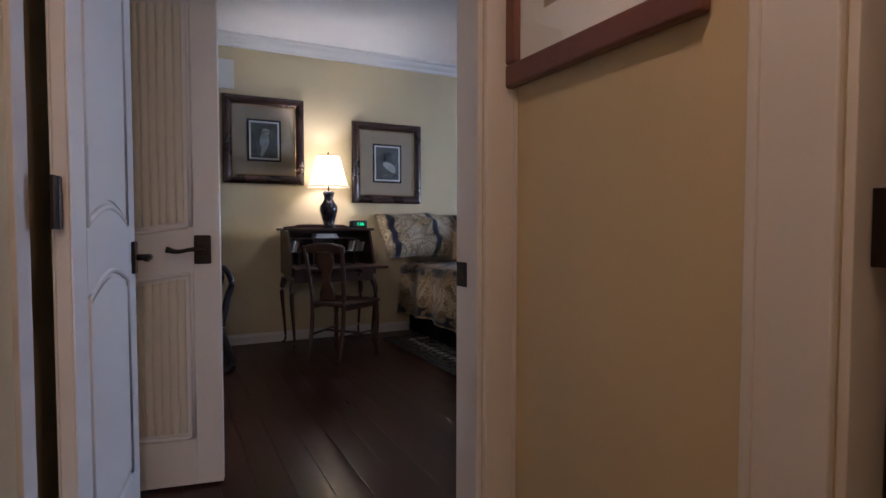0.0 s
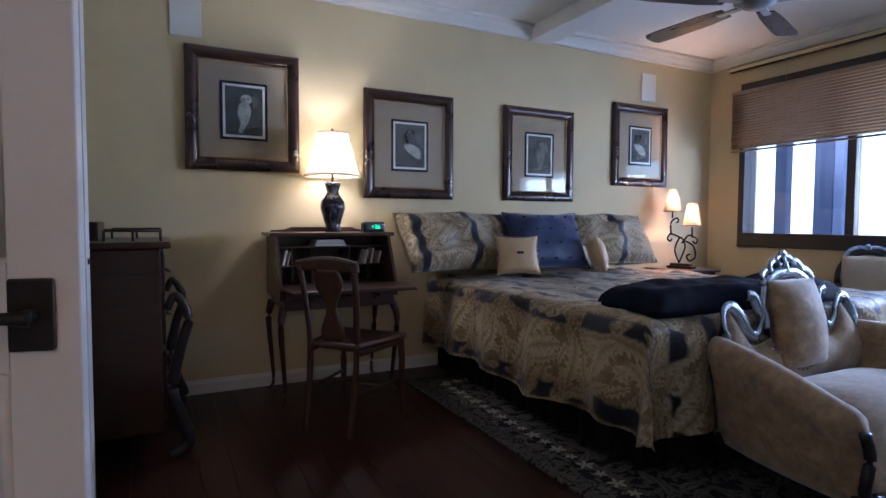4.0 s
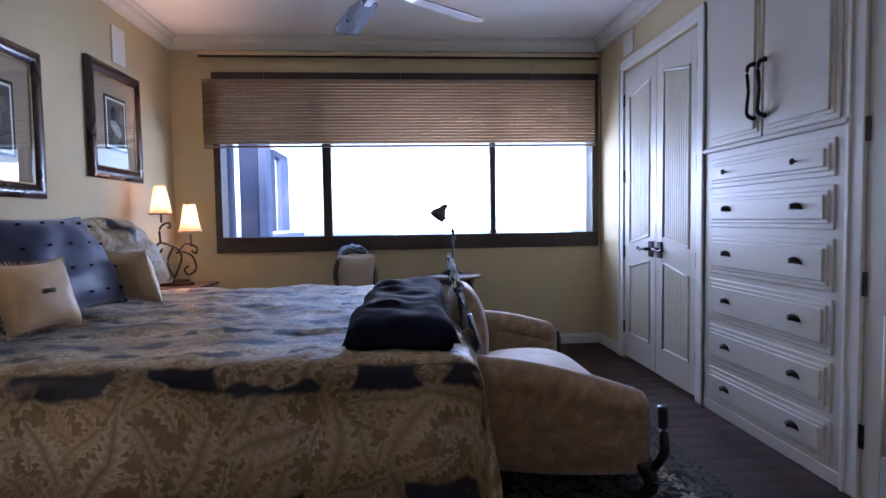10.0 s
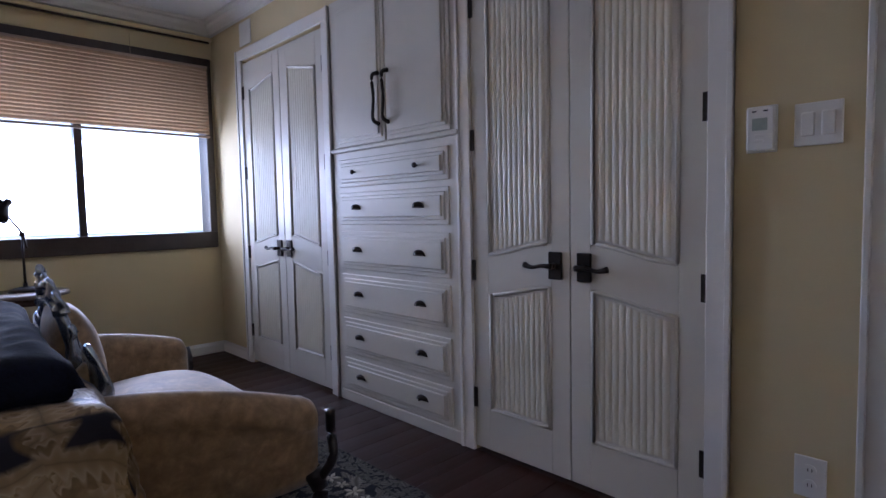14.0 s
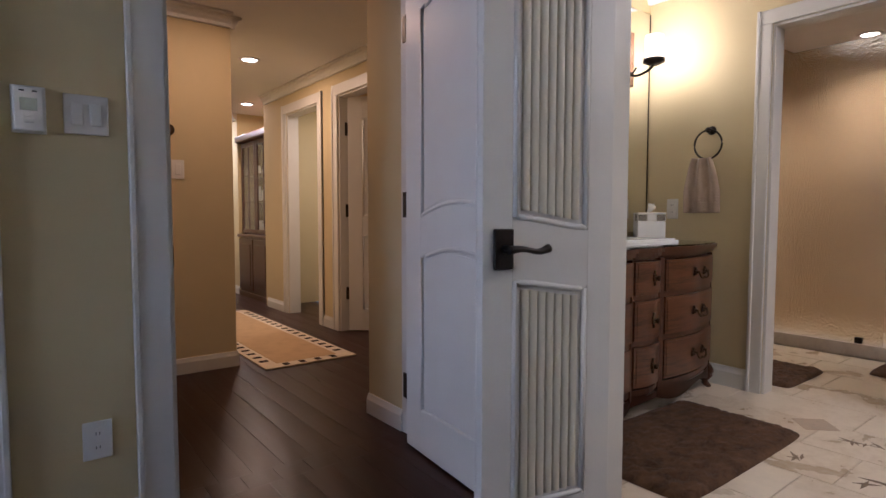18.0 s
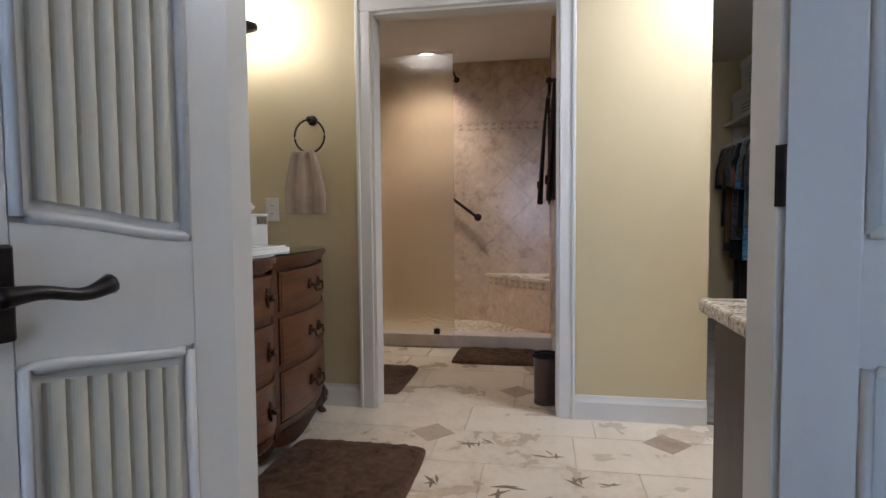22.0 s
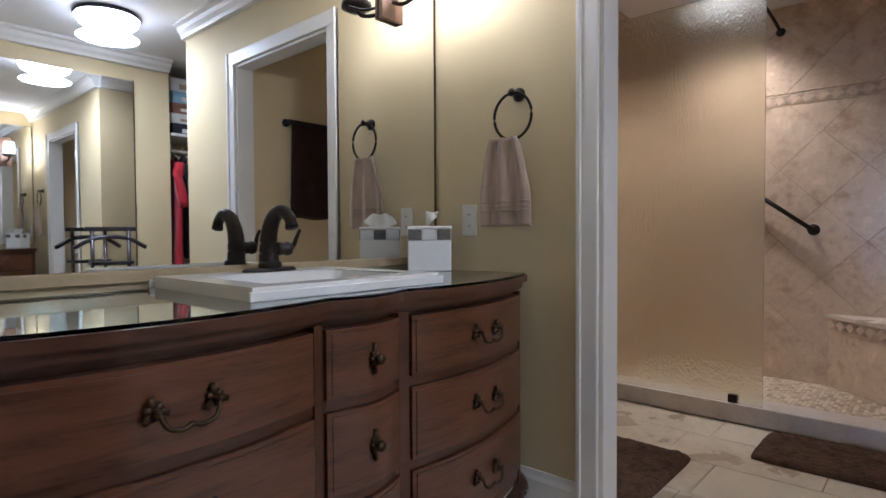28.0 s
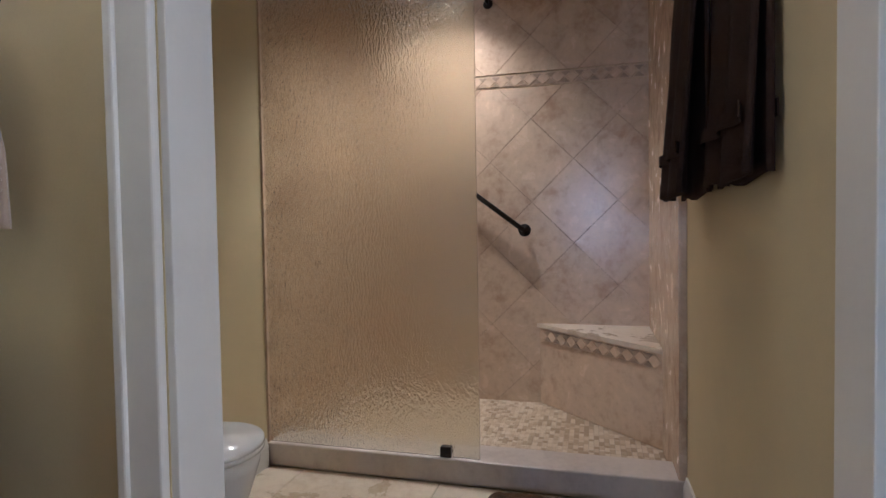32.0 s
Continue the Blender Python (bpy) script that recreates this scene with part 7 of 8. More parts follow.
part("ring", tube([(0.082 * math.sin(a), 0.046, -0.085 + 0.085 * math.cos(a)) for a in [2 * math.pi * k / 36 for k in range(37)]], 0.0055, 8), BRONZE, tr, "", True)
tw = thing("hand_towel", (BW_X, 1.220, 1.348), "tan terry hand towel hung through the ring", "towel", -90)


def towel(u, v):
    w = 0.055 + 0.055 * min(1, v * 1.6) ** 0.7
    x = (2 * u - 1) * w
    return (x, 0.058 + 0.012 * math.sin(u * 14) * (1 - 0.3 * v) + 0.012 * (1 - v), -v * 0.325 + 0.004 * wob(u * 3, v * 4, 2))


part("cloth", sheet(40, 26, towel, 0.012), TERRY, tw, "", True)
for z in (-0.235, -0.252, -0.268):
    part("woven_band", sheet(40, 1, lambda u, v: ((2 * u - 1) * 0.1095, 0.0655 + 0.012 * math.sin(u * 14) * 0.75, z + 0.005 * v), 0.003), TERRY, tw, "", True)

# ---------- mats, bin ----------
def plush(name, place, w, d, rz, label, cut=False):
    t = thing(name, place, label, "bath mat", rz, "bath mats")
    rnd_ = random.Random(name + str(place))
    def fn(u, v):
        a, b = 2 * u - 1, 2 * v - 1
        k = max(0.0, 1 - abs(a) ** 10) ** 0.5 * max(0.0, 1 - abs(b) ** 10) ** 0.5
        sq_ = 1 - 0.05 * (abs(a * b)) ** 6
        return (a * w / 2 * sq_, b * d / 2 * sq_, 0.002 + 0.026 * k + 0.008 * k * wob(a * 7, b * 7, 1, w) + 0.008 * k * wob(a * 26, b * 26, 2, w) + 0.005 * k * rnd_.random())
    part("plush_top", sheet(90, 64, fn), SHAG, t, "", True)


plush("bath_mat", (-1.25, 1.655, 0), 1.04, 0.60, 0, "brown plush bath mat before the vanity")
plush("bath_mat", (-3.39, 2.105, 0), 0.42, 0.60, 0, "brown plush bath mat at the shower curb")
plush("bath_mat", (-2.745, 1.38, 0), 0.58, 0.50, 0, "brown plush mat before the toilet")
bn = thing("waste_bin", (-2.46, 2.450, 0), "brown ribbed waste bin inside the shower room door", "waste bin")
part("shell", lathe([(0.056, 0), (0.059, 0.01), (0.062, 0.014), (0.066, 0.25), (0.070, 0.255), (0.070, 0.268), (0.066, 0.268), (0.062, 0.25), (0.056, 0.012), (0.001, 0.012)], 40), WICK, bn, "", True)
part("base_ring", lathe([(0.064, 0.0), (0.064, 0.02), (0.061, 0.022)], 36), WICK, bn, "", True)
part("liner", lathe([(0.062, 0.20), (0.064, 0.265), (0.0715, 0.270), (0.0725, 0.255), (0.073, 0.253)], 36), BLACKC, bn, "black liner", True)

# ---------- toilet ----------
to = thing("toilet", (-2.88, BS_Y + 0.004, 0), "white toilet beside the shower", "toilet")
part("tank", box(-0.22, 0.01, 0.38, 0.22, 0.17, 0.74, 0.03, 3), PORCEL, to)
part("tank_lid", box(-0.23, 0.0, 0.74, 0.23, 0.18, 0.775, 0.012, 3), PORCEL, to)
part("bowl", lathe([(0.11, 0), (0.10, 0.10), (0.12, 0.22), (0.158, 0.34), (0.165, 0.38), (0.14, 0.385), (0.10, 0.28), (0.001, 0.24)], 36, centre=(0, 0.285, 0), sy=1.0), PORCEL, to, "", True)
part("seat", lathe([(0.168, 0.386), (0.170, 0.40), (0.10, 0.405), (0.10, 0.388)], 36, centre=(0, 0.29, 0), sy=1.0), PORCEL, to, "", True)
part("lid", lathe([(0.170, 0.402), (0.168, 0.415), (0.001, 0.420)], 36, centre=(0, 0.29, 0), sy=1.0), PORCEL, to, "", True)

# ---------- shower ----------
CX = -3.65
SLAB = mat("pale_stone_slab", (0.60, 0.53, 0.47), 0.3, vary=0.14, scale=6, fine=40, dark=(0.44, 0.37, 0.33))
solid("shower_curb", box(CX - 0.18, BS_Y, 0.0, CX, 2.52, 0.100, 0.006), SLAB, "pale stone shower curb", "curb", "structure")
solid("shower_floor", box(-4.72, BS_Y, -0.004, CX - 0.18, 2.52, 0.018), GROUT, "mosaic shower floor", "floor", "structure")
gp = thing("shower_screen", (CX - 0.025, 0, -0.008), "fixed rain-glass shower panel on the curb", "shower screen")
part("panel", box(-0.005, BS_Y + 0.004, 0.1085, 0.005, 1.76, 2.25, 0.001), FROST, gp, "pebbled privacy glass").visible_shadow = False
part("clip", box(-0.016, 1.600, 0.1085, 0.016, 1.645, 0.152, 0.003), BRONZE, gp, "bronze glass clip")
solid("shower_wall_backing", box(-4.719, 2.4995, 0.018, CX - 0.005, 2.5195, BATH_H - 0.001), TRAV_WALL, "travertine edge of the shower's side wall", "wall", "structure")
bench = thing("shower_bench", (-4.715, 2.491, 0.026), "triangular tiled corner bench in the shower", "bench")


def prism(tri, z0, z1):
    bm = bmesh.new()
    a, b = [bm.verts.new((x, y, z0)) for x, y in tri], [bm.verts.new((x, y, z1)) for x, y in tri]
    bm.faces.new(a), bm.faces.new(b)
    for i in range(len(tri)):
        bm.faces.new((a[i], a[(i + 1) % len(tri)], b[(i + 1) % len(tri)], b[i]))
    return bm


TRI = [(0.0, 0.0), (0.0, -0.588), (0.590, 0.0)]
part("base", prism(TRI, 0, 0.43), TRAV_WALL, bench)
part("seat_slab", prism([(0, 0), (0, -0.605), (0.607, 0)], 0.43, 0.452), TRAV, bench, "polished stone seat")
a0, a1 = Vector((0.004, -0.590, 0)), Vector((0.592, 0.0, 0))
dirv = (a1 - a0).normalized()
nrm = Vector((dirv.y, -dirv.x, 0))
cnt = 11
step = (a1 - a0).length / cnt


def lozenges(parent, origin, along, normal, count, step, zc, h):
    """A strip of diamonds with triangles between them."""
    dm = None
    for i in range(count):
        c = origin + along * (step * (i + 0.5))
        for shape, m_, nm in (([(-step * 0.46, 0), (0, -h * 0.46), (step * 0.46, 0), (0, h * 0.46)], TRAV_WALL, "diamond_tile"), ([(-step * 0.34, h * 0.42), (step * 0.34, h * 0.42), (0, h * 0.06)], TRAV_DARK, "triangle_tile"), ([(-step * 0.34, -h * 0.42), (step * 0.34, -h * 0.42), (0, -h * 0.06)], TRAV_DARK, "triangle_tile")):
            off = 0 if nm == "diamond_tile" else step / 2
            cc_ = c + along * off
            if off and i == count - 1:
                continue
            bm = bmesh.new()
            lo_ = [bm.verts.new(cc_ + along * px_ + normal * 0.0005 + Vector((0, 0, zc + pz))) for px_, pz in shape]
            hi_ = [bm.verts.new(cc_ + along * px_ * 0.94 + normal * 0.005 + Vector((0, 0, zc + pz * 0.94))) for px_, pz in shape]
            bm.faces.new(hi_)
            for k in range(len(shape)):
                bm.faces.new((lo_[k], lo_[(k + 1) % len(shape)], hi_[(k + 1) % len(shape)], hi_[k]))
            part(nm, bm, m_, parent)


lozenges(bench, a0, dirv, nrm, cnt, step, 0.390, 0.070)
gb = thing("grab_bar", (-4.72, 1.825, 1.008), "bronze grab bar slanting across the shower wall", "grab bar")
g0, g1 = Vector((0.06, 0, 0)), Vector((0.06, -0.42, 0.32))
part("bar", tube([g0, g1], 0.014, 12), BRONZE, gb, "", True)
for p in (g0, g1):
    part("flange", lathe([(0.036, 0.002), (0.036, 0.010), (0.018, 0.016), (0.016, 0.06)], 20), BRONZE, gb, "", True, pose(0, p.y, p.z, 0, 90))
sa = thing("shower_fixture", (-4.72, 1.63, 2.30), "bronze shower arm and small head", "shower head")
part("flange", lathe([(0.030, 0.001), (0.030, 0.008), (0.012, 0.016)], 18), BRONZE, sa, "", True, pose(0, 0, 0, 0, 90))
part("arm", tube(curve_points([(0.01, 0, 0), (0.14, -0.02, 0.06), (0.30, -0.05, 0.115), (0.36, -0.06, 0.10)], 6), 0.010, 10), BRONZE, sa, "", True)
part("head", lathe([(0.010, 0.03), (0.018, 0.015), (0.042, -0.02), (0.040, -0.03), (0.001, -0.032)], 20), BRONZE, sa, "", True, pose(0.375, -0.062, 0.075, 0, 20))
rl = thing("towel_bar", (-2.60, 2.52, 1.745), "bronze towel bar in the shower room", "towel bar")
part("bar", tube([(0.0, -0.052, 0), (-0.86, -0.052, 0)], 0.009, 10), BRONZE, rl, "", True)
for x in (0, -0.86):
    part("post", lathe([(0.028, 0.001), (0.026, 0.012), (0.012, 0.02), (0.012, 0.052)], 16), BRONZE, rl, "", True, pose(x, 0, 0, 90))
    part("finial", lathe([(0.001, -0.019), (0.011, -0.0155), (0.018, -0.006), (0.018, 0.006), (0.011, 0.0155), (0.001, 0.019)], 14), BRONZE, rl, "", True, pose(x, -0.056, 0))
part("rear_bar", tube([(0.0, -0.023, 0), (-0.86, -0.023, 0)], 0.006, 10), BRONZE, rl, "", True)
for xc, yc, f0, f1, b0, b1, ln in ((-3.225, 2.468, -0.014, -0.060, 0.006, 0.012, 0.665), (-2.83, 2.497, -0.010, -0.034, 0.008, 0.009, 0.655)):
    bt = thing("bath_towel", (xc, yc, 1.757), "dark brown terry bath towel hanging on the bar", "towel", 0, "brown bath towels")
    for side, y0, y1 in (("front_fold", f0, f1), ("back_fold", b0, b1)):
        amp, out = (0.012, -0.011) if y0 < 0 else (0.002, 0.006)
        part(side, sheet(36, 26, lambda u, v: ((2 * u - 1) * (0.190 + 0.020 * v), y0 + (y1 - y0) * v ** 0.7 + amp * math.sin(u * 15 + 2 * v) * v, -ln * v + 0.007 * math.sin(u * 9) * v), 0.012), BROWNT, bt, "", True)
        part("woven_band", sheet(30, 1, lambda u, v: ((2 * u - 1) * 0.206, y0 + (y1 - y0) * 0.86 + out + amp * math.sin(u * 15 + 1.6) * 0.8, -ln * 0.80 - 0.03 * v), 0.003), BROWNT, bt)
    part("top_fold", sheet(20, 8, lambda u, v: ((2 * u - 1) * 0.190, f0 + (b0 - f0) * (0.5 - 0.5 * math.cos(math.pi * v)), 0.012 * math.sin(math.pi * v)), 0.012), BROWNT, bt, "", True)

# ---------- closet island and clothes ----------
il = thing("closet_island", (-0.76, 3.40, 0), "dark cabinet island with polished granite top", "island")
part("cabinet", box(-0.255, -0.52, 0.0, 0.24, 0.60, 0.735, 0.004), mat("dark_brown_cabinet", (0.060, 0.036, 0.026), 0.4, vary=0.2, scale=5, fine=50, stretch=(4, 4, 0.5)), il)
part("counter", box(-0.29, -0.555, 0.736, 0.265, 0.63, 0.775, 0.012, 3), GRANITE, il, "brown and cream granite top")
sh = thing("closet_shelf", (0, 0, 0), "long white closet shelf with hanging rod below", "shelf")
part("shelf", box(-5.19, 4.12, 1.845, -2.51, 4.62, 1.87, 0.004), WHITE, sh)
part("rod", tube([(-5.19, 4.30, 1.74), (-2.51, 4.30, 1.74)], 0.016, 12), PLASTIC, sh, "", True)
part("lower_rod", tube([(-5.19, 4.34, 0.93), (-2.51, 4.34, 0.93)], 0.016, 12), PLASTIC, sh, "", True)
for x in (-5.18, -2.53, -3.8):
    part("bracket", box(x - 0.01, 4.20, 1.70, x + 0.01, 4.62, 1.845, 0.003), WHITE, sh)
solid("closet_carpet", box(-5.2, 3.2, -0.004, -2.26, 4.63, 0.012, 0.003), CARPET, "grey closet carpet", "carpet", "structure")
CLOTH = {}


def cloth_mat(c, pattern):
    key = (c, pattern)
    if key not in CLOTH:
        CLOTH[key] = ornate_mat("patterned_cloth", c, shade(c, 2.6), shade(c, 0.2), 26.0, 0.85, 0.2) if pattern else mat("plain_cloth", c, 0.85, vary=0.15, scale=8, fine=120, bump=0.2, sheen=0.25)
    return CLOTH[key]


TINTS = [((0.05, 0.04, 0.035), 0), ((0.16, 0.09, 0.04), 0), ((0.04, 0.04, 0.04), 1), ((0.22, 0.13, 0.12), 0), ((0.05, 0.14, 0.26), 1), ((0.06, 0.06, 0.035), 1), ((0.03, 0.03, 0.035), 1), ((0.24, 0.32, 0.04), 0), ((0.02, 0.05, 0.18), 1), ((0.02, 0.04, 0.22), 0), ((0.09, 0.07, 0.045), 1), ((0.40, 0.39, 0.36), 0), ((0.014, 0.018, 0.05), 0), ((0.50, 0.48, 0.45), 0), ((0.26, 0.018, 0.022), 0), ((0.28, 0.02, 0.024), 0), ((0.45, 0.14, 0.025), 0), ((0.014, 0.014, 0.016), 0), ((0.50, 0.10, 0.075), 0), ((0.34, 0.02, 0.03), 0)]
rnd = random.Random(21)
xg, i = -5.05, 0
while xg < -2.60:
    c, pat = TINTS[min(len(TINTS) - 1, int((xg + 5.05) / 2.46 * len(TINTS)))] if i % 3 else ((0.014, 0.014, 0.018), 0)
    ln = rnd.uniform(0.68, 1.02)
    gm = thing("hanging_shirt", (xg, 4.30, 1.74), "shirt on a hanger in the closet", "garment", rnd.uniform(-10, 10), "hanging clothes")
    if pat:
        gm["label"] = "patterned shirt on a hanger in the closet"
    part("hanger", tube(curve_points([(0, 0.02, 0.02), (0, 0.018, 0.035), (0, -0.01, 0.03), (0, 0, 0.0), (0, -0.08, -0.05), (0, -0.21, -0.09)], 4), 0.004, 6, tube(curve_points([(0, 0, 0.0), (0, 0.08, -0.05), (0, 0.21, -0.09)], 4), 0.004, 6)), PLASTIC, gm, "", True)
    ph = rnd.uniform(0, 6)
    def body(u, v, ln=ln, ph=ph):
        a = 2 * math.pi * u
        half = 0.06 + 0.155 * min(1.0, v * 7) ** 0.8 + 0.015 * v
        thick = 0.022 + 0.028 * v + 0.010 * math.sin(3 * a + ph + 5 * v)
        drop = 0.045 + 0.06 * min(1.0, abs(math.cos(a)) * 1.0)
        return (thick * math.sin(a), half * math.cos(a), -drop * (1 - min(1, v * 6)) - 0.10 * min(1, v * 6) - ln * v)
    m_ = cloth_mat(c, pat)
    part("body", sheet(24, 18, body), m_, gm, "", True)
    for s in (-1, 1):
        sl = curve_points([(0.0, s * 0.20, -0.13), (0.02, s * 0.235, -0.26), (0.03 * s, s * 0.225, -0.42 - 0.12 * rnd.random())], 4)
        part("sleeve", tube(sl, 0.04, 8, taper=[0.045 + 0.012 * k / (len(sl) - 1) for k in range(len(sl))], flat=0.7), m_, gm, "", True)
    xg, i = xg + rnd.uniform(0.065, 0.095), i + 1
xg = -5.0
while xg < -2.9:
    gm = thing("hanging_trousers", (xg, 4.34, 0.93), "dark trousers folded over a hanger", "garment", rnd.uniform(-8, 8), "hanging trousers")
    part("hanger", tube([(0, 0, 0.02), (0, 0, 0), (0, -0.17, -0.07), (0, 0.17, -0.07), (0, 0, 0)], 0.004, 6), BRONZE, gm, "", True)
    part("cloth", sheet(12, 10, lambda u, v: (0.02 * math.sin(2 * math.pi * u) * (0.6 + 0.6 * v), 0.16 * math.cos(2 * math.pi * u), -0.07 - 0.72 * v), 0), cloth_mat(rnd.choice([(0.02, 0.02, 0.022), (0.03, 0.03, 0.04), (0.05, 0.04, 0.035), (0.016, 0.018, 0.03)]), 0), gm, "", True)
    xg += rnd.uniform(0.10, 0.15)
for x, y, w, d, h, z, nm in ((-4.72, 4.36, 0.62, 0.40, 0.25, 1.87, "white cardboard file box on the closet shelf"), (-4.66, 4.38, 0.56, 0.36, 0.27, 2.121, "white cardboard box stacked on another box")):
    bx = thing("storage_box", (x, y, z), nm, "box", 3, "white storage boxes")
    part("body", box(-w / 2, -d / 2, 0, w / 2, d / 2, h * 0.86, 0.004), PAPER, bx)
    part("lid", box(-w / 2 - 0.008, -d / 2 - 0.008, h * 0.72, w / 2 + 0.008, d / 2 + 0.008, h, 0.004), PAPER, bx)
    for q in (0.0, -0.03, -0.06):
        part("printed_line", box(-0.10, -d / 2 - 0.0015, h * 0.40 + q, 0.08, -d / 2, h * 0.40 + q + 0.010), MATBOARD, bx)
    part("hand_hole", box(0.14, -d / 2 - 0.002, h * 0.52, 0.22, -d / 2, h * 0.60, 0.001), BLACKC, bx)
for z, w, h in ((1.87, 0.62, 0.15), (2.022, 0.66, 0.22)):
    cs = thing("hard_case", (-3.95, 4.36, z), "black hard case with silver latch on the shelf", "case", -4, "black cases")
    part("shell", box(-w / 2, -0.20, 0, w / 2, 0.20, h, 0.05, 4), BLACKW, cs, "", True)
    part("seam", box(-w / 2 - 0.002, -0.202, h * 0.48, w / 2 + 0.002, 0.202, h * 0.52, 0.001), FANM, cs)
    part("latch", box(0.08, -0.212, h * 0.38, 0.14, -0.198, h * 0.64, 0.003), BRASS, cs)
    part("tag", box(-0.12, -0.203, h * 0.3, -0.04, -0.199, h * 0.5), PAPER, cs)
SHOEB = [mat("box_" + n, c, 0.7, vary=0.12, scale=6, fine=120) for n, c in (("navy", (0.035, 0.060, 0.13)), ("white", (0.66, 0.66, 0.64)), ("sky_blue", (0.26, 0.42, 0.55)), ("brown", (0.20, 0.10, 0.06)), ("black", (0.02, 0.02, 0.024)))]
SHOEN = ("navy", "white", "pale blue", "brown", "black")
for x, pile in ((-2.65, ((4, 0.10), (1, 0.085), (3, 0.09), (2, 0.10), (1, 0.11))), (-2.875, ((0, 0.12), (2, 0.10), (0, 0.13), (0, 0.09)))):
    z = 1.87
    for q, (c, h) in enumerate(pile):
        bx = thing("shoe_box", (x + 0.008 * math.sin(q * 2.3 + x), 4.36, z), SHOEN[c] + " cardboard shoe box in a stack on the shelf", "box", 3 * math.sin(q * 4.1 + x), "stacked shoe boxes")
        part("body", box(-0.098, -0.165, 0, 0.098, 0.165, h - 0.006, 0.002), SHOEB[c], bx)
        part("lid", box(-0.101, -0.168, h - 0.035, 0.101, 0.168, h, 0.002), SHOEB[c], bx)
        part("end_label", box(-0.05, -0.167, 0.02, 0.02, -0.1645, h - 0.045), PAPER if c != 1 else MATBOARD, bx, "small printed label")
        z += h + 0.0005
ob_ = thing("orange_bag", (-3.25, 4.34, 1.87), "orange cloth bag on the closet shelf", "bag")
part("cloth", cushion(0.52, 0.36, 0.34, 0.1, 14, 0.04, 9.0), cloth_mat((0.50, 0.22, 0.05), 1), ob_, "", True, pose(0, 0, 0.17))
vl = thing("valet_stand", (-1.95, 3.86, 0), "dark wooden clothes valet stand", "valet stand", 6)
vl.scale = (1.0, 1.0, 1.05)
for s in (-1, 1):
    part("post", tube([(s * 0.12, 0, 0.02), (s * 0.12, 0, 0.98)], 0.014, 8), BLACKW, vl, "", True)
    part("foot", box(s * 0.12 - 0.02, -0.18, 0, s * 0.12 + 0.02, 0.18, 0.035, 0.008), BLACKW, vl)
part("hanger_bar", tube(curve_points([(-0.24, 0, 0.86), (-0.10, 0, 0.93), (0.10, 0, 0.93), (0.24, 0, 0.86)], 6), 0.016, 8), BLACKW, vl, "", True)
part("top_bar", box(-0.17, -0.015, 0.98, 0.17, 0.015, 1.01, 0.006), BLACKW, vl)
part("tray", box(-0.14, -0.07, 0.74, 0.14, 0.07, 0.765, 0.005), BLACKW, vl)


# ---------- tiles and planks, the last and smallest pieces ----------
def clip_poly(poly, x0, y0, x1, y1):
    for axis, lim, keep in ((0, x0, 1), (0, x1, -1), (1, y0, 1), (1, y1, -1)):
        res = []
        for i in range(len(poly)):
            p, q = poly[i], poly[(i + 1) % len(poly)]
            a, b = (p[axis] - lim) * keep, (q[axis] - lim) * keep
            if a >= 0:
                res.append(p)
            if a * b < 0:
                t = a / (a - b)
                res.append((p[0] + (q[0] - p[0]) * t, p[1] + (q[1] - p[1]) * t))
        poly = res
        if len(poly) < 3:
            return []
    return poly


def piece(name, poly, to3, thick, material, parent):
    """A flat piece: poly in the surface's own plane, to3(a, b, h) to the world; its upper edge a little smaller."""
    cx, cy = sum(p[0] for p in poly) / len(poly), sum(p[1] for p in poly) / len(poly)
    bm = bmesh.new()
    lo_ = [bm.verts.new(to3(a, b, 0)) for a, b in poly]
    shrink = lambda a, c: a - math.copysign(min(abs(a - c), 0.0015), a - c)
    hi_ = [bm.verts.new(to3(shrink(a, cx), shrink(b, cy), thick)) for a, b in poly]
    bm.faces.new(hi_)
    for k in range(len(poly)):
        bm.faces.new((lo_[k], lo_[(k + 1) % len(poly)], hi_[(k + 1) % len(poly)], hi_[k]))
    return part(name, bm, material, parent)


def area(poly):
    return abs(sum(poly[i][0] * poly[(i + 1) % len(poly)][1] - poly[(i + 1) % len(poly)][0] * poly[i][1] for i in range(len(poly)))) / 2


def tile_wall(name, regions, to3, size, label):
    own = thing(name, (0, 0, 0), label, "tiled wall", kind="structure")
    for x0, y0, x1, y1 in regions:
        piece("grout_bed", [(x0, y0), (x1, y0), (x1, y1), (x0, y1)], lambda a, b, h: to3(a, b, h - 0.001), 0.003, GROUT_WALL, own)
        r, d = size / math.sqrt(2), size * math.sqrt(2)
        g_ = 0.0007
        i0, i1 = math.floor(x0 / d) - 1, math.ceil(x1 / d) + 1
        j0, j1 = math.floor(y0 / d) - 1, math.ceil(y1 / d) + 1
        for i in range(i0, i1 + 1):
            for j in range(j0, j1 + 1):
                for ox, oy in ((0, 0), (d / 2, d / 2)):
                    cx, cy = i * d + ox, j * d + oy
                    q = clip_poly([(cx + r - g_, cy), (cx, cy + r - g_), (cx - r + g_, cy), (cx, cy - r + g_)], x0 + 0.001, y0 + 0.001, x1 - 0.001, y1 - 0.001)
                    if q and area(q) > 0.0004:
                        piece("tile", q, to3, 0.008, TRAV_WALL, own)
    return own


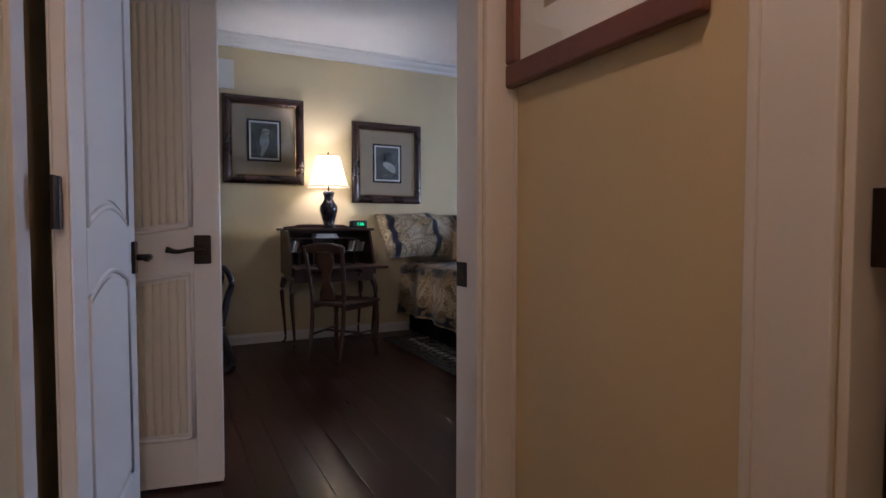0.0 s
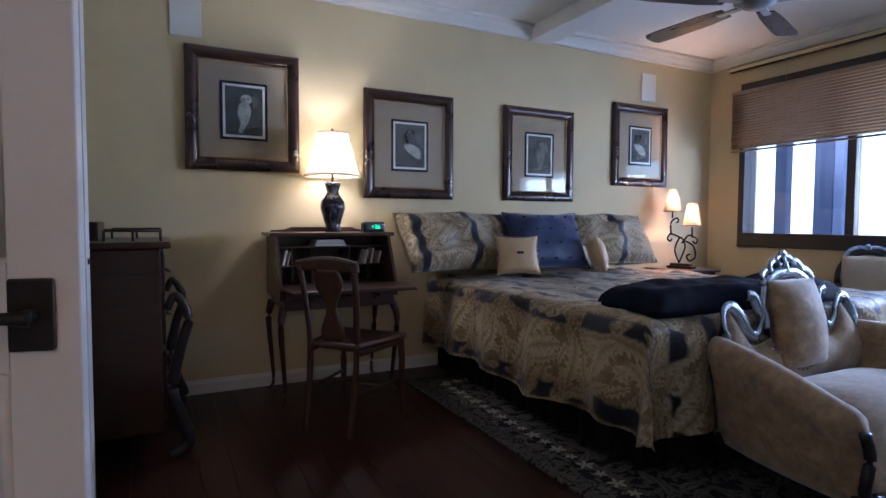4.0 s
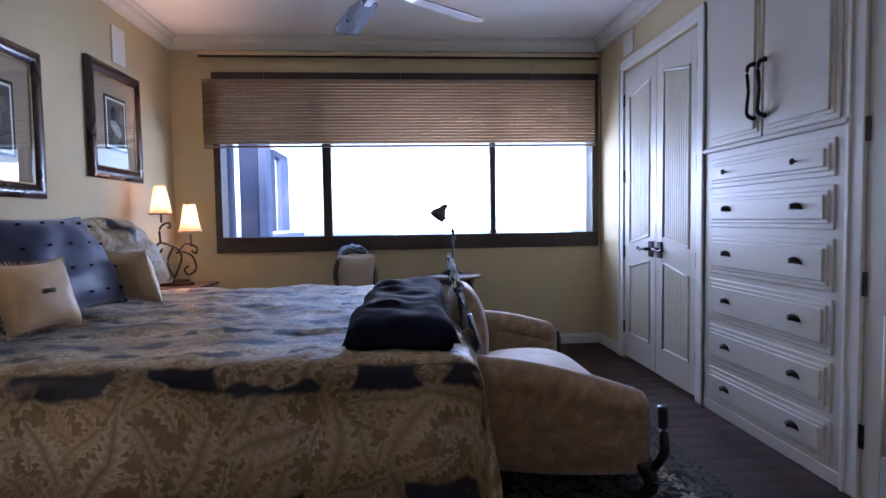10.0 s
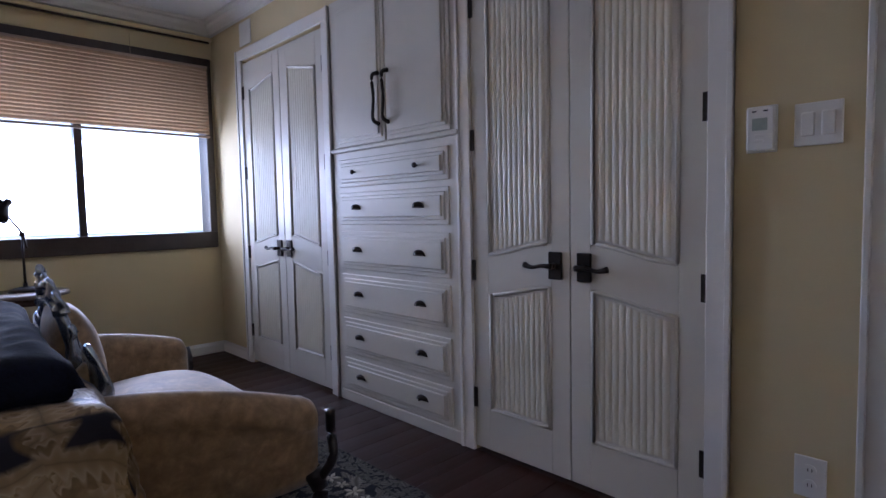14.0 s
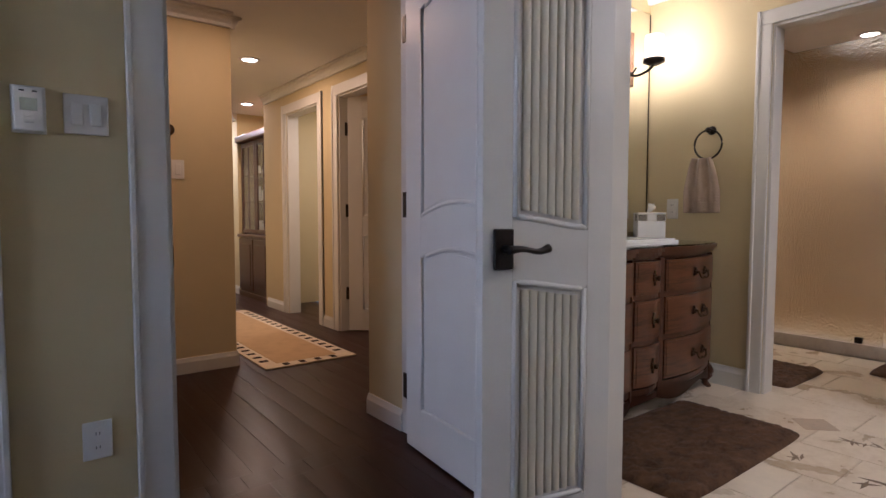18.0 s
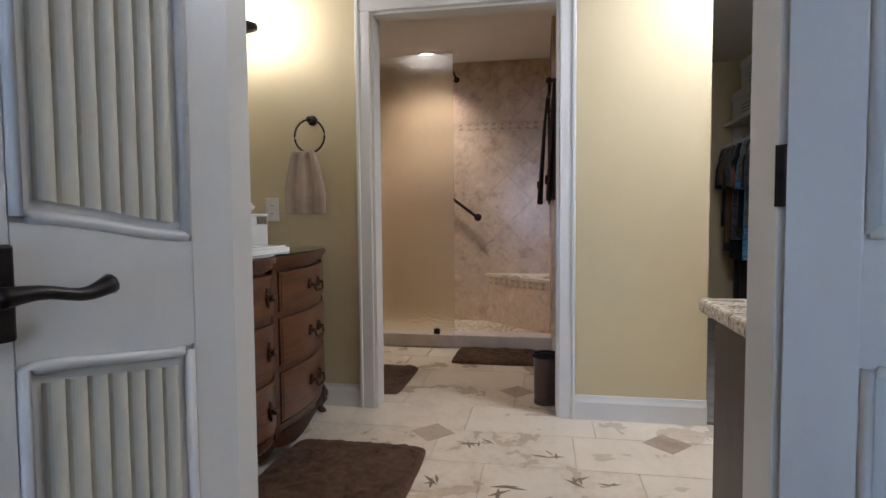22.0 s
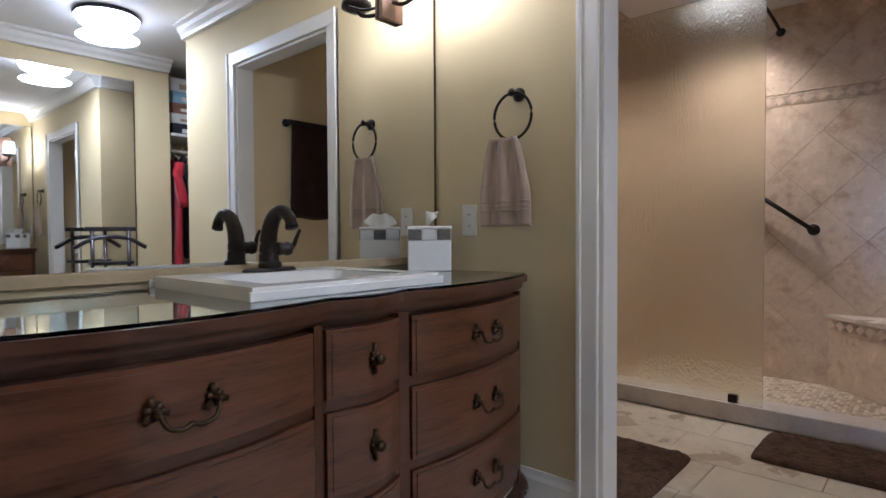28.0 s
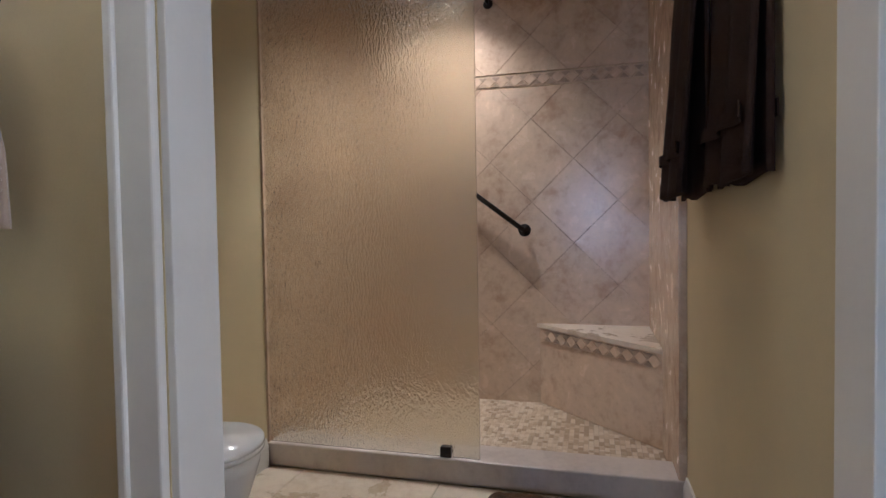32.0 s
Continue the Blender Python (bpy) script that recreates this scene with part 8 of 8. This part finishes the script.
BACK = lambda a, b, h: (-4.719 + h, a, b)
tw_ = tile_wall("wall_tile_back", [(BS_Y, 0.018, 2.52, 1.815), (BS_Y, 1.895, 2.52, BATH_H)], BACK, 0.33, "diagonal travertine tiles on the shower wall")
piece("border_strip", [(BS_Y, 1.817), (2.519, 1.817), (2.519, 1.893), (BS_Y, 1.893)], lambda a, b, h: BACK(a, b, h - 0.001), 0.004, TRAV_WALL, tw_)
lozenges(tw_, Vector((-4.716, BS_Y, 0)), Vector((0, 1, 0)), Vector((1, 0, 0)), 22, 0.0775, 1.855, 0.070)
tile_wall("wall_tile_north", [(-4.72, 0.018, CX - 0.005, BATH_H)], lambda a, b, h: (a, 2.500 - h, b), 0.33, "travertine tiles on the shower's side wall")
tile_wall("wall_tile_south", [(-4.72, 0.018, CX - 0.005, BATH_H)], lambda a, b, h: (a, BS_Y + 0.001 + h, b), 0.33, "travertine tiles on the shower's far side wall")

mos = bmesh.new()
rnd = random.Random(5)
MOSM = mat("mosaic_stone", (0.60, 0.49, 0.34), 0.4, vary=0.2, scale=30)
nt_ = MOSM.node_tree
geo = nt_.nodes.new("ShaderNodeNewGeometry")
nt_.links.new(ramp_of(nt_, geo.outputs["Random Per Island"], [(0.1, (0.40, 0.29, 0.17)), (0.4, (0.58, 0.46, 0.31)), (0.7, (0.66, 0.55, 0.40)), (0.95, (0.70, 0.60, 0.46))]), nt_.nodes["Principled BSDF"].inputs["Base Color"])
verts, faces = [], []
y = BS_Y + 0.002
while y < 2.49:
    x = -4.715
    while x < CX - 0.22:
        w = rnd.choice((0.022, 0.045, 0.045))
        x1_ = min(x + w, CX - 0.182)
        for dx in ((x, x1_ - 0.002),):
            b0 = len(verts)
            for a, b, h in ((dx[0], y, 0.018), (dx[1], y, 0.018), (dx[1], y + 0.021, 0.018), (dx[0], y + 0.021, 0.018), (dx[0], y, 0.023), (dx[1], y, 0.023), (dx[1], y + 0.021, 0.023), (dx[0], y + 0.021, 0.023)):
                verts.append((a, b, h))
            faces += [tuple(b0 + k for k in f) for f in ((4, 5, 6, 7), (0, 1, 5, 4), (1, 2, 6, 5), (2, 3, 7, 6), (3, 0, 4, 7))]
        x += w
    y += 0.023
mos.free()
me = bpy.data.meshes.new("mosaic")
me.from_pydata(verts, [], faces)
me.materials.append(MOSM)
tagged(new("shower_mosaic", me), "small cream and tan stone mosaic on the shower floor", "mosaic", kind="stuff")

fl = thing("floor_tiles", (0, 0, 0), "cream travertine floor tiles with diamond insets", "tiles", kind="structure")
FLOOR3 = lambda a, b, h: (a, b, -0.004 + h)
DIAS = [(-1.32, 2.46), (-1.955, 1.93), (-2.63, 2.29), (-0.72, 1.99), (-1.98, 2.97), (-3.29, 1.17), (-1.34, 3.50)]
x, row = -0.47, 0
while x > -3.62:
    w = (0.51, 0.34, 0.34, 0.34)[min(row, 3)]
    xl = max(x - w, -3.645)
    y = (0.52, 0.30, 0.40, 0.166, 0.27, 0.486)[row % 6]
    while y < 4.6:
        q = clip_poly([(xl + 0.0015, y + 0.0015), (x - 0.0015, y + 0.0015), (x - 0.0015, y + 0.5985), (xl + 0.0015, y + 0.5985)], -3.645, BS_Y, -0.42, 3.199 if xl < BW_X - 0.01 else 4.62)
        if q and area(q) > 0.002:
            piece("tile", q, FLOOR3, 0.0045, TRAV, fl)
        y += 0.60
    x, row = xl, row + 1
for cx, cy in DIAS:
    piece("diamond_inset", [(cx + 0.112, cy), (cx, cy + 0.105), (cx - 0.112, cy), (cx, cy - 0.105)], lambda a, b, h: (a, b, 0.0002 + h), 0.0014, TRAV_DARK, fl)
FOSS = mat("brown_fossil_mark", (0.16, 0.10, 0.05), 0.5, vary=0.4, scale=40)
rnd = random.Random(9)
for cx, cy, s in ((-1.44, 2.305, 0.075), (-1.84, 2.10, 0.065), (-1.87, 2.175, 0.05), (-1.775, 2.457, 0.075), (-1.567, 2.57, 0.05), (-1.548, 2.67, 0.05), (-1.478, 2.02, 0.05)):
    for k in range(4):
        a, l = rnd.uniform(0, 3.14), rnd.uniform(0.4, 1.0) * s
        dx, dy = math.cos(a) * l, math.sin(a) * l
        ox, oy = rnd.uniform(-s, s) * 0.5, rnd.uniform(-s, s) * 0.5
        piece("fossil_mark", [(cx + ox - dx, cy + oy - dy), (cx + ox - dy * 0.22, cy + oy + dx * 0.22), (cx + ox + dx, cy + oy + dy), (cx + ox + dy * 0.16, cy + oy - dx * 0.16)], lambda p, q, h: (p, q, 0.0003 + h), 0.0008 + 0.0002 * k, FOSS, fl)

pk = thing("floor_planks", (0, 0, 0), "dark hand-scraped oak floor planks", "planks", kind="structure")
rnd = random.Random(2)


def planks(x0, x1, y0, y1, wide, parent):
    x = x0
    while x < x1 - 0.01:
        y = y0 - rnd.uniform(0, 0.9)
        while y < y1:
            ln = rnd.uniform(0.7, 1.3)
            a, b = max(y, y0), min(y + ln, y1)
            if b - a > 0.004:
                xe = min(x + wide, x1)
                bm = bmesh.new()
                n = 3
                h = [0.0, 0.0009, 0.0006, -0.0002]
                rows_ = []
                for yy in (a + 0.0008, b - 0.0008):
                    rows_.append([bm.verts.new((x + 0.0008, yy, -0.012))] + [bm.verts.new((x + 0.0008 + (xe - x - 0.0016) * k / n, yy, (-0.0010 if k in (0, n) else 0.0) + rnd.uniform(-0.0001, 0.0001))) for k in range(n + 1)] + [bm.verts.new((xe - 0.0008, yy, -0.012))])
                for k in range(n + 2):
                    bm.faces.new((rows_[0][k], rows_[0][k + 1], rows_[1][k + 1], rows_[1][k]))
                part("plank", bm, PLANK, parent)
            y += ln
        x += wide


planks(W_X - 0.06, 2.2, S_Y, N_Y, 0.127, pk)
planks(2.2, E_X, S_Y, 2.2, 0.127, pk)
planks(-0.345, 0.668, S_Y - 0.12, S_Y, 0.127, pk)
planks(-1.16, 0.76, -0.85, S_Y - 0.12, 0.127, pk)
planks(-1.68, -0.087, -5.9, -0.85, 0.127, pk)
